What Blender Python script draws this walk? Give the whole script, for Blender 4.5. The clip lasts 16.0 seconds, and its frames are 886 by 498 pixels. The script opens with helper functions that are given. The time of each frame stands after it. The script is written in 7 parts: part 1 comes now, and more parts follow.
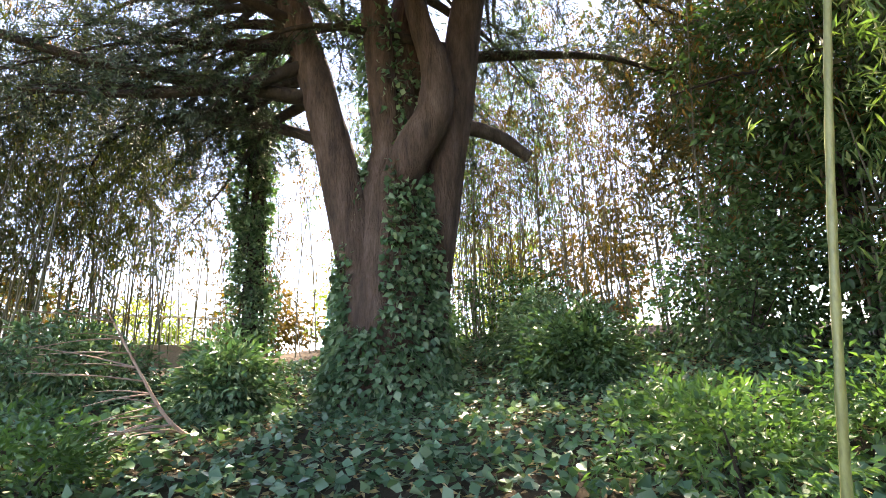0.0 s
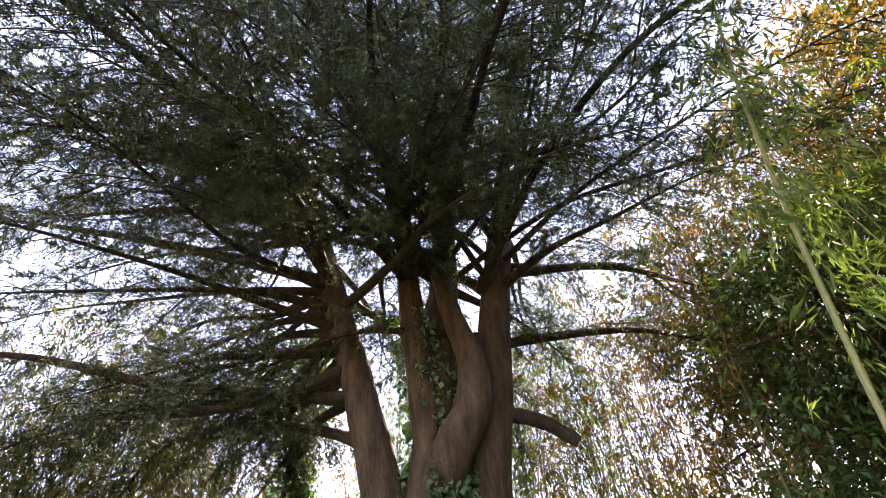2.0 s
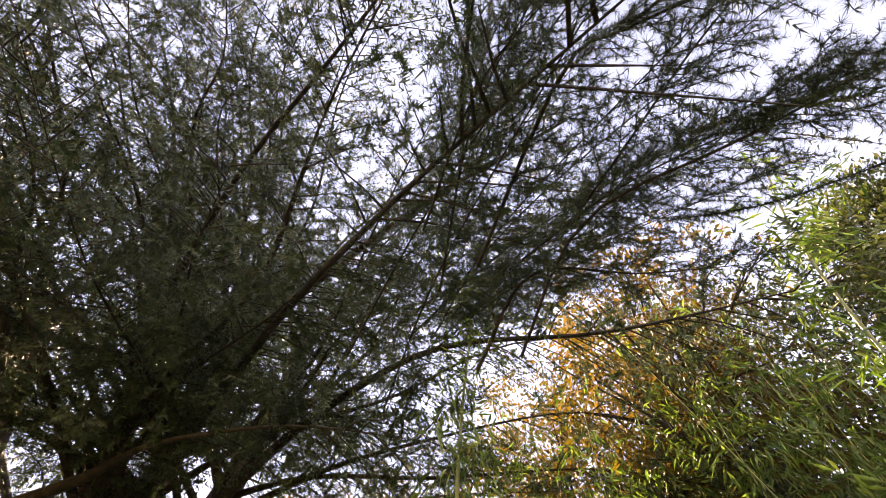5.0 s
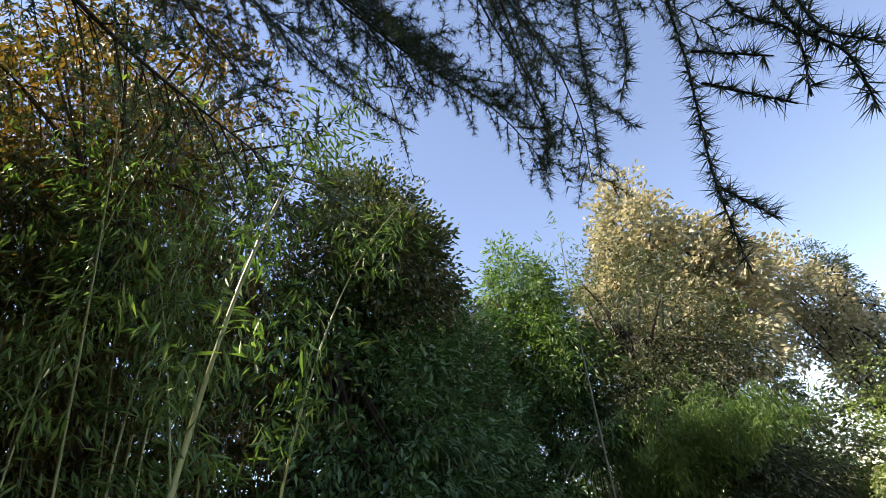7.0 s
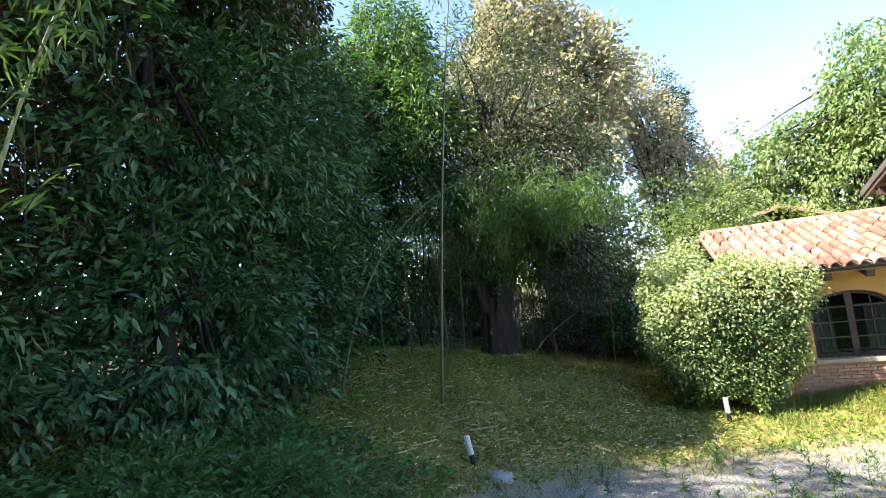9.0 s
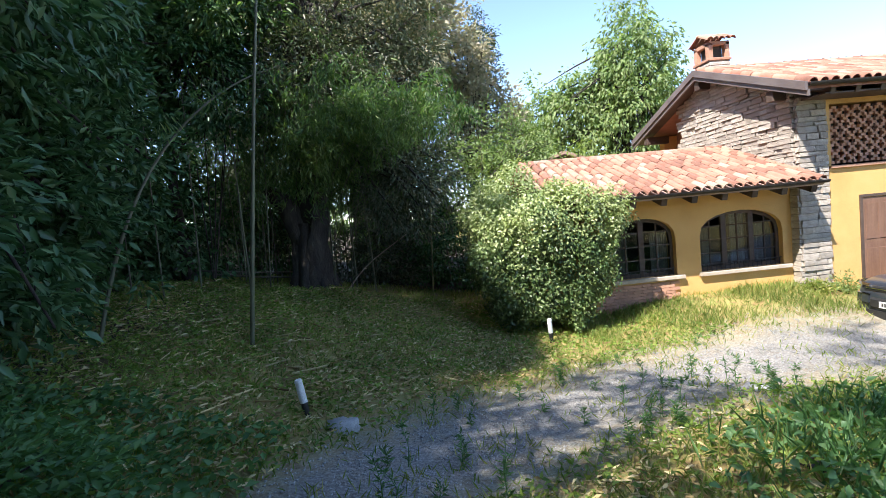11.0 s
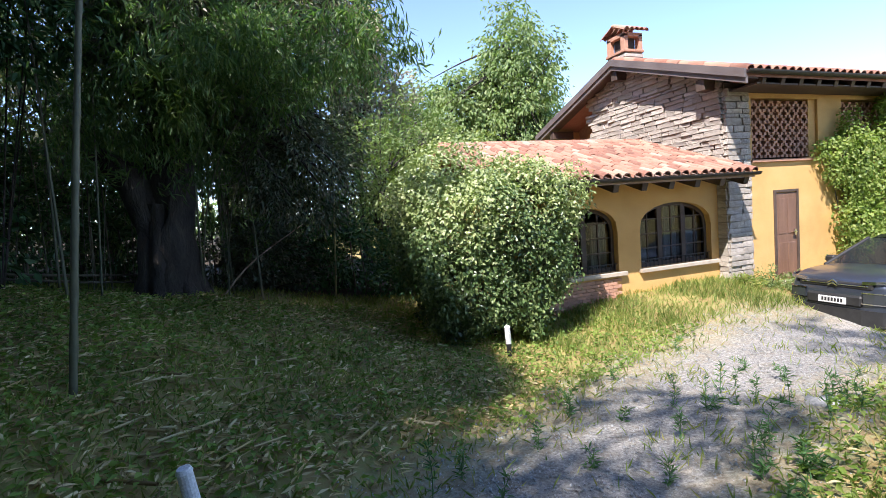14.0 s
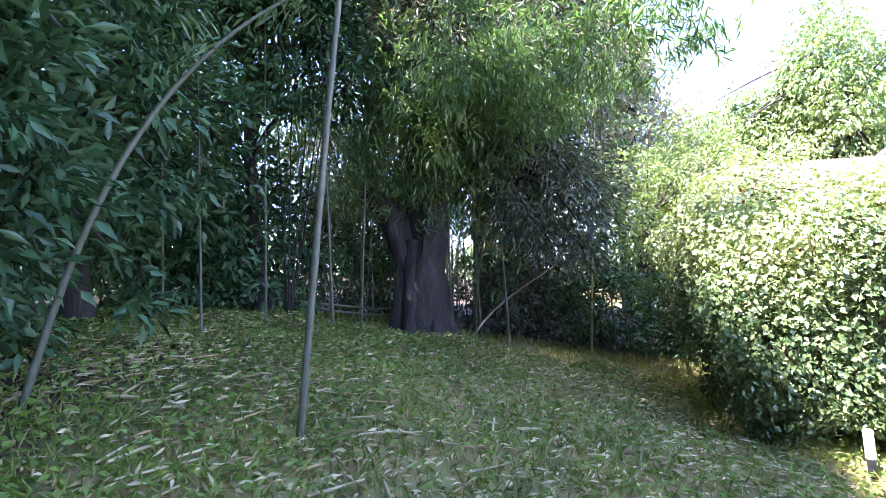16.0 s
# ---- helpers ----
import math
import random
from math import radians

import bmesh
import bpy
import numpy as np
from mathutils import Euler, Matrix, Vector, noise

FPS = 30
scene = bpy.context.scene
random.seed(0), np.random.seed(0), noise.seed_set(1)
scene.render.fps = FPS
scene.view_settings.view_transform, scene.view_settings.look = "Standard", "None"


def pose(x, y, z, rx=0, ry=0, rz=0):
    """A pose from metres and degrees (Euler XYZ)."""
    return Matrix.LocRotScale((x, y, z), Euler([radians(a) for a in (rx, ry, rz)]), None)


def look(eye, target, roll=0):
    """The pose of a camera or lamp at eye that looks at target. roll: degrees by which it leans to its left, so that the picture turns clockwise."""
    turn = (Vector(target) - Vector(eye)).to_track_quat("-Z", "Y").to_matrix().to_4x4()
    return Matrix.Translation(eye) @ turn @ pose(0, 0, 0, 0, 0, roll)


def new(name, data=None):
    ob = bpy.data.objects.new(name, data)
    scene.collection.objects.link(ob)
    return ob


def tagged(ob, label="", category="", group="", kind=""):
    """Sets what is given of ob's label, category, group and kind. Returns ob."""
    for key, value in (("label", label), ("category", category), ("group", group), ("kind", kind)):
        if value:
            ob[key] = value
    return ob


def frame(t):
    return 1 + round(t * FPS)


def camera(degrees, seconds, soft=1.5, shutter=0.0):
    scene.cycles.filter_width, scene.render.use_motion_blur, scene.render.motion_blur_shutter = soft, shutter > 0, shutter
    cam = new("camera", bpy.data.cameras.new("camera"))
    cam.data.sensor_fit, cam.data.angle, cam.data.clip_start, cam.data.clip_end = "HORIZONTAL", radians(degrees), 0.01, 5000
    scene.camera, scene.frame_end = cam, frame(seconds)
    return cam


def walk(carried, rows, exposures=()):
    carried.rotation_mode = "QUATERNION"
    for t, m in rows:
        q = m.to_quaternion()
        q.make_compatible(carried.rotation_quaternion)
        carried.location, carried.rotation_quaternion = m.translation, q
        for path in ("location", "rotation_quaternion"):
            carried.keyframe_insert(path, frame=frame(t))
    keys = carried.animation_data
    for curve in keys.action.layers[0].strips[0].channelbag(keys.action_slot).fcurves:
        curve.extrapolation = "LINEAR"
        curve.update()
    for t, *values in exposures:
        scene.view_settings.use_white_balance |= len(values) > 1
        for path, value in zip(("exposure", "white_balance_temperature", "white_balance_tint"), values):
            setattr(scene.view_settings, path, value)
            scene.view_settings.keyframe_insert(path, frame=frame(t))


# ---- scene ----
cam = camera(83.4, 16.0, 0.65)
# seconds, eye x y z, yaw, pitch, roll
PATH = [
    (0.0, 0.0, 0.0, 1.55, 138.33, 14.84, -2.53),
    (0.5, 0.011, 0.072, 1.66, 141.1, 21.92, -3.18),
    (1.0, 0.023, 0.136, 1.748, 142.13, 29.38, -4.12),
    (1.5, 0.021, 0.186, 1.834, 141.92, 37.19, -5.12),
    (2.0, 0.088, 0.251, 1.928, 141.2, 44.59, -6.08),
    (2.5, 0.126, 0.327, 2.015, 140.56, 51.57, -7.42),
    (3.0, 0.15, 0.383, 2.067, 138.95, 57.98, -10.11),
    (5.3, 0.04, 0.84, 1.9, 78.34, 65.88, -25.17),
    (5.5, 0.03, 0.88, 1.86, 68.24, 63.51, -24.34),
    (6.0, -0.001, 0.954, 1.777, 47.58, 55.04, -19.7),
    (6.5, -0.04, 0.987, 1.741, 36.72, 41.89, -16.8),
    (7.0, -0.075, 1.078, 1.68, 31.65, 32.0, -13.7),
    (7.5, -0.111, 1.241, 1.608, 27.93, 22.73, -10.9),
    (8.0, -0.288, 1.405, 1.478, 25.13, 15.55, -9.1),
    (8.5, -0.463, 1.664, 1.371, 22.58, 9.87, -7.8),
    (9.0, -0.697, 2.004, 1.277, 19.2, 5.19, -6.7),
    (9.5, -0.973, 2.333, 1.171, 13.86, 1.69, -6.6),
    (12.0, -2.18, 4.264, 0.742, -16.24, -5.36, -4.7),
    (12.5, -2.365, 4.733, 0.691, -22.06, -5.97, -4.9),
    (13.0, -2.509, 5.127, 0.661, -26.18, -6.37, -4.8),
    (13.5, -2.538, 5.515, 0.597, -25.77, -5.68, -4.2),
    (14.0, -2.58, 5.864, 0.539, -20.54, -4.01, -4.2),
    (14.5, -2.545, 6.211, 0.492, -13.04, -1.29, -3.9),
    (15.0, -2.552, 6.56, 0.462, -4.5, 1.6, -3.9),
    (15.5, -2.556, 6.819, 0.478, 3.36, 3.41, -3.3),
    (16.0, -2.468, 7.102, 0.436, 7.68, 3.1, -2.5),
]
walk(cam, [(t, pose(x, y, z, 0, 0, yaw) @ pose(0, 0, 0, 90 + pitch) @ pose(0, 0, 0, 0, 0, roll)) for t, x, y, z, yaw, pitch, roll in PATH],
     [(0.0, 3.25, 8300, 26), (0.6, 3.0, 8700, 31), (1.5, 3.1, 9000, 30), (3.2, 3.05, 12000, 34), (5.6, 2.75, 12500, 32), (6.4, 2.1, 9000, 24), (7.2, 1.7, 7600, 15), (8.0, 1.7, 7200, 13), (9.0, 2.35, 6700, 12), (9.6, 2.35, 6700, 12),
      (11.8, 1.65, 6100, 15), (14.2, 1.72, 6100, 18), (14.8, 2.1, 6100, 20), (15.4, 2.9, 6000, 26), (16.0, 3.65, 5800, 37)])

# ---- light ----
SUN = Vector((-0.438, -0.413, 0.799)).normalized()
world = bpy.data.worlds.new("world")
scene.world = world
world.use_nodes = True
_n = world.node_tree.nodes
_sky = _n.new("ShaderNodeTexSky")
_sky.sky_type = "NISHITA"
_sky.sun_disc = False
_sky.sun_elevation = math.asin(SUN.z)
_sky.sun_rotation = math.atan2(SUN.x, SUN.y)
_sky.air_density, _sky.dust_density, _sky.ozone_density = 0.9, 0.03, 0.6
_sky.altitude = 2000
_n["Background"].inputs["Strength"].default_value = 0.13
world.node_tree.links.new(_sky.outputs[0], _n["Background"].inputs["Color"])
_sun = bpy.data.lights.new("sun", "SUN")
_sun.energy, _sun.angle, _sun.color = 3.7, radians(0.55), (1.0, 0.94, 0.84)
_so = new("sun", _sun)
_so.matrix_world = look(SUN * 60, (0, 0, 0))

# ---- ground shape ----
TERRAIN = [-0.505, -1.738, -1.675, 0.457, -0.04, 0.999, -0.344, 0.232, 0.718, 0.119, 0.182, -0.588, -0.364, -0.356, 0.586, -0.452, -0.114, -0.35, 0.196, 0.019]
BUMPS = [(-4.5, 14), (-2.7, 8), (1, 12.3), (7.5, 10), (6.5, 14), (-4.3, -6), (0, 0), (-2, 4), (4, 6), (-1.5, -1.5)]


def ground_z(x, y):
    """Height of the ground; works on arrays as well."""
    x, y = np.asarray(x, float), np.asarray(y, float)
    a, b = np.tanh(x / 11), np.tanh((y - 4) / 11)
    terms = [a * 0 + 1, a, b, a * a, a * b, b * b, a ** 3, a * a * b, a * b * b, b ** 3]
    terms += [np.exp(-((x - cx) ** 2 + (y - cy) ** 2) / 13.52) for cx, cy in BUMPS]
    return sum(c * q for c, q in zip(TERRAIN, terms))


# the drive: a curved band of gravel
def drive_mask(x, y):
    """1 in the middle of the gravel drive, 0 outside it."""
    x, y = np.asarray(x, float), np.asarray(y, float)
    q = np.clip(x, -6, 12)
    d = np.abs(y - (9.0 + 0.55 * q - 0.045 * q * q)) / (1.5 + 0.05 * np.abs(q))
    return np.clip(1.25 - d, 0, 1) * np.clip((x + 3.6 - 0.25 * (y - 7)) / 0.8, 0, 1)


# ---- materials ----
def mat(name, rough=0.6, metal=0.0, spec=0.5):
    m = bpy.data.materials.new(name)
    m.use_nodes = True
    b = m.node_tree.nodes["Principled BSDF"]
    b.inputs["Roughness"].default_value = rough
    b.inputs["Metallic"].default_value = metal
    b.inputs["Specular IOR Level"].default_value = spec
    return m, m.node_tree.nodes, m.node_tree.links, b


def ramp(nodes, stops):
    r = nodes.new("ShaderNodeValToRGB")
    e = r.color_ramp.elements
    while len(e) < len(stops):
        e.new(0.5)
    for k, (p, c) in zip(e, stops):
        k.position, k.color = p, (*c, 1)
    return r


def noise_node(nodes, links, scale, detail=4.0, rough=0.6, coord="Object", stretch=None):
    tc = nodes.new("ShaderNodeTexCoord")
    n = nodes.new("ShaderNodeTexNoise")
    n.inputs["Scale"].default_value, n.inputs["Detail"].default_value, n.inputs["Roughness"].default_value = scale, detail, rough
    if stretch:
        mp = nodes.new("ShaderNodeMapping")
        mp.inputs["Scale"].default_value = stretch
        links.new(tc.outputs[coord], mp.inputs["Vector"])
        links.new(mp.outputs[0], n.inputs["Vector"])
    else:
        links.new(tc.outputs[coord], n.inputs["Vector"])
    return n


def bump(nodes, links, b, height, strength=0.4, distance=0.02):
    k = nodes.new("ShaderNodeBump")
    k.inputs["Strength"].default_value, k.inputs["Distance"].default_value = strength, distance
    links.new(height, k.inputs["Height"])
    links.new(k.outputs[0], b.inputs["Normal"])


def mix_color(nodes, links, fac, a, c, mode="MIX"):
    m = nodes.new("ShaderNodeMix")
    m.data_type, m.blend_type = "RGBA", mode
    for sock, v in ((0, fac), (6, a), (7, c)):
        if isinstance(v, (int, float)):
            m.inputs[sock].default_value = v
        elif isinstance(v, tuple):
            m.inputs[sock].default_value = (*v, 1)
        else:
            links.new(v, m.inputs[sock])
    return m.outputs[2]


def surface(name, stops, scale=6.0, fine=60.0, rough=0.75, relief=0.3, depth=0.01, metal=0.0, stretch=None, per_piece=0.0, spec=0.4):
    """A solid surface: broad stains by a colour ramp, fine grain over it, fine relief."""
    m, n, l, b = mat(name, rough, metal, spec)
    broad = noise_node(n, l, scale, 5, 0.6, stretch=stretch)
    r = ramp(n, stops)
    l.new(broad.outputs[0], r.inputs[0])
    grain = noise_node(n, l, fine, 3, 0.7, stretch=stretch)
    g = ramp(n, [(0.3, (0.72, 0.72, 0.72)), (0.7, (1.15, 1.15, 1.15))])
    l.new(grain.outputs[0], g.inputs[0])
    col = mix_color(n, l, 1.0, r.outputs[0], g.outputs[0], "MULTIPLY")
    if per_piece:
        oi = n.new("ShaderNodeObjectInfo")
        pr = ramp(n, [(0.0, (1 - per_piece,) * 3), (1.0, (1 + per_piece * 0.6,) * 3)])
        l.new(oi.outputs["Random"], pr.inputs[0])
        col = mix_color(n, l, 1.0, col, pr.outputs[0], "MULTIPLY")
    l.new(col, b.inputs["Base Color"])
    bump(n, l, b, grain.outputs[0], relief, depth)
    return m


def leaf_mat(name, colours, rough=0.45, trans=0.35, glow=(1.25, 1.5, 0.6), spec=0.4):
    """Leaves: each leaf takes its own tint; part of the light passes through."""
    m, n, l, b = mat(name, rough, 0, spec)
    geo = n.new("ShaderNodeNewGeometry")
    k = len(colours)
    r = ramp(n, [(i / max(1, k - 1), c) for i, c in enumerate(colours)])
    l.new(geo.outputs["Random Per Island"], r.inputs[0])
    patch = noise_node(n, l, 0.9, 3)
    pr = ramp(n, [(0.3, (0.7, 0.75, 0.7)), (0.7, (1.2, 1.15, 1.1))])
    l.new(patch.outputs[0], pr.inputs[0])
    col = mix_color(n, l, 1.0, r.outputs[0], pr.outputs[0], "MULTIPLY")
    l.new(col, b.inputs["Base Color"])
    t = n.new("ShaderNodeBsdfTranslucent")
    tcol = mix_color(n, l, 1.0, col, tuple(glow), "MULTIPLY")
    l.new(tcol, t.inputs["Color"])
    mx = n.new("ShaderNodeMixShader")
    mx.inputs[0].default_value = trans
    l.new(b.outputs[0], mx.inputs[1])
    l.new(t.outputs[0], mx.inputs[2])
    l.new(mx.outputs[0], n["Material Output"].inputs["Surface"])
    return m


CEDAR = leaf_mat("cedar_needles", [(0.030, 0.055, 0.035), (0.045, 0.08, 0.05), (0.06, 0.09, 0.06)], 0.5, 0.22, (1.2, 1.3, 0.8))
IVY = leaf_mat("ivy_leaves", [(0.051, 0.121, 0.07), (0.083, 0.194, 0.112), (0.138, 0.261, 0.163), (0.235, 0.345, 0.226)], 0.32, 0.22)
LAUREL = leaf_mat("laurel_leaves", [(0.046, 0.099, 0.049), (0.076, 0.165, 0.076), (0.12, 0.218, 0.11)], 0.27, 0.22)
OAK_DARK = leaf_mat("holm_oak_leaves", [(0.051, 0.072, 0.043), (0.072, 0.102, 0.058), (0.116, 0.138, 0.087), (0.16, 0.145, 0.102)], 0.4, 0.2)
BAMBOO_LEAF = leaf_mat("bamboo_leaves", [(0.062, 0.124, 0.047), (0.093, 0.17, 0.065), (0.129, 0.216, 0.077), (0.187, 0.254, 0.096)], 0.4, 0.4)
BAMBOO_DRY = leaf_mat("bamboo_old_leaves", [(0.075, 0.07, 0.02), (0.13, 0.095, 0.03), (0.16, 0.10, 0.038), (0.06, 0.08, 0.02)], 0.55, 0.4, (1.4, 1.3, 0.6))
# Bamboo leaves again, with shade put into a darker olive colour.
BAMBOO_SHADED = leaf_mat("shaded_bamboo_leaves", [(0.055, 0.075, 0.035), (0.08, 0.1, 0.045), (0.12, 0.115, 0.05)], 0.5, 0.35)
YELLOW = leaf_mat("yellowing_leaves", [(0.36, 0.34, 0.235), (0.47, 0.425, 0.315), (0.29, 0.32, 0.18), (0.52, 0.455, 0.36)], 0.5, 0.35, (1.1, 1.07, 0.85))
BIRCH = leaf_mat("birch_leaves", [(0.156, 0.227, 0.086), (0.217, 0.288, 0.119), (0.278, 0.335, 0.152)], 0.45, 0.35)
# Dark lower and pale upper leaves also carry shade and sun in their colour.
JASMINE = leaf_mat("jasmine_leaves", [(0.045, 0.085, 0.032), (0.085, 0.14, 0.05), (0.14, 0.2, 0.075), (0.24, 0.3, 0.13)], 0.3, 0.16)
JASMINE_YOUNG_SUNLIT = leaf_mat("young_sunlit_jasmine_leaves", [(0.2, 0.26, 0.1), (0.34, 0.4, 0.19), (0.5, 0.54, 0.3)], 0.32, 0.25)
VINE = leaf_mat("vine_leaves", [(0.163, 0.238, 0.054), (0.237, 0.313, 0.081), (0.325, 0.367, 0.115)], 0.45, 0.4)
GRASS = leaf_mat("grass_blades", [(0.13, 0.19, 0.04), (0.19, 0.26, 0.055), (0.27, 0.31, 0.085), (0.46, 0.39, 0.17)], 0.55, 0.35)
CLOVER = leaf_mat("clearing_weeds", [(0.11, 0.19, 0.035), (0.18, 0.27, 0.05), (0.26, 0.34, 0.08)], 0.5, 0.38)
FRESH = leaf_mat("fresh_weeds", [(0.063, 0.151, 0.057), (0.099, 0.21, 0.078), (0.144, 0.258, 0.099)], 0.45, 0.38)
LITTER = leaf_mat("dry_litter", [(0.34, 0.23, 0.09), (0.54, 0.42, 0.19), (0.74, 0.63, 0.36), (0.2, 0.13, 0.05)], 0.8, 0.1, (1, 1, 1))
CONIFER = leaf_mat("far_conifer", [(0.05, 0.08, 0.045), (0.08, 0.11, 0.06)], 0.5, 0.2)

BARK = surface("cedar_bark", [(0.3, (0.045, 0.032, 0.026)), (0.5, (0.095, 0.066, 0.052)), (0.75, (0.16, 0.12, 0.10))], 7, 34, 0.92, 1.0, 0.06, stretch=(1, 1, 0.22))
BARK_DARK = surface("dark_bark", [(0.3, (0.022, 0.018, 0.015)), (0.6, (0.055, 0.045, 0.037)), (0.8, (0.095, 0.08, 0.066))], 6, 26, 0.9, 0.9, 0.03, stretch=(1, 1, 0.3))
CULM = surface("bamboo_culm", [(0.3, (0.22, 0.25, 0.09)), (0.55, (0.31, 0.33, 0.13)), (0.8, (0.42, 0.40, 0.2))], 1.2, 40, 0.35, 0.1, 0.003, stretch=(1, 1, 0.3), per_piece=0.2, spec=0.5)
CULM_OLD = surface("weathered_culm", [(0.3, (0.07, 0.08, 0.05)), (0.55, (0.13, 0.13, 0.08)), (0.8, (0.22, 0.20, 0.13))], 1.0, 40, 0.5, 0.15, 0.003, stretch=(1, 1, 0.3))
DEADWOOD = surface("dead_wood", [(0.3, (0.30, 0.20, 0.15)), (0.6, (0.46, 0.35, 0.28)), (0.8, (0.56, 0.46, 0.38))], 8, 60, 0.85, 0.4)
PLASTER = surface("ochre_plaster", [(0.3, (0.58, 0.34, 0.115)), (0.55, (0.66, 0.40, 0.145)), (0.8, (0.70, 0.44, 0.18))], 1.3, 90, 0.9, 0.25, 0.004)
BRICK_SKIRT = surface("brick_skirting", [(0.3, (0.33, 0.18, 0.12)), (0.6, (0.42, 0.24, 0.16)), (0.8, (0.48, 0.30, 0.21))], 9, 70, 0.9, 0.4, 0.006, per_piece=0.18)
TERRACOTTA = surface("terracotta_brick", [(0.3, (0.44, 0.23, 0.15)), (0.6, (0.54, 0.30, 0.20)), (0.8, (0.60, 0.37, 0.26))], 9, 70, 0.9, 0.4, 0.005, per_piece=0.15)
ROOF = surface("old_roof_tile", [(0.25, (0.2, 0.1, 0.07)), (0.45, (0.36, 0.17, 0.115)), (0.62, (0.42, 0.24, 0.17)), (0.8, (0.34, 0.3, 0.22))], 3.0, 45, 0.9, 0.5, 0.006, per_piece=0.3)
STONE = surface("split_stone", [(0.25, (0.30, 0.26, 0.22)), (0.5, (0.45, 0.40, 0.34)), (0.75, (0.56, 0.51, 0.44))], 2.2, 40, 0.92, 0.7, 0.012, per_piece=0.25)
MORTAR = surface("stone_mortar", [(0.3, (0.20, 0.17, 0.14)), (0.7, (0.28, 0.25, 0.21))], 4, 60, 0.95, 0.5)
WOOD_DARK = surface("dark_timber", [(0.3, (0.055, 0.036, 0.028)), (0.6, (0.095, 0.065, 0.05)), (0.8, (0.13, 0.09, 0.07))], 3, 50, 0.6, 0.3, 0.004, stretch=(0.3, 1, 1), per_piece=0.15)
FASCIA = surface("fascia_paint", [(0.3, (0.13, 0.105, 0.10)), (0.7, (0.19, 0.16, 0.15))], 2, 50, 0.55, 0.15, 0.002)
SILL = surface("stone_sill", [(0.3, (0.40, 0.33, 0.26)), (0.7, (0.54, 0.46, 0.37))], 6, 80, 0.85, 0.3, 0.004)
IRON = surface("dark_iron", [(0.3, (0.03, 0.028, 0.028)), (0.7, (0.055, 0.05, 0.05))], 12, 90, 0.5, 0.2, 0.002, metal=0.6)
CURTAIN = surface("grey_curtain", [(0.3, (0.34, 0.34, 0.33)), (0.7, (0.48, 0.47, 0.45))], 5, 40, 0.9, 0.1, 0.002, stretch=(6, 1, 0.3))
# Near-black paint stands in for the darkness of unlit rooms and the flue.
INTERIOR_SHADE = surface("interior_shade", [(0.3, (0.05, 0.045, 0.04)), (0.7, (0.08, 0.07, 0.06))], 2, 30, 0.9, 0.1)
ROCK = surface("grey_slab", [(0.3, (0.26, 0.26, 0.25)), (0.7, (0.46, 0.46, 0.44))], 5, 60, 0.85, 0.5)
WHITE_PVC = surface("white_plastic", [(0.3, (0.70, 0.70, 0.69)), (0.7, (0.80, 0.80, 0.79))], 10, 80, 0.35, 0.05, 0.001)
BLACK_PVC = surface("black_plastic", [(0.3, (0.02, 0.02, 0.02)), (0.7, (0.04, 0.04, 0.04))], 10, 80, 0.5, 0.1, 0.001)
CONCRETE = surface("garden_wall", [(0.3, (0.25, 0.22, 0.18)), (0.7, (0.40, 0.36, 0.31))], 2.5, 40, 0.95, 0.4)
FAR_WALL = surface("far_house_plaster", [(0.3, (0.55, 0.42, 0.28)), (0.7, (0.64, 0.50, 0.34))], 1, 30, 0.9, 0.1)
CAR_PAINT = surface("grey_car_paint", [(0.3, (0.065, 0.08, 0.115)), (0.7, (0.08, 0.095, 0.13))], 3, 400, 0.28, 0.02, 0.0005, metal=0.6, spec=0.6)
_cb = CAR_PAINT.node_tree.nodes["Principled BSDF"]
_cb.inputs["Coat Weight"].default_value, _cb.inputs["Coat Roughness"].default_value = 0.8, 0.06
CAR_TRIM = surface("black_car_trim", [(0.3, (0.018, 0.018, 0.019)), (0.7, (0.03, 0.03, 0.03))], 10, 200, 0.5, 0.1, 0.001)
TYRE = surface("tyre_rubber", [(0.3, (0.02, 0.02, 0.02)), (0.7, (0.035, 0.033, 0.03))], 8, 120, 0.85, 0.3, 0.002)
ALLOY = surface("alloy_wheel", [(0.3, (0.48, 0.48, 0.49)), (0.7, (0.58, 0.58, 0.59))], 6, 120, 0.3, 0.05, 0.001, metal=0.9)
CHROME = surface("chrome", [(0.3, (0.62, 0.62, 0.63)), (0.7, (0.68, 0.68, 0.69))], 6, 120, 0.15, 0.02, 0.001, metal=1.0)
PLATE = surface("number_plate", [(0.3, (0.62, 0.62, 0.60)), (0.7, (0.72, 0.72, 0.70))], 6, 120, 0.4, 0.02, 0.001)
SEAT_CLOTH = surface("car_seat_cloth", [(0.3, (0.04, 0.04, 0.042)), (0.7, (0.07, 0.07, 0.072))], 8, 100, 0.9, 0.2, 0.002)

GLASS, _gn, _gl, _gb = mat("window_glass", 0.05)
_gb.inputs["Base Color"].default_value = (0.55, 0.6, 0.6, 1)
_gb.inputs["Transmission Weight"].default_value, _gb.inputs["IOR"].default_value = 1.0, 1.45
CAR_GLASS, _gn, _gl, _gb = mat("car_glass", 0.05, 0.0, 0.35)
_gb.inputs["Base Color"].default_value = (0.02, 0.024, 0.028, 1)
_gb.inputs["Transmission Weight"].default_value, _gb.inputs["IOR"].default_value = 0.35, 1.4
LAMP_GLASS, _gn, _gl, _gb = mat("headlamp_glass", 0.08)
_gb.inputs["Base Color"].default_value = (0.03, 0.035, 0.04, 1)
_gb.inputs["Coat Weight"].default_value = 0.25


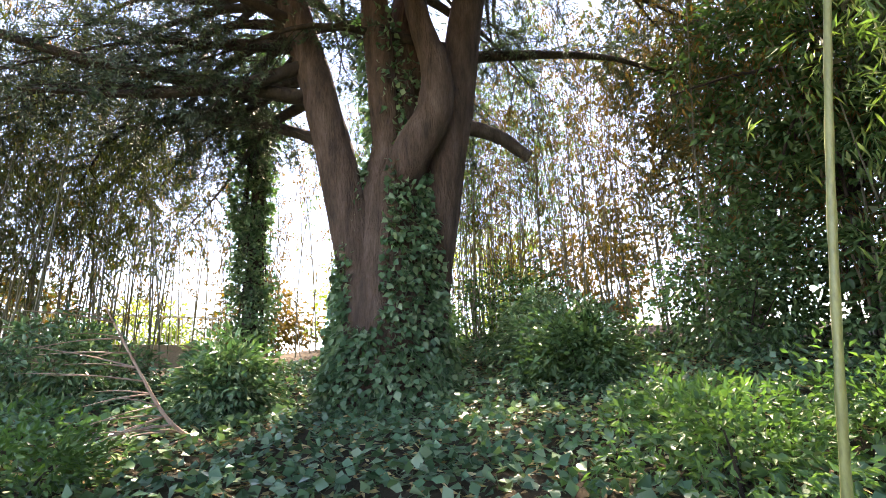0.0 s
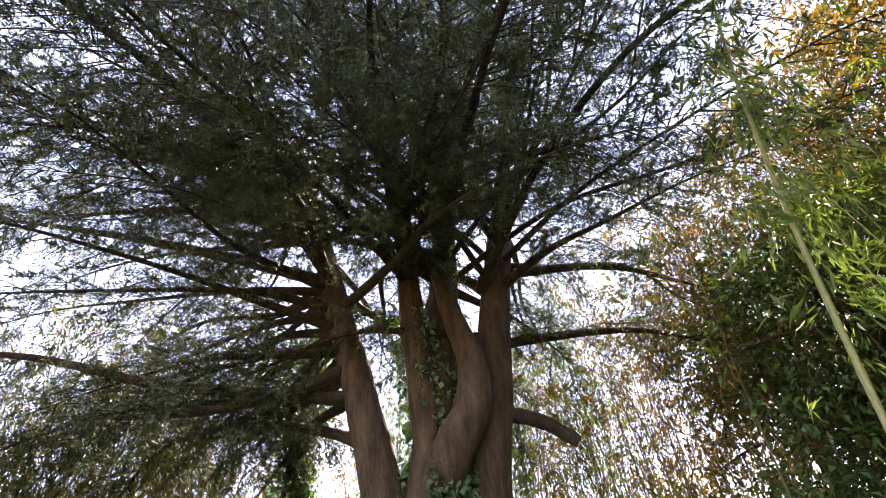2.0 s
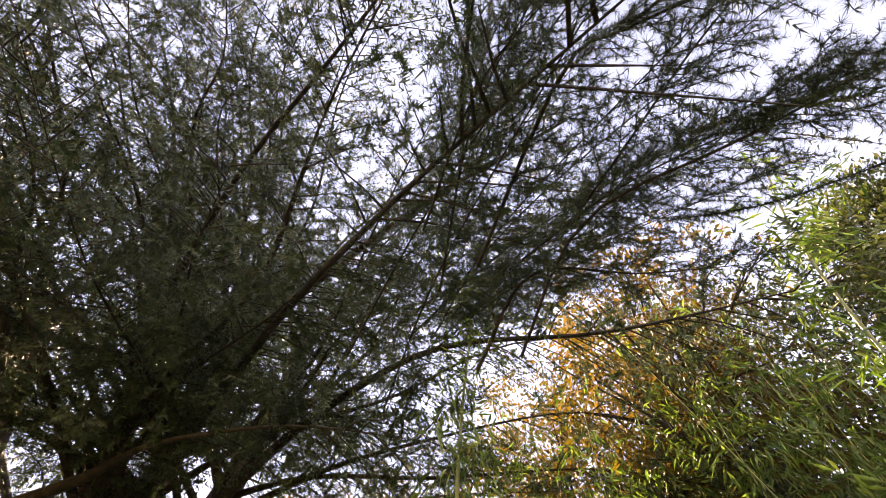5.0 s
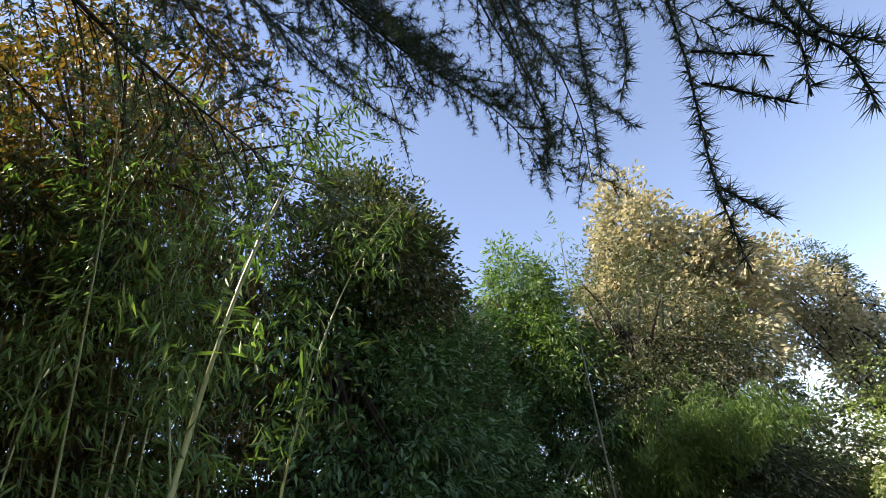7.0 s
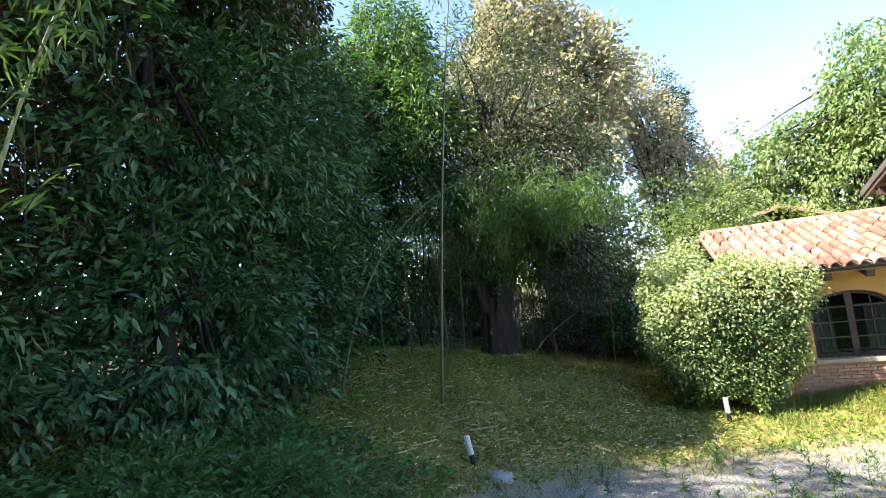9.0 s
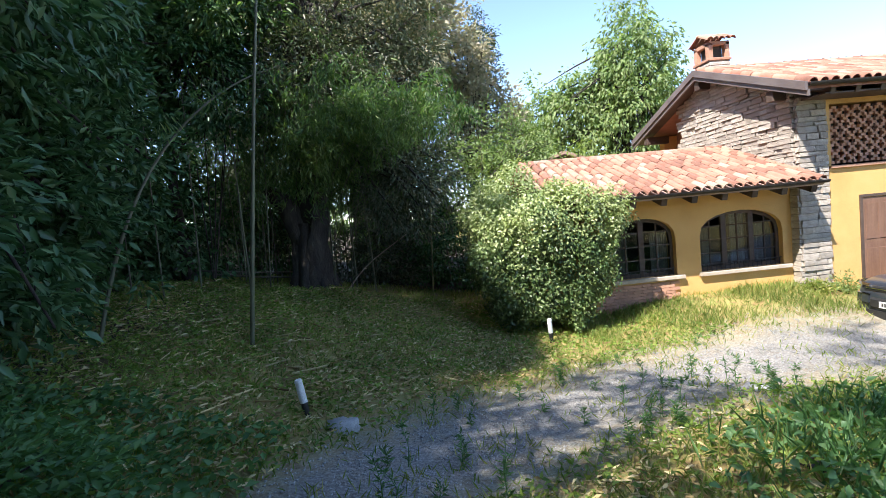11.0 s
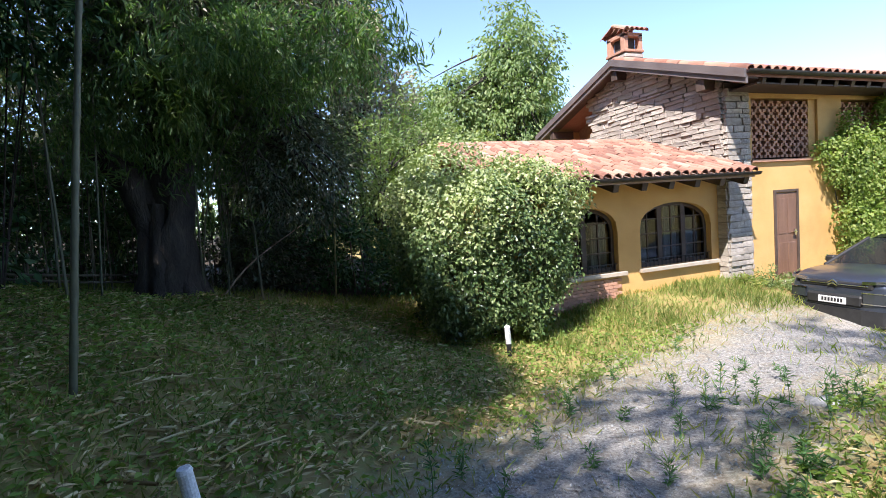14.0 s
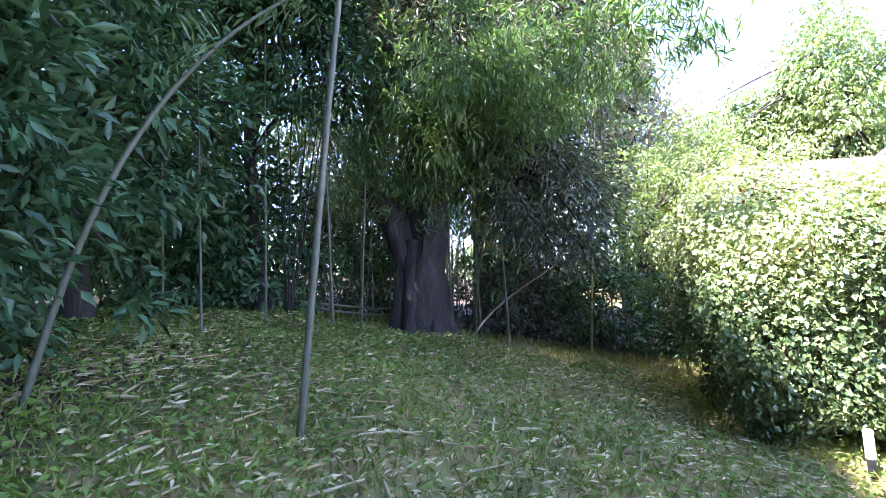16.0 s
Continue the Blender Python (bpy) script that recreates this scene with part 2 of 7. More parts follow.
def vary_roof():
    # each tile its own fired colour, from dark red to pale lichen grey
    n, l = ROOF.node_tree.nodes, ROOF.node_tree.links
    b = n["Principled BSDF"]
    old = b.inputs["Base Color"].links[0].from_socket
    oi = n.new("ShaderNodeObjectInfo")
    geo = n.new("ShaderNodeNewGeometry")
    add = n.new("ShaderNodeMath")
    add.operation = "ADD"
    l.new(oi.outputs["Random"], add.inputs[0])
    l.new(geo.outputs["Random Per Island"], add.inputs[1])
    fr = n.new("ShaderNodeMath")
    fr.operation = "FRACT"
    l.new(add.outputs[0], fr.inputs[0])
    rr = ramp(n, [(0.0, (0.12, 0.06, 0.045)), (0.3, (0.28, 0.125, 0.085)), (0.6, (0.38, 0.19, 0.13)), (0.85, (0.42, 0.28, 0.2)), (1.0, (0.4, 0.34, 0.27))])
    l.new(fr.outputs[0], rr.inputs[0])
    l.new(mix_color(n, l, 0.6, old, rr.outputs[0]), b.inputs["Base Color"])


vary_roof()


def ground_material():
    m, n, l, b = mat("ground", 0.95, 0, 0.2)
    at = n.new("ShaderNodeAttribute")
    at.attribute_name = "gravel"
    iv = n.new("ShaderNodeAttribute")
    iv.attribute_name = "humus"
    broad = noise_node(n, l, 0.8, 6, 0.65)
    fine = noise_node(n, l, 32, 5, 0.75)
    mid = noise_node(n, l, 6, 5, 0.65)
    earth = ramp(n, [(0.3, (0.16, 0.12, 0.045)), (0.45, (0.33, 0.245, 0.10)), (0.6, (0.27, 0.28, 0.085)), (0.75, (0.48, 0.34, 0.16))])
    l.new(mid.outputs[0], earth.inputs[0])
    stone = ramp(n, [(0.32, (0.10, 0.095, 0.086)), (0.5, (0.25, 0.242, 0.225)), (0.7, (0.47, 0.46, 0.43))])
    l.new(fine.outputs[0], stone.inputs[0])
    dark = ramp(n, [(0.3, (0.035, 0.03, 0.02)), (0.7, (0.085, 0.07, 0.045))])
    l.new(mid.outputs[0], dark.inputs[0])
    edge = n.new("ShaderNodeMath")
    edge.operation = "MULTIPLY_ADD"
    edge.inputs[1].default_value, edge.inputs[2].default_value = 1.3, -0.65
    l.new(mid.outputs[0], edge.inputs[0])
    add = n.new("ShaderNodeMath")
    add.operation = "ADD"
    add.use_clamp = True
    l.new(edge.outputs[0], add.inputs[0])
    l.new(at.outputs["Fac"], add.inputs[1])
    keep = n.new("ShaderNodeMath")
    keep.operation = "MULTIPLY"
    keep.use_clamp = True
    l.new(add.outputs[0], keep.inputs[0])
    sharp = n.new("ShaderNodeMath")
    sharp.operation = "MULTIPLY"
    sharp.use_clamp = True
    sharp.inputs[1].default_value = 3.0
    l.new(at.outputs["Fac"], sharp.inputs[0])
    l.new(sharp.outputs[0], keep.inputs[1])
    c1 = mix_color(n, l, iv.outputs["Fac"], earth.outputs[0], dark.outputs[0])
    c2 = mix_color(n, l, keep.outputs[0], c1, stone.outputs[0])
    tint = ramp(n, [(0.3, (0.8, 0.8, 0.8)), (0.7, (1.15, 1.12, 1.08))])
    l.new(broad.outputs[0], tint.inputs[0])
    c3 = mix_color(n, l, 1.0, c2, tint.outputs[0], "MULTIPLY")
    l.new(c3, b.inputs["Base Color"])
    bump(n, l, b, fine.outputs[0], 0.8, 0.02)
    return m


GROUND = ground_material()


# ---- mesh helpers ----
def mesh_object(name, verts, faces, material, parent=None, smooth=False):
    """An object from arrays of vertices and of triangles or quads (one array or a list of arrays)."""
    me = bpy.data.meshes.new(name)
    verts = np.asarray(verts, np.float32).reshape(-1, 3)
    groups = faces if isinstance(faces, list) else [faces]
    groups = [np.asarray(f, np.int32) for f in groups if len(f)]
    loops = np.concatenate([f.ravel() for f in groups])
    sizes = np.concatenate([np.full(len(f), f.shape[1], np.int32) for f in groups])
    me.vertices.add(len(verts))
    me.vertices.foreach_set("co", verts.ravel())
    me.loops.add(len(loops))
    me.loops.foreach_set("vertex_index", loops)
    me.polygons.add(len(sizes))
    me.polygons.foreach_set("loop_start", np.concatenate([[0], np.cumsum(sizes)[:-1]]).astype(np.int32))
    if smooth:
        me.polygons.foreach_set("use_smooth", np.ones(len(sizes), bool))
    me.update(calc_edges=True)
    me.materials.append(material)
    ob = new(name, me)
    ob.parent = parent
    return ob


def part(name, bm, material, parent=None, label=""):
    """Links a bmesh as one mesh object under a thing or a part."""
    me = bpy.data.meshes.new(name)
    bm.to_mesh(me)
    bm.free()
    me.materials.append(material)
    ob = new(name, me)
    ob.parent = parent
    return tagged(ob, label)


def thing(name, m, label, category, group="", kind=""):
    ob = new(name)
    ob.empty_display_size = 0.2
    ob.matrix_world = m
    return tagged(ob, label, category, group, kind)


def box(bm, x0, x1, y0, y1, z0, z1, bevel=0.0, m=None):
    r = bmesh.ops.create_cube(bm, size=1)
    vs = r["verts"]
    bmesh.ops.transform(bm, matrix=Matrix.LocRotScale(((x0 + x1) / 2, (y0 + y1) / 2, (z0 + z1) / 2), None, (x1 - x0, y1 - y0, z1 - z0)), verts=vs)
    if bevel:
        es = {e for v in vs for e in v.link_edges}
        out = bmesh.ops.bevel(bm, geom=list(es), offset=bevel, segments=1, affect="EDGES")
        vs = list({v for f in out["faces"] for v in f.verts} | {v for v in vs if v.is_valid})
    if m:
        bmesh.ops.transform(bm, matrix=m, verts=vs)
    return vs


def boxed(x0, x1, y0, y1, z0, z1, bevel=0.0, m=None):
    bm = bmesh.new()
    box(bm, x0, x1, y0, y1, z0, z1, bevel, m)
    return bm


def prism(outline, y0, y1):
    """A solid from an outline in x, z, drawn from y0 to y1."""
    bm = bmesh.new()
    a = [bm.verts.new((x, y0, z)) for x, z in outline]
    c = [bm.verts.new((x, y1, z)) for x, z in outline]
    bm.faces.new(a)
    bm.faces.new(c[::-1])
    k = len(a)
    for i in range(k):
        bm.faces.new((a[i], c[i], c[(i + 1) % k], a[(i + 1) % k]))
    bmesh.ops.recalc_face_normals(bm, faces=bm.faces)
    return bm


def tube_arrays(paths, sides=6, wobble=0.0, rng=None):
    """Tapered tubes: each path is (points (k,3), radii (k,)). Returns vertices and quads of all of them."""
    V, Q, base = [], [], 0
    ang = np.arange(sides) * 2 * np.pi / sides
    for pts, rad in paths:
        pts, rad = np.asarray(pts, float), np.asarray(rad, float)
        k = len(pts)
        tan = np.gradient(pts, axis=0)
        tan /= np.linalg.norm(tan, axis=1)[:, None] + 1e-9
        ref = np.array([0.0, 0, 1]) if abs(tan[:, 2]).mean() < 0.8 else np.array([1.0, 0, 0])
        a = np.cross(tan, ref)
        a /= np.linalg.norm(a, axis=1)[:, None] + 1e-9
        c = np.cross(tan, a)
        rr = rad[:, None] * np.ones(sides)
        if wobble and rng is not None:
            rr = rr * (1 + rng.normal(0, wobble, (k, sides)))
        ring = pts[:, None, :] + rr[:, :, None] * (np.cos(ang)[None, :, None] * a[:, None, :] + np.sin(ang)[None, :, None] * c[:, None, :])
        V.append(ring.reshape(-1, 3))
        i, j = np.meshgrid(np.arange(k - 1), np.arange(sides), indexing="ij")
        j2 = (j + 1) % sides
        Q.append((base + np.stack([i * sides + j, i * sides + j2, (i + 1) * sides + j2, (i + 1) * sides + j], -1)).reshape(-1, 4))
        base += k * sides
    return np.concatenate(V), np.concatenate(Q)


def smooth_path(pts, n):
    """n points along a smooth line through pts."""
    pts = np.asarray(pts, float)
    k = len(pts)
    s = np.linspace(0, k - 1, n)
    i = np.clip(s.astype(int), 0, k - 2)
    f = (s - i)[:, None]
    ext = np.concatenate([[2 * pts[0] - pts[1]], pts, [2 * pts[-1] - pts[-2]]])
    p0, p1, p2, p3 = ext[i], ext[i + 1], ext[i + 2], ext[i + 3]
    return 0.5 * (2 * p1 + (p2 - p0) * f + (2 * p0 - 5 * p1 + 4 * p2 - p3) * f * f + (3 * p1 - p0 - 3 * p2 + p3) * f ** 3)


def unit(v):
    return v / (np.linalg.norm(v, axis=-1, keepdims=True) + 1e-9)


def leaf_arrays(P, D, length, width, rng, fold=0.25, up=None):
    """Pointed leaves of two folded halves: base points P, directions D. Returns vertices and triangles."""
    n = len(P)
    D = unit(D)
    U = unit(rng.normal(0, 1, (n, 3)) + (np.array([0, 0, 1.6]) if up is None else up))
    S = unit(np.cross(D, U))
    N = np.cross(S, D)
    L = (np.ones(n) * length * rng.uniform(0.7, 1.25, n))[:, None]
    W = (np.ones(n) * width * rng.uniform(0.75, 1.2, n))[:, None]
    mid = P + D * L * 0.42
    a = mid + S * W * 0.5 + N * W * fold
    c = mid - S * W * 0.5 + N * W * fold
    tip = P + D * L - N * L * 0.12
    V = np.stack([P, a, tip, c], 1).reshape(-1, 3)
    b = np.arange(n)[:, None] * 4
    F = np.concatenate([b + [0, 1, 2], b + [0, 2, 3]], 1).reshape(-1, 3)
    return V, F


def join(*arrays):
    """Joins (vertices, faces) pairs whose faces have the same size."""
    V, F, base = [], [], 0
    for v, f in arrays:
        V.append(v)
        F.append(np.asarray(f) + base)
        base += len(v)
    return np.concatenate(V), np.concatenate(F)


def crown_points(rng, centre, radii, clumps, per, clump_r, hollow=0.45, flat=0.7):
    """Leaf places gathered in clumps over an uneven crown, and outward directions."""
    d = unit(rng.normal(0, 1, (clumps, 3)))
    lump = 1 + 0.22 * np.sin(3.1 * d[:, 0] + 1.7 * d[:, 2] + centre[0]) + 0.16 * np.sin(5.3 * d[:, 1] + 2.9 * d[:, 2] + centre[1])
    r = rng.uniform(hollow ** 3, 1, clumps) ** (1 / 3) * lump
    C = np.asarray(centre) + d * r[:, None] * np.asarray(radii)
    size = clump_r * rng.uniform(0.5, 1.4, clumps)
    off = unit(rng.normal(0, 1, (clumps, per, 3))) * (rng.uniform(0, 1, (clumps, per, 1)) ** 0.5) * size[:, None, None]
    off[..., 2] *= flat
    P = (C[:, None] + off).reshape(-1, 3)
    out = (unit(off) + d[:, None] * 0.7 + rng.normal(0, 0.5, off.shape)).reshape(-1, 3)
    return P, out, C


# ---- ground ----
def build_ground():
    ax = np.concatenate([-np.geomspace(30, 2500, 16)[::-1], np.arange(-24, 24.01, 0.28), np.geomspace(30, 2500, 16)])
    gx, gy = np.meshgrid(ax, ax + 4, indexing="ij")
    gz = ground_z(gx, gy)
    near = (np.abs(gx) < 25) & (np.abs(gy - 4) < 25)
    gz = gz + near * (0.035 * np.sin(gx * 2.3 + np.sin(gy * 1.7)) * np.sin(gy * 2.0) + 0.02 * np.sin(gx * 5.1 + 1) * np.sin(gy * 4.7 + 2))
    k = len(ax)
    i, j = np.meshgrid(np.arange(k - 1), np.arange(k - 1), indexing="ij")
    Q = np.stack([i * k + j, (i + 1) * k + j, (i + 1) * k + j + 1, i * k + j + 1], -1).reshape(-1, 4)
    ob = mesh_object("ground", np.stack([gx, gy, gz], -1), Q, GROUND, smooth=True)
    a = ob.data.attributes.new("gravel", "FLOAT", "POINT")
    a.data.foreach_set("value", drive_mask(gx, gy).ravel().astype(np.float32))
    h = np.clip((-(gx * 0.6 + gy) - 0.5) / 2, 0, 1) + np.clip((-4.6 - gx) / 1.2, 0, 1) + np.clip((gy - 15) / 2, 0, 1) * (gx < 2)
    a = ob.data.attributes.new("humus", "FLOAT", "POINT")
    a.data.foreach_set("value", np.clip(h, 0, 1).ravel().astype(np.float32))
    tagged(ob, "sloping garden ground with gravel drive, dry grass and leaf litter", "ground", kind="structure")


build_ground()

# ---- house ----
WALL_Y, MAIN_Y, WING_L, GABLE_X, MAIN_R = 13.9, 13.69, 1.55, 6.9, 13.0
EAVE_Y, EAVE_Z, RIDGE_Y, RIDGE_Z = 13.07, 0.93, 16.17, 1.98
M_EAVE_Y, M_EAVE_Z, M_RIDGE_Y, M_RIDGE_Z = 12.9, 2.88, 16.6, 4.18


def arch_top(x0, x1, spring, top, n=10):
    """Points of a flattened arch from x0 to x1."""
    c, h = (x0 + x1) / 2, (x1 - x0) / 2
    return [(c - h * math.cos(math.pi * i / n), spring + (top - spring) * math.sin(math.pi * i / n) ** 0.8) for i in range(n + 1)]


def wall_with_openings(x0, x1, z0, z1, y0, y1, openings):
    """A wall along x, with arched or square openings through it: (left, right, sill, spring, top)."""
    bm = bmesh.new()
    x = x0
    for l, r, sill, spring, top in sorted(openings):
        box(bm, x, l, y0, y1, z0, z1)
        box(bm, l, r, y0, y1, z0, sill)
        pts = arch_top(l, r, spring, top) if top > spring else [(l, top), (r, top)]
        for (xa, za), (xb, zb) in zip(pts, pts[1:]):
            v = [bm.verts.new((xx, yy, zz)) for yy in (y0, y1) for xx, zz in ((xa, za), (xb, zb), (xb, z1), (xa, z1))]
            for f in ((0, 1, 2, 3), (7, 6, 5, 4), (0, 4, 5, 1), (3, 2, 6, 7)):
                bm.faces.new([v[i] for i in f])
        x = r
    box(bm, x, x1, y0, y1, z0, z1)
    bmesh.ops.remove_doubles(bm, verts=bm.verts, dist=0.0005)
    return bm


house = thing("house", pose(0, 0, 0), "ochre plastered house with split-stone gable, clay tile roofs and brick grilles", "house")

# wing walls
WIN = [(2.72, 4.16, -0.86, -0.05, 0.44), (4.72, 6.66, -0.86, -0.08, 0.44)]
part("wing_wall", wall_with_openings(WING_L, GABLE_X, -2.2, 1.16, WALL_Y, WALL_Y + 0.38, WIN), PLASTER, house, "ochre plastered wing wall with arched openings")
bm = bmesh.new()
box(bm, WING_L, WING_L + 0.35, WALL_Y + 0.38, 19.0, -2.2, 1.1)
part("wing_end_wall", bm, PLASTER, house)
part("wing_back_wall", boxed(WING_L, GABLE_X, 18.7, 19.0, -2.2, 1.1), PLASTER, house)
part("wing_floor", boxed(WING_L + 0.35, GABLE_X, WALL_Y + 0.38, 18.7, -1.5, -1.4), INTERIOR_SHADE, house)
part("wing_inner_wall", boxed(WING_L + 0.36, GABLE_X - 0.02, 16.4, 16.5, -1.4, 1.1), INTERIOR_SHADE, house)

# main block walls
bm = wall_with_openings(7.6, MAIN_R, -2.4, 2.86, MAIN_Y, MAIN_Y + 0.4, [(7.7, 9.86, 1.17, 2.56, 2.56), (10.7, 12.6, 1.17, 2.56, 2.56)])
part("front_wall_upper", bm, PLASTER, house, "ochre plastered front wall")
# door niche stands in front of the solid lower wall: a shallow recess framed by the plaster
bm = bmesh.new()
box(bm, GABLE_X + 0.04, GABLE_X + 0.4, MAIN_Y + 0.02, 18.0, -2.4, 2.86)
a = [bm.verts.new((GABLE_X + q, y, z)) for q in (0.04, 0.4) for y, z in ((MAIN_Y + 0.02, 2.86), (18.0, 2.86), (18.0, 3.62), (M_RIDGE_Y, 4.05))]
for f in ((0, 1, 2, 3), (7, 6, 5, 4), (0, 4, 5, 1), (1, 5, 6, 2), (2, 6, 7, 3), (3, 7, 4, 0)):
    bm.faces.new([a[i] for i in f])
box(bm, GABLE_X + 0.04, 7.6, MAIN_Y + 0.03, MAIN_Y + 0.4, -2.4, 2.86)
bmesh.ops.recalc_face_normals(bm, faces=bm.faces)
gable = part("gable_wall", bm, MORTAR, house, "split-stone gable wall with mortar joints")
part("gable_recess_wall", boxed(7.75, 7.95, 18.0, 20.0, -2.4, 3.1), BRICK_SKIRT, house)
part("house_back_wall", boxed(GABLE_X + 0.4, MAIN_R, 19.8, 20.1, -2.4, 2.9), PLASTER, house)
part("house_right_wall", boxed(MAIN_R - 0.3, MAIN_R, MAIN_Y + 0.4, 19.8, -2.4, 2.86), PLASTER, house)
part("upper_room_wall", boxed(7.45, MAIN_R - 0.3, 15.2, 15.3, 0.5, 2.86), INTERIOR_SHADE, house)


def roof_slab(x0, x1, ye, ze, yr, zr, thick=0.1):
    bm = bmesh.new()
    v = [bm.verts.new((x, y, z + d)) for x in (x0, x1) for d in (0, -thick) for y, z in ((ye, ze), (yr, zr))]
    for f in ((0, 1, 5, 4), (2, 6, 7, 3), (0, 4, 6, 2), (1, 3, 7, 5), (0, 2, 3, 1), (4, 5, 7, 6)):
        bm.faces.new([v[i] for i in f])
    bmesh.ops.recalc_face_normals(bm, faces=bm.faces)
    return bm


def tile_mesh(width=0.2, length=0.42, seg=6):
    """A half-round clay tile lying along +y, rising side up, wider at its lower end."""
    V, F = [], []
    for k, (y, s) in enumerate(((0.0, 1.0), (length, 0.82))):
        for rad in (1.0, 0.82):
            for i in range(seg + 1):
                t = math.pi * i / seg
                V.append((math.cos(t) * width / 2 * s * rad, y, math.sin(t) * width * 0.5 * s * rad))
    q = seg + 1
    for i in range(seg):
        F.append((i, i + 1, 2 * q + i + 1, 2 * q + i))
        F.append((i + 1, i, q + i, q + i + 1))
    me = bpy.data.meshes.new("roof_tile")
    me.from_pydata(V, [], F)
    me.materials.append(ROOF)
    return me


wing_roof = part("wing_roof", roof_slab(WING_L - 0.25, GABLE_X + 0.05, EAVE_Y, EAVE_Z, RIDGE_Y, RIDGE_Z), ROOF, house, "lean clay tile roof over the wing")
part("wing_roof_back", roof_slab(WING_L - 0.25, GABLE_X + 0.05, 19.3, EAVE_Z, RIDGE_Y + 0.002, RIDGE_Z), ROOF, house)
main_roof = part("main_roof", roof_slab(6.50, 13.45, M_EAVE_Y, M_EAVE_Z, M_RIDGE_Y, M_RIDGE_Z, 0.12), ROOF, house, "clay tile roof of the main block")
part("main_roof_back", roof_slab(6.50, 13.45, 20.35, M_EAVE_Z, M_RIDGE_Y + 0.002, M_RIDGE_Z, 0.12), ROOF, house)
for ye, yr in ((M_EAVE_Y + 0.02, M_RIDGE_Y), (20.33, M_RIDGE_Y)):
    part("verge_soffit", roof_slab(6.51, GABLE_X + 0.02, ye, M_EAVE_Z - 0.124, yr, M_RIDGE_Z - 0.124, 0.02), WOOD_DARK, house, "dark stained boards under the verge")
ceiling_ob = part("wing_ceiling", boxed(WING_L + 0.35, GABLE_X - 0.02, WALL_Y + 0.38, 16.4, 1.0, 1.06), INTERIOR_SHADE, house)

# fascia boards on the verge, gutters at the eaves
for dx, dz, hh, nm in ((6.44, 0.02, 0.17, "verge_board"), (6.48, -0.13, 0.13, "verge_board_lower")):
    for ye in (M_EAVE_Y - 0.06, 20.41):
        bm = bmesh.new()
        v = [bm.verts.new((dx + q, y, z + d)) for q in (0, 0.055) for y, z in ((ye, M_EAVE_Z - 0.02), (M_RIDGE_Y, M_RIDGE_Z)) for d in (dz + 0.02, dz + 0.02 - hh)]
        for f in ((0, 1, 3, 2), (4, 6, 7, 5), (0, 2, 6, 4), (1, 5, 7, 3), (0, 4, 5, 1), (2, 3, 7, 6)):
            bm.faces.new([v[i] for i in f])
        bmesh.ops.recalc_face_normals(bm, faces=bm.faces)
        part(nm, bm, FASCIA, house, "grey-brown painted verge board")


def gutter(x0, x1, y, z, r=0.065):
    bm = bmesh.new()
    rings = []
    for x in (x0, x1):
        rings.append([[bm.verts.new((x, y + k * r * math.cos(t), z + k * r * math.sin(t))) for t in [math.pi + math.pi * i / 8 for i in range(9)]] for k in (1, 0.88)])
    for i in range(8):
        for k in (0, 1):
            bm.faces.new((rings[0][k][i], rings[0][k][i + 1], rings[1][k][i + 1], rings[1][k][i]))
    for k in (0, 1):
        for i in range(8):
            bm.faces.new((rings[k][0][i], rings[k][1][i], rings[k][1][i + 1], rings[k][0][i + 1]))
    return bm


part("gutter", gutter(WING_L - 0.25, GABLE_X + 0.1, EAVE_Y - 0.06, EAVE_Z - 0.0), IRON, house, "dark metal eaves gutter")
part("gutter", gutter(6.5, 13.45, M_EAVE_Y - 0.06, M_EAVE_Z - 0.0, 0.075), IRON, house, "dark metal eaves gutter")

# rafter tails under the eaves
slope_w = math.degrees(math.atan2(RIDGE_Z - EAVE_Z, RIDGE_Y - EAVE_Y))
for i in range(9):
    x = 1.6 + i * 0.65
    part("rafter", boxed(-0.065, 0.065, 0.05, 1.0, -0.16, -0.005, 0.006, pose(x, EAVE_Y, EAVE_Z - 0.1, slope_w)), WOOD_DARK, house)
slope_m = math.degrees(math.atan2(M_RIDGE_Z - M_EAVE_Z, M_RIDGE_Y - M_EAVE_Y))
for i in range(12):
    x = 7.15 + i * 0.55
    part("rafter", boxed(-0.06, 0.06, 0.05, 1.0, -0.14, -0.005, 0.006, pose(x, M_EAVE_Y, M_EAVE_Z - 0.12, slope_m)), WOOD_DARK, house)
# purlin ends under the verge
for y, z in ((13.95, 3.0), (M_RIDGE_Y, 3.93), (19.6, 2.9)):
    part("purlin", boxed(6.54, 7.3, y - 0.11, y + 0.11, z - 0.26, z - 0.02, 0.01), WOOD_DARK, house, "square dark timber purlin end")
part("eaves_boarding", boxed(7.0, 13.3, 13.0, MAIN_Y, 2.66, 2.69), WOOD_DARK, house)


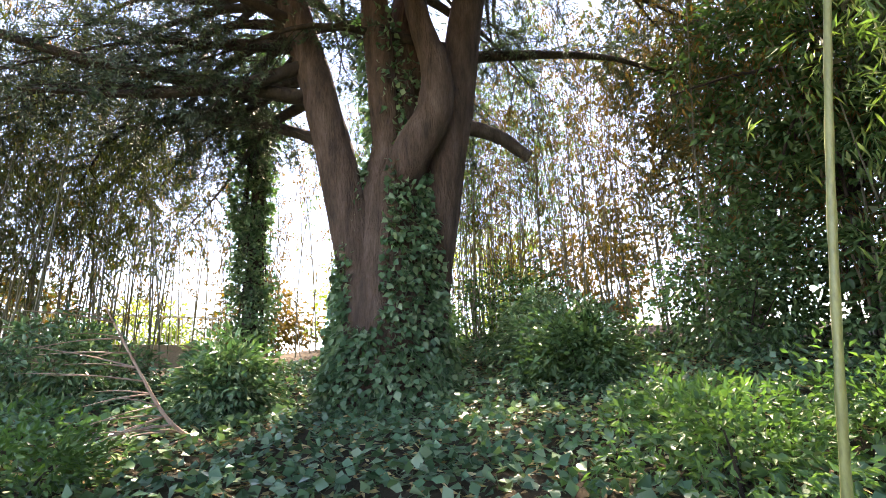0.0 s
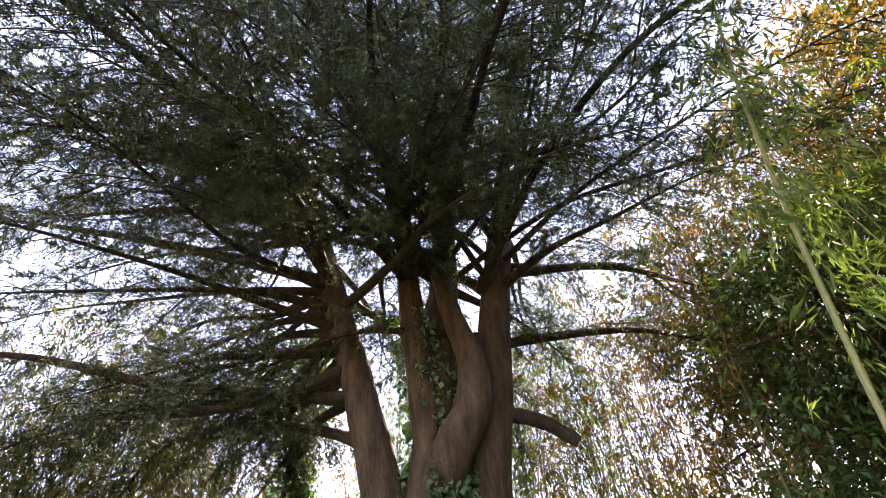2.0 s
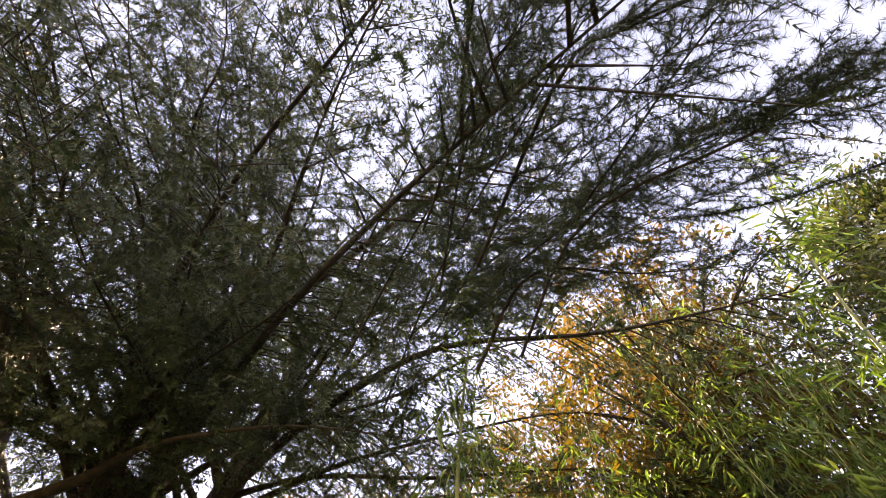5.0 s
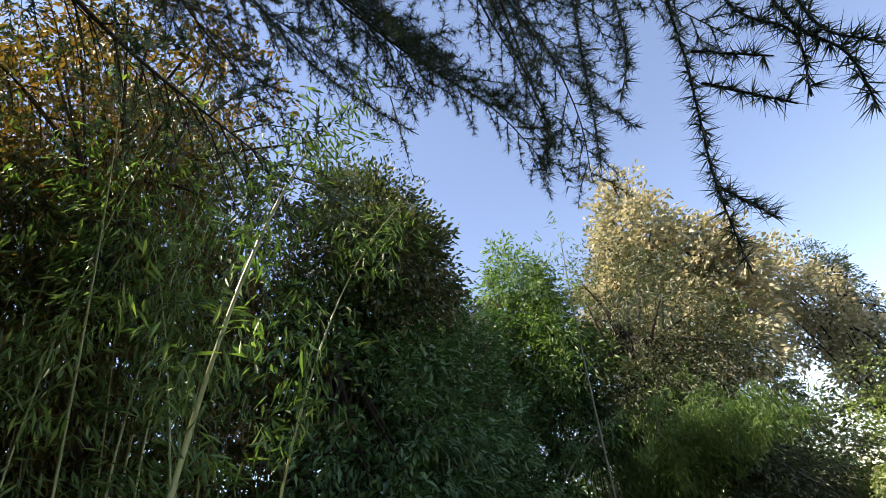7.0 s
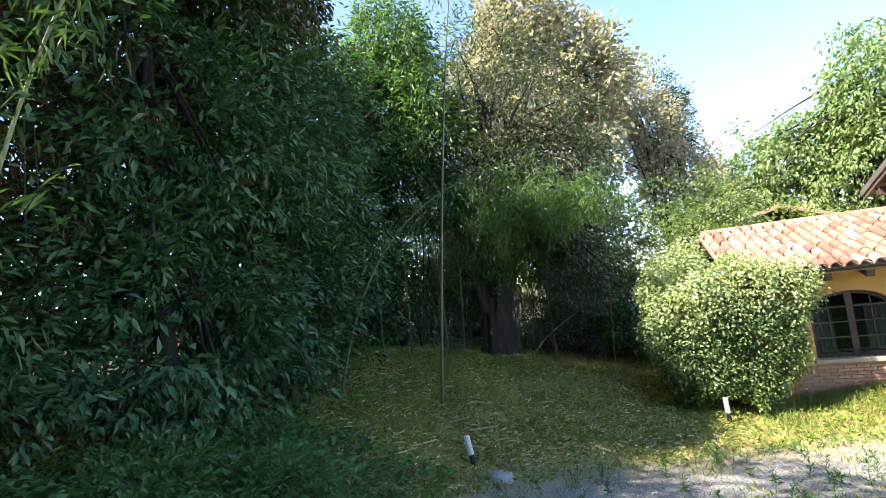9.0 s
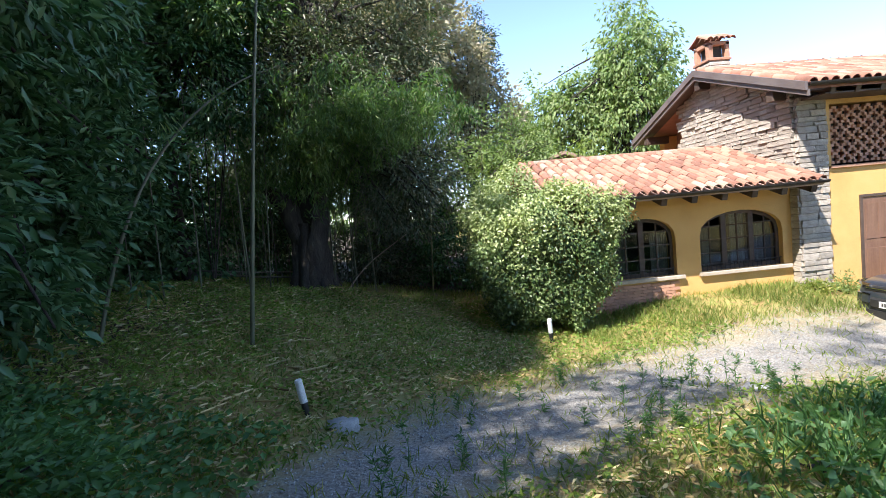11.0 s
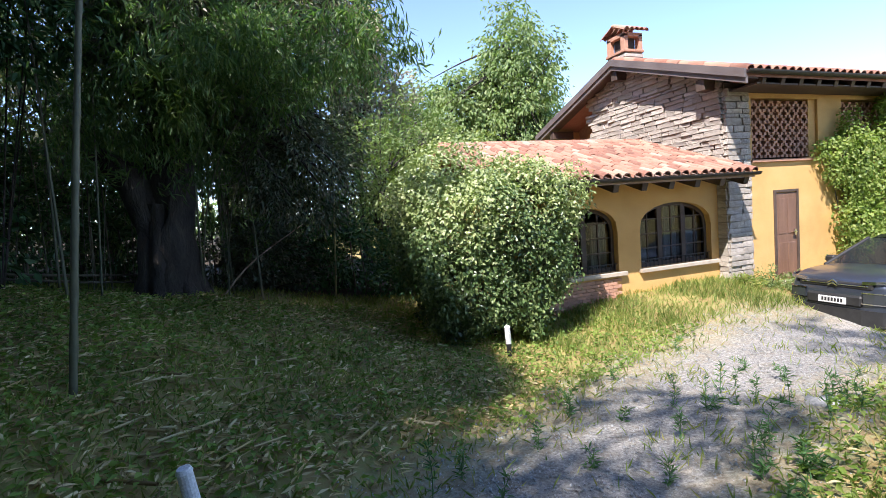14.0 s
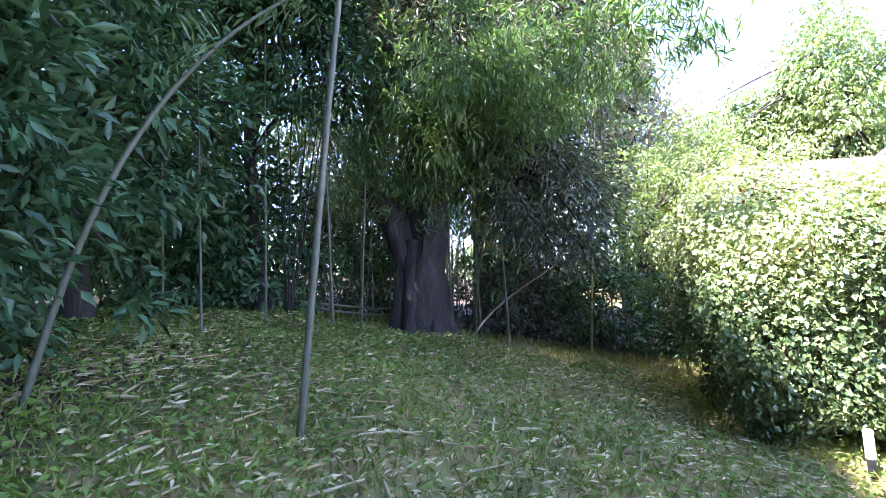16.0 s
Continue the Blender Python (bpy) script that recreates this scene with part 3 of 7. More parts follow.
def window_set(l, r, sill, spring, top, y):
    """An arched window: frame, glazing bars, panes, curtains, bars above the sill."""
    w = new("window")
    w.parent = house
    w.location = ((l + r) / 2, y, sill)
    tagged(w, "dark timber arched window with curtains and iron bars")
    pts = arch_top(l, r, spring, top, 12)
    outer = [(l, sill)] + pts + [(r, sill)]
    cx = (l + r) / 2

    def rel(bmx):
        bmesh.ops.translate(bmx, verts=bmx.verts, vec=(-cx, -y, -sill))
        return bmx
    inner = [(cx + (x - cx) * (1 - 0.14 / (r - l)), sill + 0.07 + (z - sill) * (1 - 0.14 / (top - sill))) for x, z in outer]
    bm = bmesh.new()
    for (o0, o1, i0, i1) in zip(outer, outer[1:], inner, inner[1:]):
        v = [bm.verts.new((p[0], yy, p[1])) for yy in (y + 0.13, y + 0.21) for p in (o0, o1, i1, i0)]
        for f in ((0, 1, 2, 3), (7, 6, 5, 4), (2, 6, 7, 3), (0, 4, 5, 1)):
            bm.faces.new([v[i] for i in f])
    box(bm, l, r, y + 0.13, y + 0.21, sill, sill + 0.08)
    part("window_frame", rel(bm), WOOD_DARK, w)
    n = 3 if r - l > 1.6 else 2

    def height_at(x):
        for (xa, za), (xb, zb) in zip(pts, pts[1:]):
            if xa <= x <= xb:
                return za + (zb - za) * (x - xa) / max(1e-6, xb - xa)
        return spring
    for i in range(1, n):
        x = l + (r - l) * i / n
        part("mullion", rel(boxed(x - 0.06, x + 0.06, y + 0.135, y + 0.205, sill + 0.08, height_at(x) - 0.04, 0.004)), WOOD_DARK, w)
    for i in range(n):
        xa, xb = l + (r - l) * i / n + 0.06, l + (r - l) * (i + 1) / n - 0.06
        for k in range(1, 4):
            z = sill + 0.08 + k * 0.3
            if z < min(height_at(xa + 0.03), height_at(xb - 0.03)) - 0.03:
                part("glazing_bar", rel(boxed(xa, xb, y + 0.15, y + 0.185, z - 0.012, z + 0.012)), WOOD_DARK, w)
        xm = (xa + xb) / 2
        part("glazing_bar", rel(boxed(xm - 0.012, xm + 0.012, y + 0.15, y + 0.185, sill + 0.08, height_at(xm) - 0.05)), WOOD_DARK, w)
        g = part("pane", rel(boxed(xa - 0.01, xb + 0.01, y + 0.165, y + 0.171, sill + 0.07, min(height_at(xa), height_at(xb)) - 0.02)), GLASS, w)
        g.visible_shadow = False
        bm = bmesh.new()
        cols = 26
        cw = (xb - xa) * 0.62
        c0 = xa + (0.02 if i % 2 == 0 else (xb - xa) * 0.36)
        top_z = min(height_at(xa), height_at(xb)) - 0.05
        rows = [[bm.verts.new((c0 + cw * q / cols, y + 0.3 + 0.022 * math.sin(q * 1.9), z)) for q in range(cols + 1)] for z in (sill + 0.05, top_z)]
        for q in range(cols):
            bm.faces.new((rows[0][q], rows[0][q + 1], rows[1][q + 1], rows[1][q]))
        part("curtain", rel(bm), CURTAIN, w, "pleated grey curtain")
    k = int((r - l) / 0.105)
    for i in range(k):
        x = l + 0.06 + i * (r - l - 0.12) / (k - 1)
        part("iron_bar", rel(boxed(x - 0.008, x + 0.008, y + 0.04, y + 0.056, sill, sill + 0.16)), IRON, w)
    part("bar_rail", rel(boxed(l + 0.02, r - 0.02, y + 0.035, y + 0.06, sill + 0.145, sill + 0.162)), IRON, w)
    part("window_sill", rel(boxed(l - 0.06, r + 0.14, y - 0.1, y + 0.16, sill - 0.085, sill - 0.004, 0.008)), SILL, w, "pale stone sill")


for o in WIN:
    window_set(*o, WALL_Y)

# door in the main block
door = new("door")
door.parent = house
door.location = (8.72, MAIN_Y, -1.52)
tagged(door, "closed brown panelled wooden door in a deep frame")
DOOR_WOOD = surface("door_wood", [(0.3, (0.16, 0.085, 0.055)), (0.7, (0.24, 0.135, 0.09))], 3, 60, 0.5, 0.3, 0.003, stretch=(3, 1, 0.3))
part("door_leaf", boxed(-0.33, 0.33, -0.006, 0.04, 0.02, 1.98, 0.004), DOOR_WOOD, door)
for z0, z1 in ((0.15, 0.85), (1.05, 1.85)):
    for x0, x1 in ((-0.27, -0.03), (0.03, 0.27)):
        part("door_panel", boxed(x0, x1, -0.018, -0.007, z0, z1, 0.006), DOOR_WOOD, door)
for x0, x1, z0, z1 in ((-0.40, -0.335, 0.0, 2.05), (0.335, 0.40, 0.0, 2.05), (-0.335, 0.335, 1.99, 2.05)):
    part("door_frame", boxed(x0, x1, -0.03, 0.05, z0, z1, 0.004), WOOD_DARK, door)
bm = boxed(0.2, 0.26, -0.06, -0.02, 1.0, 1.14, 0.006)
box(bm, 0.13, 0.25, -0.09, -0.06, 1.06, 1.085, 0.006)
part("door_handle", bm, CHROME, door, "metal lever handle")
part("door_step", boxed(-0.5, 0.5, -0.35, -0.04, -0.16, 0.0, 0.01), SILL, door)


# brick grilles
def brick_shared(name, material, w, d, h):
    bm = boxed(-w / 2, w / 2, -d / 2, d / 2, -h / 2, h / 2, min(0.006, h * 0.08))
    me = bpy.data.meshes.new(name)
    bm.to_mesh(me)
    bm.free()
    me.materials.append(material)
    return me


UNIT = brick_shared("brick", TERRACOTTA, 1, 1, 1)


def grille(x0, x1, z0, z1):
    g = new("brick_grille")
    g.parent = house
    g.location = (x0, MAIN_Y, z0)
    tagged(g, "terracotta brick grille with rows of cross-shaped holes")
    P, h = (x1 - x0) / 7, 0.063
    rows = int((z1 - z0 - 0.1) / h)
    for r in range(rows):
        z = 0.06 + (r + 0.5) * h
        k = r % 4
        holes = []
        for c in range(-1, 9):
            if k in (0, 2):
                holes += [(c * P + P / 2, 0.055), (c * P + P, 0.055)]
            elif k == 1:
                holes.append((c * P + P / 2, 0.155))
            else:
                holes.append((c * P + P, 0.155))
        edges, x = [], 0.0
        for hx, hw in sorted(holes):
            a, b2 = hx - hw / 2, hx + hw / 2
            if b2 <= 0 or a >= x1 - x0:
                continue
            if a - x > 0.02:
                edges.append((x, a))
            x = max(x, b2)
        if x1 - x0 - x > 0.02:
            edges.append((x, x1 - x0))
        for a, b2 in edges:
            o = new("brick", UNIT)
            o.parent = g
            o.location = ((a + b2) / 2, 0.11 + random.uniform(-0.004, 0.004), z)
            o.scale = (b2 - a, 0.11, h - 0.004)
    part("grille_sill", boxed(-0.08, x1 - x0 + 0.08, -0.06, 0.2, -0.04, 0.02, 0.006), TERRACOTTA, g)


grille(7.72, 9.62, 1.2, 2.56)
grille(10.72, 12.58, 1.2, 2.56)
for l, r in ((9.62, 9.86),):
    part("grille_jamb", boxed(l, r, MAIN_Y + 0.06, MAIN_Y + 0.3, 1.17, 2.56), PLASTER, house)

# chimney
chimney = new("chimney")
chimney.parent = house
chimney.location = (7.25, 16.95, 4.0)
tagged(chimney, "brick chimney with a small tiled cap on stone base")
for i in range(4):
    part("chimney_stone", boxed(-0.31 + 0.01 * (i % 2), 0.31, -0.36, 0.36 - 0.01 * (i % 2), i * 0.1 + 0.02, i * 0.1 + 0.11, 0.012), STONE, chimney)
part("chimney_base", boxed(-0.29, 0.29, -0.34, 0.34, -0.3, 0.45), MORTAR, chimney)
part("chimney_collar", boxed(-0.33, 0.33, -0.38, 0.38, 0.45, 0.52, 0.01), TERRACOTTA, chimney)
for sx in (-1, 1):
    for sy in (-1, 1):
        part("chimney_post", boxed(sx * 0.24 - 0.06, sx * 0.24 + 0.06, sy * 0.27 - 0.08, sy * 0.27 + 0.08, 0.52, 0.92, 0.006), TERRACOTTA, chimney)
part("chimney_lintel", boxed(-0.3, 0.3, -0.35, 0.35, 0.86, 0.96, 0.006), TERRACOTTA, chimney)
part("flue", boxed(-0.17, 0.17, -0.2, 0.2, 0.5, 0.87), INTERIOR_SHADE, chimney)
cap = tile_mesh(0.17, 0.46)
for s in (-1, 1):
    for i in range(5):
        o = new("cap_tile", cap)
        o.parent = chimney
        o.matrix_basis = Matrix.Translation((-0.32 + i * 0.16, s * 0.47, 0.97)) @ Matrix.Rotation(0 if s < 0 else math.pi, 4, "Z") @ Matrix.Rotation(radians(26), 4, "X")
part("cap_ridge", boxed(-0.4, 0.4, -0.06, 0.06, 1.17, 1.25, 0.03), TERRACOTTA, chimney)

# brick skirting of the wing, in courses
for r in range(9):
    for c in range(9):
        x = 2.35 + c * 0.215 + (0.107 if r % 2 else 0)
        if x > 4.1:
            continue
        o = new("brick", UNIT)
        o.parent = house
        o.location = (x, WALL_Y - 0.012, -1.55 + r * 0.066)
        o.scale = (0.205, 0.06, 0.058)

# low outbuilding of a neighbour, beyond the car
neighbour = thing("neighbour_house", pose(19.5, 15.5, -2.4), "ochre outbuilding with a clay tile roof behind the greenery", "house")
part("wall", boxed(-2.5, 3, -2.5, 3, 0, 2.75), FAR_WALL, neighbour)
bm = prism([(-3.0, 2.7), (0.2, 3.9), (3.4, 2.7), (3.4, 2.6), (0.2, 3.75), (-3.0, 2.6)], -3.0, 3.5)
part("roof", bm, ROOF, neighbour)
far_house = thing("neighbour_house", pose(4.4, 26.5, -1.4), "far house roof of orange clay tiles among trees", "house")
part("wall", boxed(-1.5, 3.5, -1.5, 3, 0, 3.7), FAR_WALL, far_house)
part("roof", prism([(-2.0, 3.6), (1.0, 4.65), (4.0, 3.6), (4.0, 3.5), (1.0, 4.5), (-2.0, 3.5)], -2.0, 3.5), ROOF, far_house)

# ---- cedar ----
CB = np.array([-4.31, -6.14])
CU, CW = np.array([-0.818, 0.575]), np.array([-0.575, -0.818])


def cw(u, w, z):
    """A place in the cedar's own frame: u across, w away, z up."""
    p = CB + u * CU + w * CW
    return (p[0], p[1], z)


def path_of(points, n=None):
    return smooth_path([cw(*p[:3]) for p in points], n or 5 * len(points)), np.interp(np.linspace(0, len(points) - 1, n or 5 * len(points)), range(len(points)), [p[3] for p in points])


def spray_arrays(P, D, rng, length=0.32, whorls=9, needles=5, nl=0.05, nw=0.0075):
    """Cedar twigs: needle whorls along short twigs at P in the direction D; triangles."""
    n = len(P)
    D = unit(D)
    A = unit(np.cross(D, rng.normal(0, 1, (n, 3))))
    B = np.cross(D, A)
    L = rng.uniform(0.6, 1.2, n) * length
    s = np.linspace(0.03, 1, whorls)
    Q = P[:, None] + D[:, None] * (s[None, :, None] * L[:, None, None])
    Q[..., 2] -= (s[None] ** 2) * L[:, None] * 0.15
    th = rng.uniform(0, 2 * np.pi, (n, whorls, needles))
    R = np.cos(th)[..., None] * A[:, None, None] + np.sin(th)[..., None] * B[:, None, None]
    N = unit(R + D[:, None, None] * rng.uniform(0.25, 0.9, (n, whorls, needles, 1)))
    T = unit(np.cross(N, D[:, None, None] + 0.3 * R))
    base = np.broadcast_to(Q[:, :, None], N.shape)
    ln = nl * rng.uniform(0.7, 1.2, (n, whorls, needles, 1))
    V = np.stack([base + T * nw * 0.5, base - T * nw * 0.5, base + N * ln], -2).reshape(-1, 3)
    F = np.arange(len(V)).reshape(-1, 3)
    return V, F


def rosette_arrays(P, D, rng, needles=22, nl=0.043, nw=0.0027):
    """Tufts of needles, each fanning out from its spur at P round the direction D; triangles."""
    n = len(P)
    N = unit(unit(D)[:, None] * 0.75 + unit(rng.normal(0, 1, (n, needles, 3))))
    T = unit(np.cross(N, rng.normal(0, 1, N.shape)))
    base = P[:, None] + N * 0.003
    ln = nl * rng.uniform(0.65, 1.15, (n, needles, 1))
    V = np.stack([base + T * nw * 0.5, base - T * nw * 0.5, base + N * ln], -2).reshape(-1, 3)
    return V, np.arange(len(V)).reshape(-1, 3)


def build_cedar():
    rng = np.random.default_rng(11)
    tree = thing("cedar_tree", pose(*cw(0, 0, 0.9)), "huge many-stemmed cedar with ivy-covered trunk and drooping needle branches", "tree")
    off = Matrix.Translation(cw(0, 0, 0.9)).inverted()

    def under(ob):
        ob.data.transform(off)
        ob.parent = tree
        return ob
    stems = [
        [(-0.1, 0, 0.5, 1.05), (-0.08, 0, 1.0, 0.92), (0, 0, 1.6, 0.80), (0.02, 0, 2.5, 0.70), (0.06, 0, 3.6, 0.62), (0.1, 0, 4.6, 0.5), (0.12, 0, 5.4, 0.3)],
        [(-0.12, -0.1, 1.8, 0.42), (-0.4, -0.15, 3.2, 0.34), (-0.76, -0.2, 4.9, 0.30), (-1.14, -0.2, 6.4, 0.27), (-1.6, -0.1, 8.1, 0.25), (-2.1, 0, 10, 0.2), (-2.6, 0.1, 12, 0.15), (-3.2, 0.2, 14.5, 0.08)],
        [(0.15, 0.2, 3, 0.5), (0.15, 0.1, 5, 0.42), (0.3, 0.1, 6.5, 0.36), (0.5, 0.2, 8.5, 0.3), (0.7, 0.3, 11, 0.24), (0.9, 0.4, 14, 0.17), (1, 0.4, 18, 0.08), (1, 0.4, 21, 0.03)],
        [(0.45, 0, 2.2, 0.40), (0.75, 0, 3.9, 0.36), (1.12, 0, 5.9, 0.34), (1.4, 0, 7.5, 0.31), (1.85, 0, 9.8, 0.27), (2.3, 0.1, 12, 0.2), (2.8, 0.2, 15.3, 0.13), (3, 0.3, 19, 0.05)],
        [(0.1, 0.0, 4.4, 0.2), (0.0, -0.2, 5.6, 0.24), (-0.12, -0.3, 7.2, 0.24), (-0.23, -0.3, 9, 0.21), (-0.3, -0.2, 11, 0.17), (-0.4, 0, 14, 0.1), (-0.5, 0, 18, 0.04)],
        [(0.1, -0.3, 4.3, 0.30), (0.42, -0.5, 5.0, 0.31), (0.78, -0.5, 5.7, 0.29), (0.82, -0.45, 6.5, 0.25), (0.6, -0.4, 7.4, 0.2), (0.3, -0.3, 9.2, 0.13)],
    ]
    paths = [path_of(s, 26) for s in stems]
    for i, s in enumerate(paths):
        v, q = tube_arrays([s], 16, 0.03, rng)
        under(mesh_object("trunk" if i == 0 else "stem", v, q, BARK, smooth=True))
    limbs = [
        [(-1.2, -0.1, 6.1, 0.13), (-2.6, -0.3, 6.2, 0.11), (-4.3, -0.6, 6.35, 0.085), (-6.2, -0.9, 6.8, 0.06), (-8, -1.2, 6.9, 0.02)],
        [(-1.2, -0.2, 6.7, 0.12), (-2.1, -0.5, 6.1, 0.1), (-3.4, -0.8, 5.7, 0.07), (-4.8, -1.2, 5.5, 0.02)],
        [(-0.9, 0, 5.3, 0.11), (-1.7, 0.4, 5.8, 0.1), (-3.2, 1.0, 6.3, 0.06), (-5, 1.5, 6.4, 0.02)],
        [(1.3, 0, 5.7, 0.14), (1.9, 0, 5.5, 0.12), (2.4, 0, 5.12, 0.10)],
        [(1.4, 0, 6.9, 0.12), (1.9, 0.1, 7.15, 0.1), (4.1, 0.3, 7.35, 0.06), (5.6, 0.5, 7.1, 0.02)],
        [(-1.8, 0, 8.8, 0.15), (-3.6, -0.3, 9.3, 0.12), (-6, -0.6, 9.9, 0.08), (-9, -1, 10.4, 0.02)],
        [(1.75, 0, 8.75, 0.12), (4.1, 0.2, 8.95, 0.08), (6, 0.4, 8.4, 0.02)],
        [(0.5, -0.2, 8.6, 0.11), (-0.6, -0.8, 8.9, 0.08), (-1.8, -1.4, 8.7, 0.04)],
        [(0.4, -0.4, 8.4, 0.14), (0.8, -2.6, 8.9, 0.09), (1.0, -5.2, 7.6, 0.05), (1.05, -7.4, 5.4, 0.022), (1.1, -8.9, 3.6, 0.004)],
        [(-0.3, -0.4, 9.6, 0.14), (-0.6, -2.8, 10.5, 0.09), (-0.4, -5.6, 10.2, 0.05), (0.2, -8.2, 8.2, 0.025), (0.6, -10, 6.2, 0.004)],
        [(1.2, -0.2, 8.2, 0.13), (2.2, -2.4, 9.0, 0.08), (3.2, -5.0, 8.4, 0.05), (4.2, -7.0, 6.6, 0.022), (4.6, -8.6, 5.2, 0.004)],
        [(-1.7, -0.2, 8.6, 0.13), (-2.6, -2.2, 9.2, 0.1), (-3.2, -4.6, 8.6, 0.07), (-3.6, -7.2, 6.6, 0.02)],
        [(0.2, -0.3, 10.4, 0.12), (1.4, -3.2, 11.6, 0.09), (2.6, -6.4, 11.0, 0.06), (3.4, -9.0, 9.0, 0.02)],
    ]
    heads = [1, 2, 3, 4]
    for i in range(64):
        s = paths[heads[i % 4]]
        z0 = rng.uniform(6.8, 17.5)
        k = int(np.argmin(abs(s[0][:, 2] - z0)))
        p = s[0][k]
        az = i * 2.399 + rng.uniform(-0.4, 0.4)
        ln = rng.uniform(4.0, 7.5) * (1.25 - z0 / 26)
        d = np.array([math.cos(az), math.sin(az), 0])
        rise = rng.uniform(0.1, 0.35)
        pts = np.array([p + d * ln * f + np.array([rng.normal(0, 0.15), rng.normal(0, 0.15), ln * (rise * f - 0.42 * f * f)]) * min(1, 3 * f) for f in (0, 0.25, 0.5, 0.75, 1)])
        limbs.append((pts, min(0.12, 0.55 * s[1][k])))
    # long low limbs towards the open side and the path
    for i in range(67):
        left = i < 24 or i >= 60
        s = paths[1 if left else (2, 3, 4)[i % 3]]
        z0 = rng.uniform(6.3, 8.8) if i >= 60 else rng.uniform(5.6, 13) if left else rng.uniform(8, 16.5)
        p = s[0][int(np.argmin(abs(s[0][:, 2] - z0)))]
        a = rng.uniform(-1.1, 1.1)
        d2 = (-CU * math.cos(a) + CW * math.sin(a)) if left else (-CW * math.cos(a * 0.85) - CU * math.sin(a * 0.85 + 0.12))
        d = np.array([d2[0], d2[1], 0])
        ln = rng.uniform(5, 9.5) if left else rng.uniform(6, 11)
        rise = rng.uniform(0.05, 0.3)
        pts = np.array([p + d * ln * f + np.array([rng.normal(0, 0.2), rng.normal(0, 0.2), ln * (rise * f - (0.34 if left else 0.42) * f * f)]) * min(1, 3 * f) for f in (0, 0.25, 0.5, 0.75, 1)])
        limbs.append((pts, 0.11 if left else 0.08))
    # upper boughs that reach out over the path
    for i in range(20):
        s = paths[(1, 4, 2)[i % 3]]
        p = s[0][int(np.argmin(abs(s[0][:, 2] - rng.uniform(8.5, 13.5))))]
        b2 = rng.uniform(0.0, 1.0)
        d2 = -CW * math.cos(b2) - CU * math.sin(b2)
        d = np.array([d2[0], d2[1], 0])
        ln, rise = rng.uniform(7, 11), rng.uniform(0.02, 0.2)
        pts = np.array([p + d * ln * f + np.array([rng.normal(0, 0.3), rng.normal(0, 0.3), ln * (rise * f - 0.3 * f * f)]) * min(1, 3 * f) for f in (0, 0.25, 0.5, 0.75, 1)])
        limbs.append((pts, 0.09))
    tubes, twigs, PS, DS = [], [], [], []
    for L in limbs:
        if isinstance(L, list):
            pts, rad = path_of(L, 22)
        else:
            pts = smooth_path(L[0], 22)
            rad = np.linspace(L[1] ** 0.5, 0.06, 22) ** 2
        tubes.append((pts, rad))
        length = np.linalg.norm(np.diff(pts, axis=0), axis=1).sum()
        if length < 1.6:
            continue
        for f in np.arange(0.16, 1.0, 0.17 / length):
            x = f * 21
            i = min(20, int(x))
            p = pts[i] + (pts[i + 1] - pts[i]) * (x - i)
            t = unit(pts[i + 1] - pts[i])
            side = unit(np.cross(t, [0, 0, 1])) * rng.choice([-1, 1])
            d = unit(t * rng.uniform(0.4, 1.0) + side * rng.uniform(0.5, 1.0) + np.array([0, 0, rng.uniform(-0.25, 0.25)]))
            ln2 = rng.uniform(0.6, 1.7) * (1.15 - 0.5 * f)
            e = [p, p + d * ln2 * 0.5 + np.array([0, 0, -0.05 * ln2]), p + d * ln2 + np.array([0, 0, -0.34 * ln2])]
            sp = smooth_path(e, 6)
            twigs.append((sp[[0, 2, 5]], np.array([0.012, 0.008, 0.003])))
            m = max(4, int(ln2 / 0.12))
            g = rng.uniform(0.12, 1.0, m) * 4.99
            gi = g.astype(int)
            base = sp[gi] + (sp[gi + 1] - sp[gi]) * (g - gi)[:, None]
            PS.append(base)
            DS.append(unit(d + rng.normal(0, 0.75, (m, 3)) + np.array([0, 0, -0.28])))
    for s in tubes:
        v, q = tube_arrays([s], 7, 0.04, rng)
        under(mesh_object("limb", v, q, BARK_DARK, smooth=True))
    v, q = tube_arrays(twigs, 3)
    tagged(under(mesh_object("fine_branchwork", v, q, BARK_DARK)), kind="stuff")
    P, Dv = np.concatenate(PS), np.concatenate(DS)
    near = np.linalg.norm(P - np.array([0, 1, 1.8]), axis=1)
    keep = near > 1.0
    P, Dv, near = P[keep], Dv[keep], near[keep]
    a = near < 4.5
    v1, f1 = spray_arrays(P[a], Dv[a], rng, 0.3, 12, 7, 0.05, 0.006)
    v2, f2 = spray_arrays(P[~a], Dv[~a], rng, 0.36, 6, 4, 0.085, 0.02)
    v, f = join((v1, f1), (v2, f2))
    tagged(under(mesh_object("needles", v, f, CEDAR)), "dark blue-green cedar needles", kind="stuff")
    # ivy over the lower trunk
    PI, DI = [], []
    for s, (z0, z1), n in ((0, (0.9, 4.8), 10500), (2, (3.5, 6.8), 1800), (4, (5.6, 7.6), 350)):
        pts, rad = paths[s]
        z = z0 + (z1 - z0) * rng.uniform(0, 1, n) ** (1.35 if s == 0 else 1.0)
        i = np.clip(np.searchsorted(pts[:, 2], z), 1, len(pts) - 1)
        th = rng.uniform(0, 2 * np.pi, n)
        out = np.stack([np.cos(th), np.sin(th), np.zeros(n)], 1)
        # the bare strips of bark between the ivy
        bare = (np.sin(th * 2 + 0.7) > 0.75 - 0.0 * z) & (z > 2.3)
        c = pts[i] * [1, 1, 0] + np.stack([0 * z, 0 * z, z], 1)
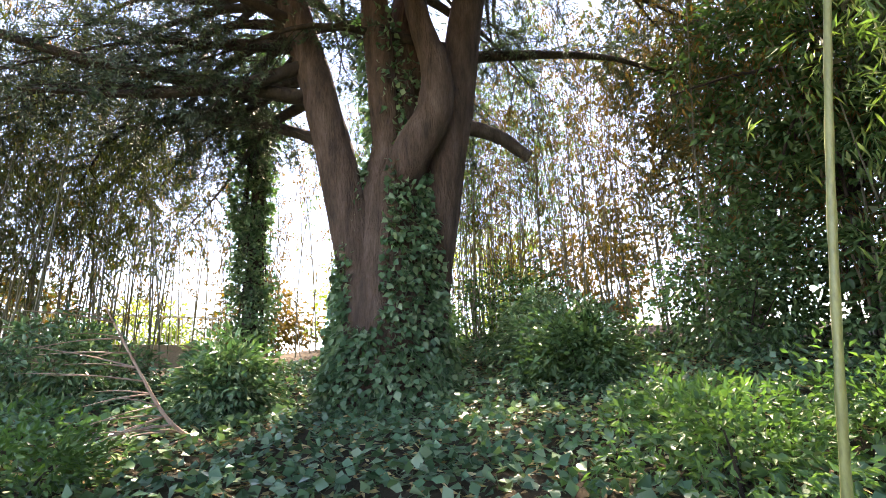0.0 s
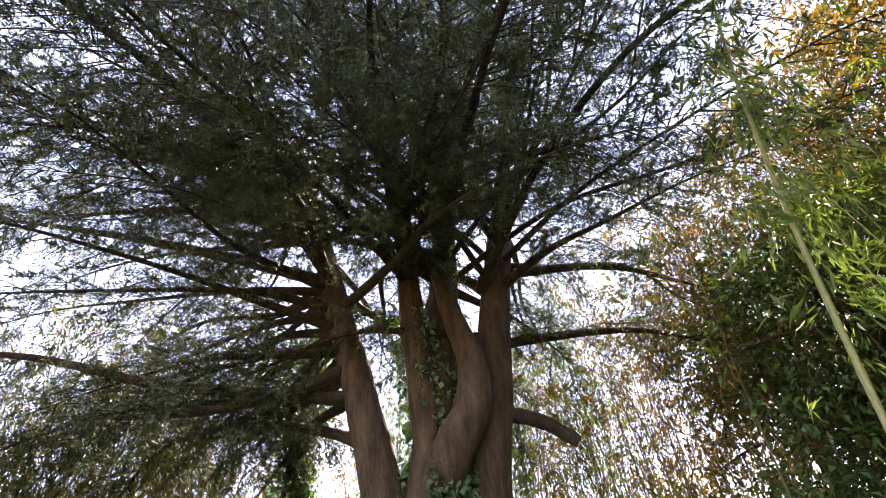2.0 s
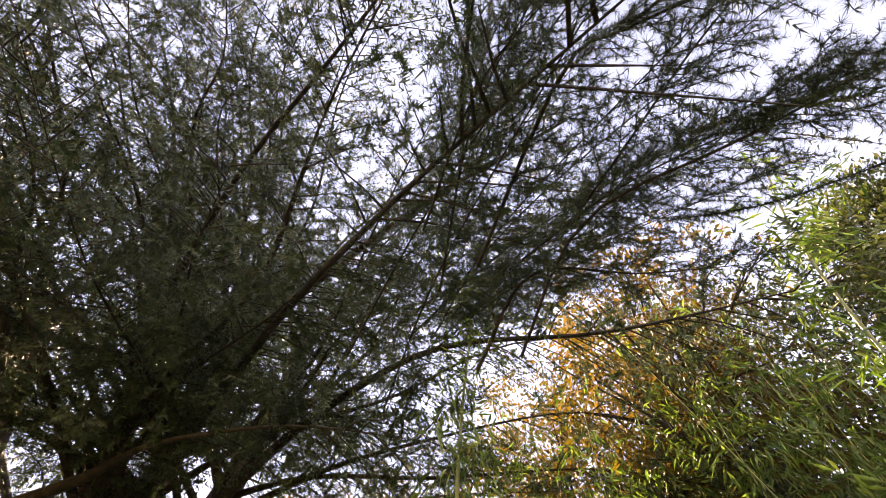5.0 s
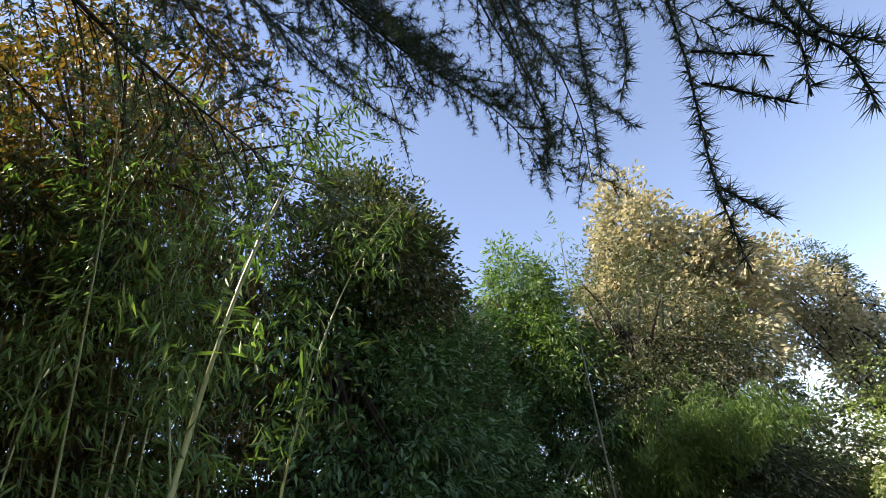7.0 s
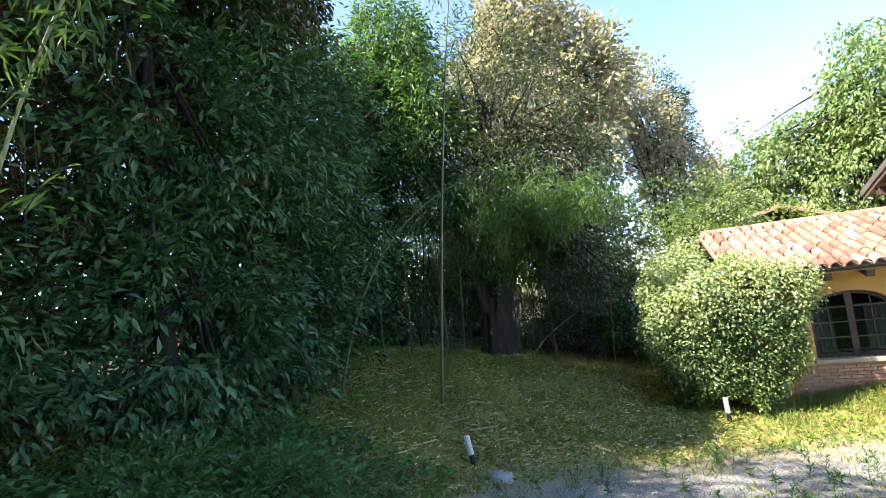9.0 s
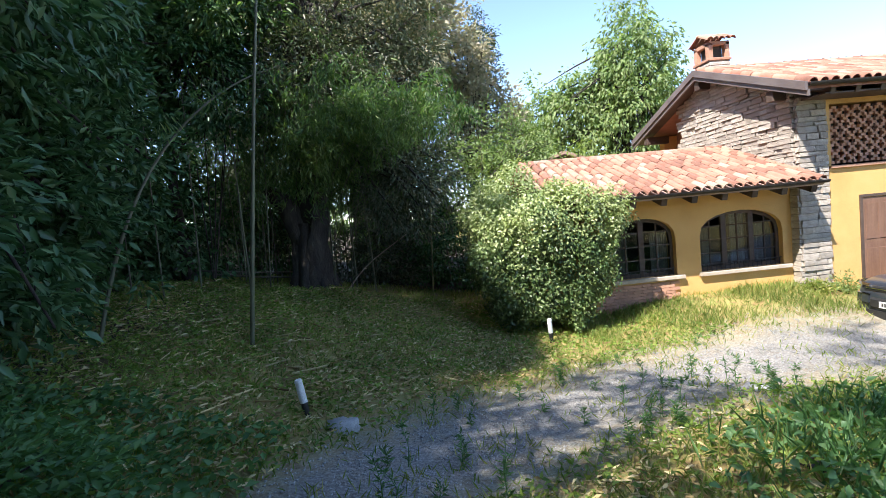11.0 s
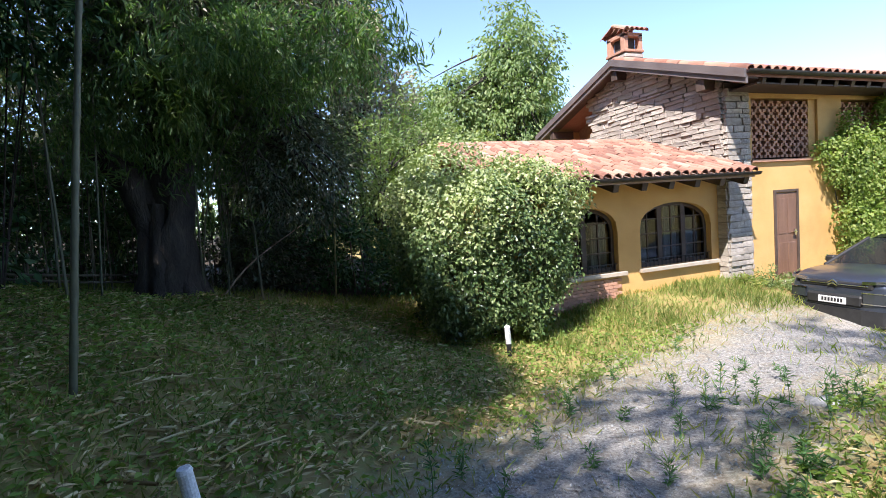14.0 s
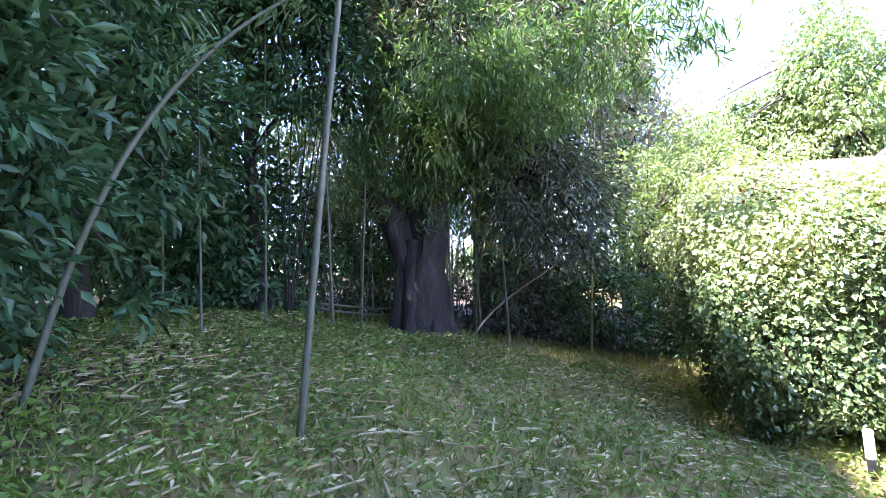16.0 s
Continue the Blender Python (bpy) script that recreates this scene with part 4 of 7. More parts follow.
        r = rad[i] + rng.uniform(0.0, 0.14, n) * (1.5 if s == 0 else 1)
        PI.append((c + out * r[:, None])[~bare])
        DI.append((out * 0.8 + np.array([0, 0, -0.8]) + rng.normal(0, 0.5, (n, 3)))[~bare])
    P, Dv = np.concatenate(PI), np.concatenate(DI)
    v, f = leaf_arrays(P, Dv, 0.12, 0.11, rng, 0.12)
    tagged(under(mesh_object("ivy", v, f, IVY)), "dark glossy ivy leaves", kind="stuff")
    # hanging twigs at the ends of the lowest branches
    hang = [
        [(0.22, 2.0, 3.1), (0.09, 2.11, 2.72), (0.05, 2.12, 2.55), (0.0, 2.13, 2.37), (-0.04, 2.13, 2.22), (-0.07, 2.13, 2.02)],
        [(-0.04, 2.13, 2.22), (0.02, 2.12, 2.09)], [(0.06, 2.07, 2.51), (0.16, 2.05, 2.37)], [(0.04, 2.07, 2.42), (0.14, 2.05, 2.25)],
        [(-0.25, 2.1, 3.5), (-0.31, 2.15, 3.17), (-0.30, 2.15, 2.81), (-0.31, 2.15, 2.63), (-0.36, 2.14, 2.49)],
        [(0.0, 2.1, 3.4), (-0.09, 2.18, 3.04), (-0.14, 2.18, 2.83), (-0.19, 2.17, 2.6), (-0.23, 2.17, 2.45)],
        [(0.06, 2.1, 3.2), (0.0, 2.18, 2.91), (-0.05, 2.18, 2.71), (-0.12, 2.18, 2.59)],
        [(0.2, 2.0, 2.9), (0.15, 2.0, 2.51), (0.19, 1.99, 2.35), (0.15, 2.0, 2.22)],
        [(0.26, 1.95, 2.8), (0.2, 1.99, 2.41), (0.22, 1.98, 2.25), (0.2, 1.99, 2.13)],
        [(0.28, 1.95, 2.6), (0.22, 1.98, 2.35), (0.26, 1.97, 2.22)],
        [(-1.1, 2.1, 4.6), (-0.96, 2.29, 4.14), (-0.76, 2.41, 3.63), (-0.61, 2.48, 3.31), (-0.52, 2.51, 3.18)],
        [(-1.35, 1.9, 4.3), (-1.19, 2.09, 3.8), (-1.02, 2.24, 3.46), (-0.85, 2.36, 3.19)],
        [(0.4, 1.9, 3.8), (0.27, 2.02, 3.26), (0.18, 2.04, 2.91), (0.08, 2.05, 2.62)],
        [(-0.5, 2.3, 5.6), (-0.42, 2.4, 5.08), (-0.31, 2.42, 3.64), (-0.22, 2.44, 3.0), (-0.13, 2.45, 2.7)],
        [(-0.9, 2.1, 4.2), (-0.76, 2.25, 3.66), (-0.53, 2.36, 3.19), (-0.4, 2.4, 2.83)],
    ]
    tubes, PS, DS = [], [], []

    def tufts(p, q, gap):
        """Spurs with needle tufts on alternate sides of the twig from p to q, one at its tip."""
        d = unit(q - p)
        k = max(2, int(np.linalg.norm(q - p) / gap))
        side = unit(np.cross(d, rng.normal(0, 1, 3)))
        other = np.cross(d, side)
        th = np.arange(k) * 2.4 + rng.uniform(0, 6)
        PS.append(p + (q - p) * ((np.arange(k) + 1) / k)[:, None])
        DS.append(d * 0.55 + np.cos(th)[:, None] * side + np.sin(th)[:, None] * other)

    def branch(pp, r0, twig, gap, tuft, turn=0.0):
        """A drooping bough: twigs to both sides along it, tufted with needles, and shorter ones on these."""
        n = len(pp)
        tubes.append((pp, np.linspace(r0 * 0.75, 0.0022, n)))
        length = np.linalg.norm(np.diff(pp, axis=0), axis=1).sum()
        for k, f in enumerate(np.arange(0.1, 1.0, gap / length)):
            i = min(n - 2, int(f * (n - 1)))
            p = pp[i] + (pp[i + 1] - pp[i]) * (f * (n - 1) - i)
            t = unit(pp[i + 1] - pp[i])
            flat = unit(np.cross(t, [0, 0, 1]) + [0, 0, turn]) * (1 if k % 2 else -1)
            d = unit(t * 0.75 + flat * rng.uniform(0.35, 0.85) + rng.normal(0, 0.14, 3) + [0, 0, -0.12])
            ln = twig * rng.uniform(0.45, 1.15) * (1.1 - 0.6 * f)
            m, q = p + d * ln * 0.5, p + d * ln + np.array([0, 0, -0.18 * ln])
            tubes.append((np.array([p, m, q]), np.array([0.0030, 0.0024, 0.0015])))
            tufts(p, m, tuft)
            tufts(m, q, tuft)
            if ln > 0.2:
                for sgn in (-1, 1):
                    p2 = p + (q - p) * rng.uniform(0.3, 0.6)
                    q2 = p2 + unit(d + sgn * np.cross(d, unit(np.cross(flat, t))) * 0.8 + [0, 0, -0.2]) * ln * rng.uniform(0.3, 0.5)
                    tubes.append((np.array([p2, (p2 + q2) / 2, q2]), np.array([0.0028, 0.0022, 0.0015])))
                    tufts(p2, q2, tuft)
        tufts(pp[-2], pp[-1], tuft)

    # carrying boughs from the limbs above
    for a, b2 in (((-3.2, -0.6, 6.4), (0.25, 1.9, 3.4)), ((-3.0, 0.2, 7.0), (-0.2, 2.1, 3.6)), ((-3.4, 0.4, 7.4), (-1.2, 2.0, 4.5)), ((-2.6, -0.4, 6.8), (-0.5, 2.3, 5.4)), ((-3.2, 0.2, 7.2), (-1.6, 2.7, 4.7)), ((-3.0, 0.6, 7.0), (-0.9, 3.0, 4.3)), ((-2.6, 0.2, 6.6), (-0.3, 2.9, 3.9)), ((-2.4, -0.6, 6.4), (0.5, 2.4, 3.5)), ((-3.6, 0.6, 7.6), (-2.3, 2.6, 5.3)), ((-2.8, 0.0, 6.9), (-0.7, 2.6, 3.8)), ((-3.4, 0.0, 7.3), (-1.3, 2.5, 4.2))):
        a, b2 = np.array(a), np.array(b2)
        branch(smooth_path([a, (a + b2) / 2 + [0, 0, 0.35], b2], 16), 0.016, 0.55, 0.085, 0.028)
    # boughs that droop in front of the sky: a long one and its side boughs
    for pts, r0, tw, turn in (
            ([(-1.3, 0.9, 4.7), (-0.38, 1.6, 4.25), (-0.3, 1.92, 4.15), (-0.05, 2.48, 3.86), (0.11, 2.76, 3.64), (0.33, 3.05, 3.3)], 0.016, 0.34, 0.4),
            ([(-0.31, 1.9, 4.16), (-0.3, 2.27, 4.0), (-0.31, 2.51, 3.83), (-0.3, 2.76, 3.61), (-0.34, 3.0, 3.34), (-0.44, 3.16, 3.08)], 0.011, 0.36, 0.2),
            ([(-0.31, 2.2, 4.02), (-0.42, 2.45, 3.78), (-0.44, 2.7, 3.55), (-0.5, 2.95, 3.25)], 0.009, 0.3, 0.2),
            ([(-1.9, 0.9, 4.5), (-1.05, 1.4, 4.1), (-0.92, 2.09, 3.92), (-0.8, 2.48, 3.72), (-0.65, 2.78, 3.5), (-0.58, 3.02, 3.22)], 0.014, 0.4, 0.0),
            ([(-2.0, 0.6, 4.7), (-1.67, 1.22, 4.96), (-1.88, 1.86, 4.71), (-1.94, 2.38, 4.4)], 0.02, 0.5, 0.0),
            ([(-1.2, 1.4, 4.4), (-0.8, 1.9, 4.3), (-0.5, 2.2, 4.15), (-0.2, 2.6, 3.95), (0.0, 2.95, 3.6)], 0.011, 0.38, 0.5),
            ([(-1.1, 1.0, 5.2), (-0.5, 1.5, 5.1), (0.1, 1.9, 4.8), (0.5, 2.3, 4.3)], 0.012, 0.42, 0.3),
            ([(-1.5, 0.6, 5.0), (-0.6, 1.2, 4.95), (-0.1, 1.7, 4.75), (0.2, 2.1, 4.4)], 0.012, 0.42, 0.3),
            ([(-1.2, 0.9, 5.4), (-0.3, 1.5, 5.3), (0.1, 2.0, 5.0), (0.25, 2.6, 4.4)], 0.012, 0.42, 0.2),
            ([(-0.9, 0.7, 4.6), (-0.3, 1.3, 4.55), (0.0, 1.9, 4.35), (0.15, 2.4, 4.0)], 0.011, 0.4, 0.4),
            ([(-1.5, 1.2, 4.9), (-1.2, 1.8, 4.6), (-1.0, 2.3, 4.2), (-0.9, 2.7, 3.85)], 0.012, 0.42, 0.0)):
        branch(smooth_path(pts, 18), r0, tw, 0.06, 0.024, turn)
    for h in hang:
        pp = smooth_path(h, 5 * len(h))
        tubes.append((pp, np.linspace(0.004, 0.0018, len(pp))))
        for i in range(0, len(pp) - 2, 2):
            tufts(pp[i], pp[i + 2], 0.015)
    v, f = rosette_arrays(np.concatenate(PS), np.concatenate(DS), rng)
    tagged(under(mesh_object("hanging_needles", v, f, CEDAR)), kind="stuff")
    v, q = tube_arrays(tubes, 5)
    tagged(under(mesh_object("hanging_branchwork", v, q, BARK_DARK)), kind="stuff")


build_cedar()


# ---- bamboo ----
def culm_path(rng, base, height, lean, bend, n=9):
    """A culm that leans and bends over towards its tip."""
    s = np.linspace(0, 1, n)
    d = np.array([lean[0], lean[1], 0])
    g = np.array([bend[0], bend[1], 0])
    p = np.asarray(base)[None] + s[:, None] * d * height + (s ** 2.6)[:, None] * g * height
    p[:, 2] += height * s - 0.5 * height * np.linalg.norm(bend) * s ** 3
    return p


def bamboo_leaves(rng, pts, n, f0=0.35, spread=0.5, length=0.16, width=0.026, droop=0.8):
    f = f0 + (1 - f0) * rng.uniform(0, 1, n // 9) ** 0.8
    x = f * (len(pts) - 1.001)
    i = x.astype(int)
    c = pts[i] + (pts[i + 1] - pts[i]) * (x - i)[:, None]
    c = c + rng.normal(0, spread, (len(c), 3)) * [1, 1, 0.6] * rng.uniform(0.3, 1, (len(c), 1))
    P = np.repeat(c, 9, 0) + rng.normal(0, 0.07, (len(c) * 9, 3))
    fan = rng.normal(0, 0.6, c.shape) + np.array([0, 0, -droop])
    D = np.repeat(fan, 9, 0) + rng.normal(0, 0.36, P.shape)
    return leaf_arrays(P, D, length, width, rng, 0.1)


def culm_mesh(pts, r0, r1):
    """A culm with its joints: slight rings along the tube."""
    k = len(pts) * 6
    p = smooth_path(pts, k)
    r = np.linspace(r0, r1, k)
    r[::3] *= 1.14
    return p, r


def single_bamboo(base, height, lean, bend, r, leaves, seed, label, material=None, f0=0.5, spread=0.35):
    rng = np.random.default_rng(seed)
    z = float(ground_z(base[0], base[1])) - 0.08
    b = np.array([base[0], base[1], z])
    t = thing("bamboo", pose(*b), label, "bamboo", "single bamboo culms")
    pts = culm_path(rng, (0, 0, 0), height, lean, bend)
    p, rr = culm_mesh(pts, r, r * 0.35)
    v, q = tube_arrays([(p, rr)], 8)
    mesh_object("culm", v, q, material or CULM, t, smooth=True)
    if leaves:
        v, f = bamboo_leaves(rng, pts, leaves, f0, spread)
        tagged(mesh_object("leaves", v, f, BAMBOO_LEAF, t), kind="stuff")
    return t


GREEN_CULM = "slender green bamboo culm with leafy upper twigs"
BARE_CULM = "bare upright bamboo culm rising from dry grass"
# culm beside the path at the start
single_bamboo((-2.90, -0.72), 7.5, (-0.015, 0.14), (0.02, 0.10), 0.023, 900, 1, GREEN_CULM, None, 0.4, 0.28)
# leaning culms by the evergreen trees
single_bamboo((-3.35, 2.3), 7.0, (0.06, 0.10), (0.05, 0.15), 0.024, 900, 2, "leaning green bamboo culm with hanging leaf tufts", None, 0.35, 0.4)
single_bamboo((-3.9, 3.3), 6.5, (0.06, 0.12), (0.05, 0.18), 0.015, 700, 3, GREEN_CULM, None, 0.35, 0.4)
# tall culms on the mound
single_bamboo((-4.10, 10.7), 8.5, (0.10, 0.04), (0.02, 0.02), 0.032, 420, 4, "tall straight grey-green bamboo culm standing alone in the clearing", CULM_OLD, 0.62, 0.5)
single_bamboo((-5.82, 10.1), 5.0, (0.18, 0.17), (0.30, 0.22), 0.026, 240, 5, "arched bamboo culm leaning over the clearing", CULM_OLD, 0.55, 0.3)
for i, (x, y, h) in enumerate(((-6.08, 12.5, 3.2), (-5.93, 13.75, 4.5), (-5.07, 14.1, 5.5), (-4.75, 14.4, 6.0), (-3.46, 15.0, 4.6), (-3.05, 16.0, 5.5), (-6.72, 12.7, 3.6), (-5.4, 14.9, 5.0))):
    single_bamboo((x, y), h, (0.02 * math.sin(i * 2.1) + (0.06 if i == 3 else 0), 0.01), (0.0, 0.0), 0.016 + 0.003 * (i % 3), 0, 20 + i, BARE_CULM, CULM_OLD)
single_bamboo((-1.17, 16.0), 7.5, (0.06, 0.0), (0.02, 0), 0.02, 220, 31, GREEN_CULM, None, 0.5, 0.4)
# culms that arch over the clearing and hang their tips in front of the sky
for i, (x, y, h) in enumerate(((-3.45, 15.0, 5.4), (-3.75, 15.2, 5.8), (-3.1, 15.3, 5.3))):
    single_bamboo((x, y), h, (0.05, -0.05), (0.45, -0.55), 0.011, 900, 32 + i, "arching bamboo culm with drooping leafy tip", CULM_OLD, 0.68, 0.2)


def grove(name, region, count, seed, hmin, hmax, leaves, leaf_material, label, culm=None, f0=0.3, spread=0.45, rmax=0.022, leaf=(0.17, 0.03), arch=None):
    """A stand of bamboo too thick to count: culms and leaves over the place given by region(rng)."""
    rng = np.random.default_rng(seed)
    cx, cy = region(np.random.default_rng(seed + 500))
    t = thing("bamboo_grove", pose(cx, cy, float(ground_z(cx, cy))), label, "bamboo", kind="stuff")
    off = np.array([cx, cy, float(ground_z(cx, cy))])
    tubes, lv = [], []
    for i in range(count):
        x, y = region(rng)
        h = rng.uniform(hmin, hmax)
        a = rng.uniform(0, 2 * np.pi)
        b = rng.uniform(0.02, 0.2)
        lean = rng.normal(0, 0.05, 2)
        bend = (b * math.cos(a), b * math.sin(a)) if arch is None else (arch[0] * rng.uniform(0.6, 1.3), arch[1] * rng.uniform(0.3, 1.6))
        pts = culm_path(rng, np.array([x, y, float(ground_z(x, y)) - 0.05]) - off, h, lean, bend)
        tubes.append((pts, np.linspace(rng.uniform(0.5, 1) * rmax, 0.004, len(pts))))
        if leaves:
            lv.append(bamboo_leaves(rng, pts, leaves, f0, spread, leaf[0], leaf[1]))
    v, q = tube_arrays(tubes, 5)
    tagged(mesh_object("culms", v, q, culm or CULM_OLD, t), kind="stuff")
    if lv:
        v, f = join(*lv)
        tagged(mesh_object("leaves", v, f, leaf_material, t), kind="stuff")


def strip(points, width):
    """Random places along a line of points, within the width."""
    pts = np.array(points, float)

    def f(rng):
        i = rng.integers(0, len(pts) - 1)
        p = pts[i] + (pts[i + 1] - pts[i]) * rng.uniform()
        return p + rng.normal(0, width, 2)
    return f


grove("bamboo_grove", strip([(1.5, -13), (-4, -13.5), (-9.5, -11), (-12.5, -7)], 1.1), 180, 41, 5.5, 9.5, 230, BAMBOO_DRY, "thick stand of thin bamboo culms behind the cedar", None, 0.18, 0.5)
grove("bamboo_grove", strip([(4.0, -10.5), (0.5, -11.2), (-2.2, -11.8)], 0.7), 75, 47, 4.5, 8.5, 380, BAMBOO_SHADED, "dense bamboo stand at the edge of the ivy, leaf colour darkened for shade", None, 0.3, 0.5)
grove("bamboo_grove", strip([(-6.5, -11.0), (-9.0, -9.0), (-10.8, -6.5)], 0.7), 80, 48, 6.5, 10.5, 260, BAMBOO_LEAF, "tall thin bamboo with sparse green leaves", None, 0.3, 0.5)
grove("bamboo_grove", strip([(-9.5, -7.5), (-10.5, -3), (-9.5, 0)], 0.9), 90, 42, 6.5, 11.5, 440, BAMBOO_DRY, "bamboo stand with old yellow-brown foliage", None, 0.12, 0.55)
grove("bamboo_grove", strip([(-9.0, 0.5), (-8.2, 3.2), (-7.6, 5)], 0.8), 60, 43, 7.0, 11.5, 640, BAMBOO_DRY, "bamboo stand with old yellow-brown foliage", None, 0.1, 0.6)
grove("bamboo_grove", strip([(-6.2, -0.6), (-6.4, 2.2), (-6.0, 4.4)], 0.5), 24, 44, 5.5, 8.0, 800, BAMBOO_LEAF, "young bamboo with bright green leaves", CULM, 0.1, 0.5, 0.02, (0.17, 0.03))
grove("bamboo_grove", strip([(-9, 15.5), (-5, 17.5), (-0.6, 18.2)], 0.9), 80, 45, 4.5, 7.0, 320, BAMBOO_LEAF, "dark bamboo stand behind the clearing", None, 0.1, 0.55)
grove("bamboo_grove", strip([(-4.7, 15.0), (-3.8, 15.5), (-2.9, 15.9)], 0.35), 24, 46, 4.6, 6.2, 900, BAMBOO_LEAF, "arching bamboo clump with fresh green leaves", CULM_OLD, 0.4, 0.32, 0.010, (0.17, 0.029), (0.30, -0.32))


# ---- trees and shrubs ----
def tree(name, base, label, leaf_material, blobs, clumps, per, clump_r, leaf, trunk_h, trunk_r, seed, droop=0.0, bark=None, category="tree", lean=(0, 0), hollow=0.45, z=None):
    """A broad-leaved tree: tapered trunk, limbs to its crown's clumps, leaves in clumps. blobs: centre and radii over the base."""
    rng = np.random.default_rng(seed)
    b = np.array([base[0], base[1], (float(ground_z(*base)) if z is None else z) - 0.1])
    t = thing(name, pose(*b), label, category)
    tubes = []
    top = np.array([lean[0], lean[1], trunk_h])
    if trunk_r:
        tp = smooth_path([np.zeros(3), top * 0.5 + rng.normal(0, 0.12, 3) * [1, 1, 0], top], 10)
        tr = np.linspace(trunk_r, trunk_r * 0.35, 10)
        tr[0] *= 1.35
        tubes.append((tp, tr))
    P, Dv = [], []
    for c, r in blobs:
        p, d, cc = crown_points(rng, c, r, clumps, per, clump_r, hollow)
        P.append(p)
        Dv.append(d)
        if trunk_r:
            for e in cc[:: max(1, len(cc) // 14)]:
                s = tp[rng.integers(4, 10)]
                tubes.append((smooth_path([s, (s + e) / 2 + [0, 0, 0.15], e], 7), np.linspace(trunk_r * 0.3, 0.012, 7)))
    if trunk_r:
        for i, s in enumerate(tubes):
            v, q = tube_arrays([s], 7, 0.04, rng)
            mesh_object("limb" if i else "trunk", v, q, bark or BARK_DARK, t, smooth=True)
    else:
        for e in cc[:5]:
            if e[2] > 0.1:
                v, q = tube_arrays([(smooth_path([(0, 0, -0.05), e * 0.5 + [0, 0, 0.05], e], 5), np.linspace(0.014, 0.005, 5))], 5)
                mesh_object("stem", v, q, BARK_DARK, t)
    P, Dv = np.concatenate(P), np.concatenate(Dv)
    keep = P[:, 2] + b[2] > ground_z(P[:, 0] + b[0], P[:, 1] + b[1]) + 0.03
    v, f = leaf_arrays(P[keep], (Dv + np.array([0, 0, -droop]))[keep], leaf[0], leaf[1], rng)
    tagged(mesh_object("crown", v, f, leaf_material, t), kind="stuff")
    return t


def E(x, y, z, a, b, c):
    return ((x, y, z), (a, b, c))


LAUREL_LABEL = "dark glossy evergreen laurel tree, leafy to the ground"
tree("laurel_tree", (-6.6, 7.2), LAUREL_LABEL, LAUREL, [E(0.2, 0, 1.6, 1.5, 1.7, 2.0), E(0.2, 0.2, 4.6, 1.8, 1.9, 2.4)], 330, 26, 0.34, (0.175, 0.068), 5.5, 0.16, 51, 0.3)
tree("laurel_tree", (-7.0, 9.8), LAUREL_LABEL, LAUREL, [E(0.2, 0, 1.7, 1.4, 1.5, 2.0), E(0.2, 0, 4.8, 1.9, 1.9, 2.4)], 330, 26, 0.34, (0.175, 0.068), 6, 0.16, 52, 0.3)
tree("laurel_tree", (-7.6, 12.4), LAUREL_LABEL, LAUREL, [E(0.5, -0.3, 2.7, 1.7, 1.6, 1.7), E(0, 0, 5.8, 2.0, 2.0, 2.2)], 330, 24, 0.34, (0.175, 0.068), 6, 0.15, 53, 0.3)
tree("holm_oak", (-7.8, 8.9), "tall dark evergreen oak with greyish small leaves", OAK_DARK, [E(0.6, 0, 7.0, 2.1, 2.2, 2.6), E(1.2, -0.2, 9.0, 1.4, 1.5, 1.5), E(-1, -0.8, 6.0, 1.8, 2.0, 2.2), E(2.5, -1.2, 6.9, 1.1, 1.3, 1.1)], 300, 32, 0.45, (0.125, 0.07), 8, 0.24, 54, 0.2)
tree("holm_oak", (-9.6, 12.5), "tall dark evergreen oak behind the clearing", OAK_DARK, [E(0, 0, 5.0, 2.4, 2.4, 3.2), E(1.6, 1.2, 6.5, 2.0, 2.0, 2.4)], 300, 28, 0.55, (0.14, 0.075), 7, 0.22, 55, 0.2)
# Added tree: its thin crown is there to cast dappled shade on the drive.
tree("evergreen_tree", (-7.4, 3.4), "thin tree with old brown and yellow foliage, added to dapple the drive with shade", BAMBOO_DRY, [E(1.8, 0, 8.6, 1.9, 2.0, 1.6), E(0.3, -0.6, 7.6, 1.6, 1.6, 1.6)], 75, 22, 0.36, (0.14, 0.065), 8.5, 0.14, 59, 0.3)
tree("evergreen_tree", (-6.6, 14.9), "dark evergreen tree at the back of the clearing", LAUREL, [E(0.8, -0.5, 4.6, 1.5, 1.1, 1.5), E(0.2, 0, 6.4, 1.8, 1.4, 1.6)], 260, 26, 0.36, (0.16, 0.062), 6.0, 0.14, 60, 0.3)
# trees around the old trunk
old = tree("old_tree", (-3.95, 15.05), "old gnarled dark tree trunk with a broken side stub, leafy above", OAK_DARK, [E(0.5, 0.6, 5.2, 2.2, 1.5, 1.9), E(1.4, 0.8, 3.6, 1.4, 1.1, 1.3), E(0.8, 0.4, 7.4, 2.4, 1.8, 1.8), E(2.3, 0.6, 5.2, 1.5, 1.2, 2.0), E(0.5, -0.7, 4.6, 1.4, 0.6, 1.3), E(2.2, 0.8, 2.4, 1.3, 1.0, 1.3)], 240, 30, 0.42, (0.12, 0.04), 6.5, 0.34, 56, 0.6, lean=(0.45, 0.1), hollow=0.3)
_rng2 = np.random.default_rng(57)
_tb = [(smooth_path([(0.05, 0, -0.1), (-0.05, 0, 0.6), (-0.12, 0, 1.3), (-0.35, 0, 1.9), (-0.8, -0.1, 2.45)], 14), np.interp(np.linspace(0, 1, 14), [0, 0.3, 0.75, 1], [0.42, 0.30, 0.26, 0.13]))]
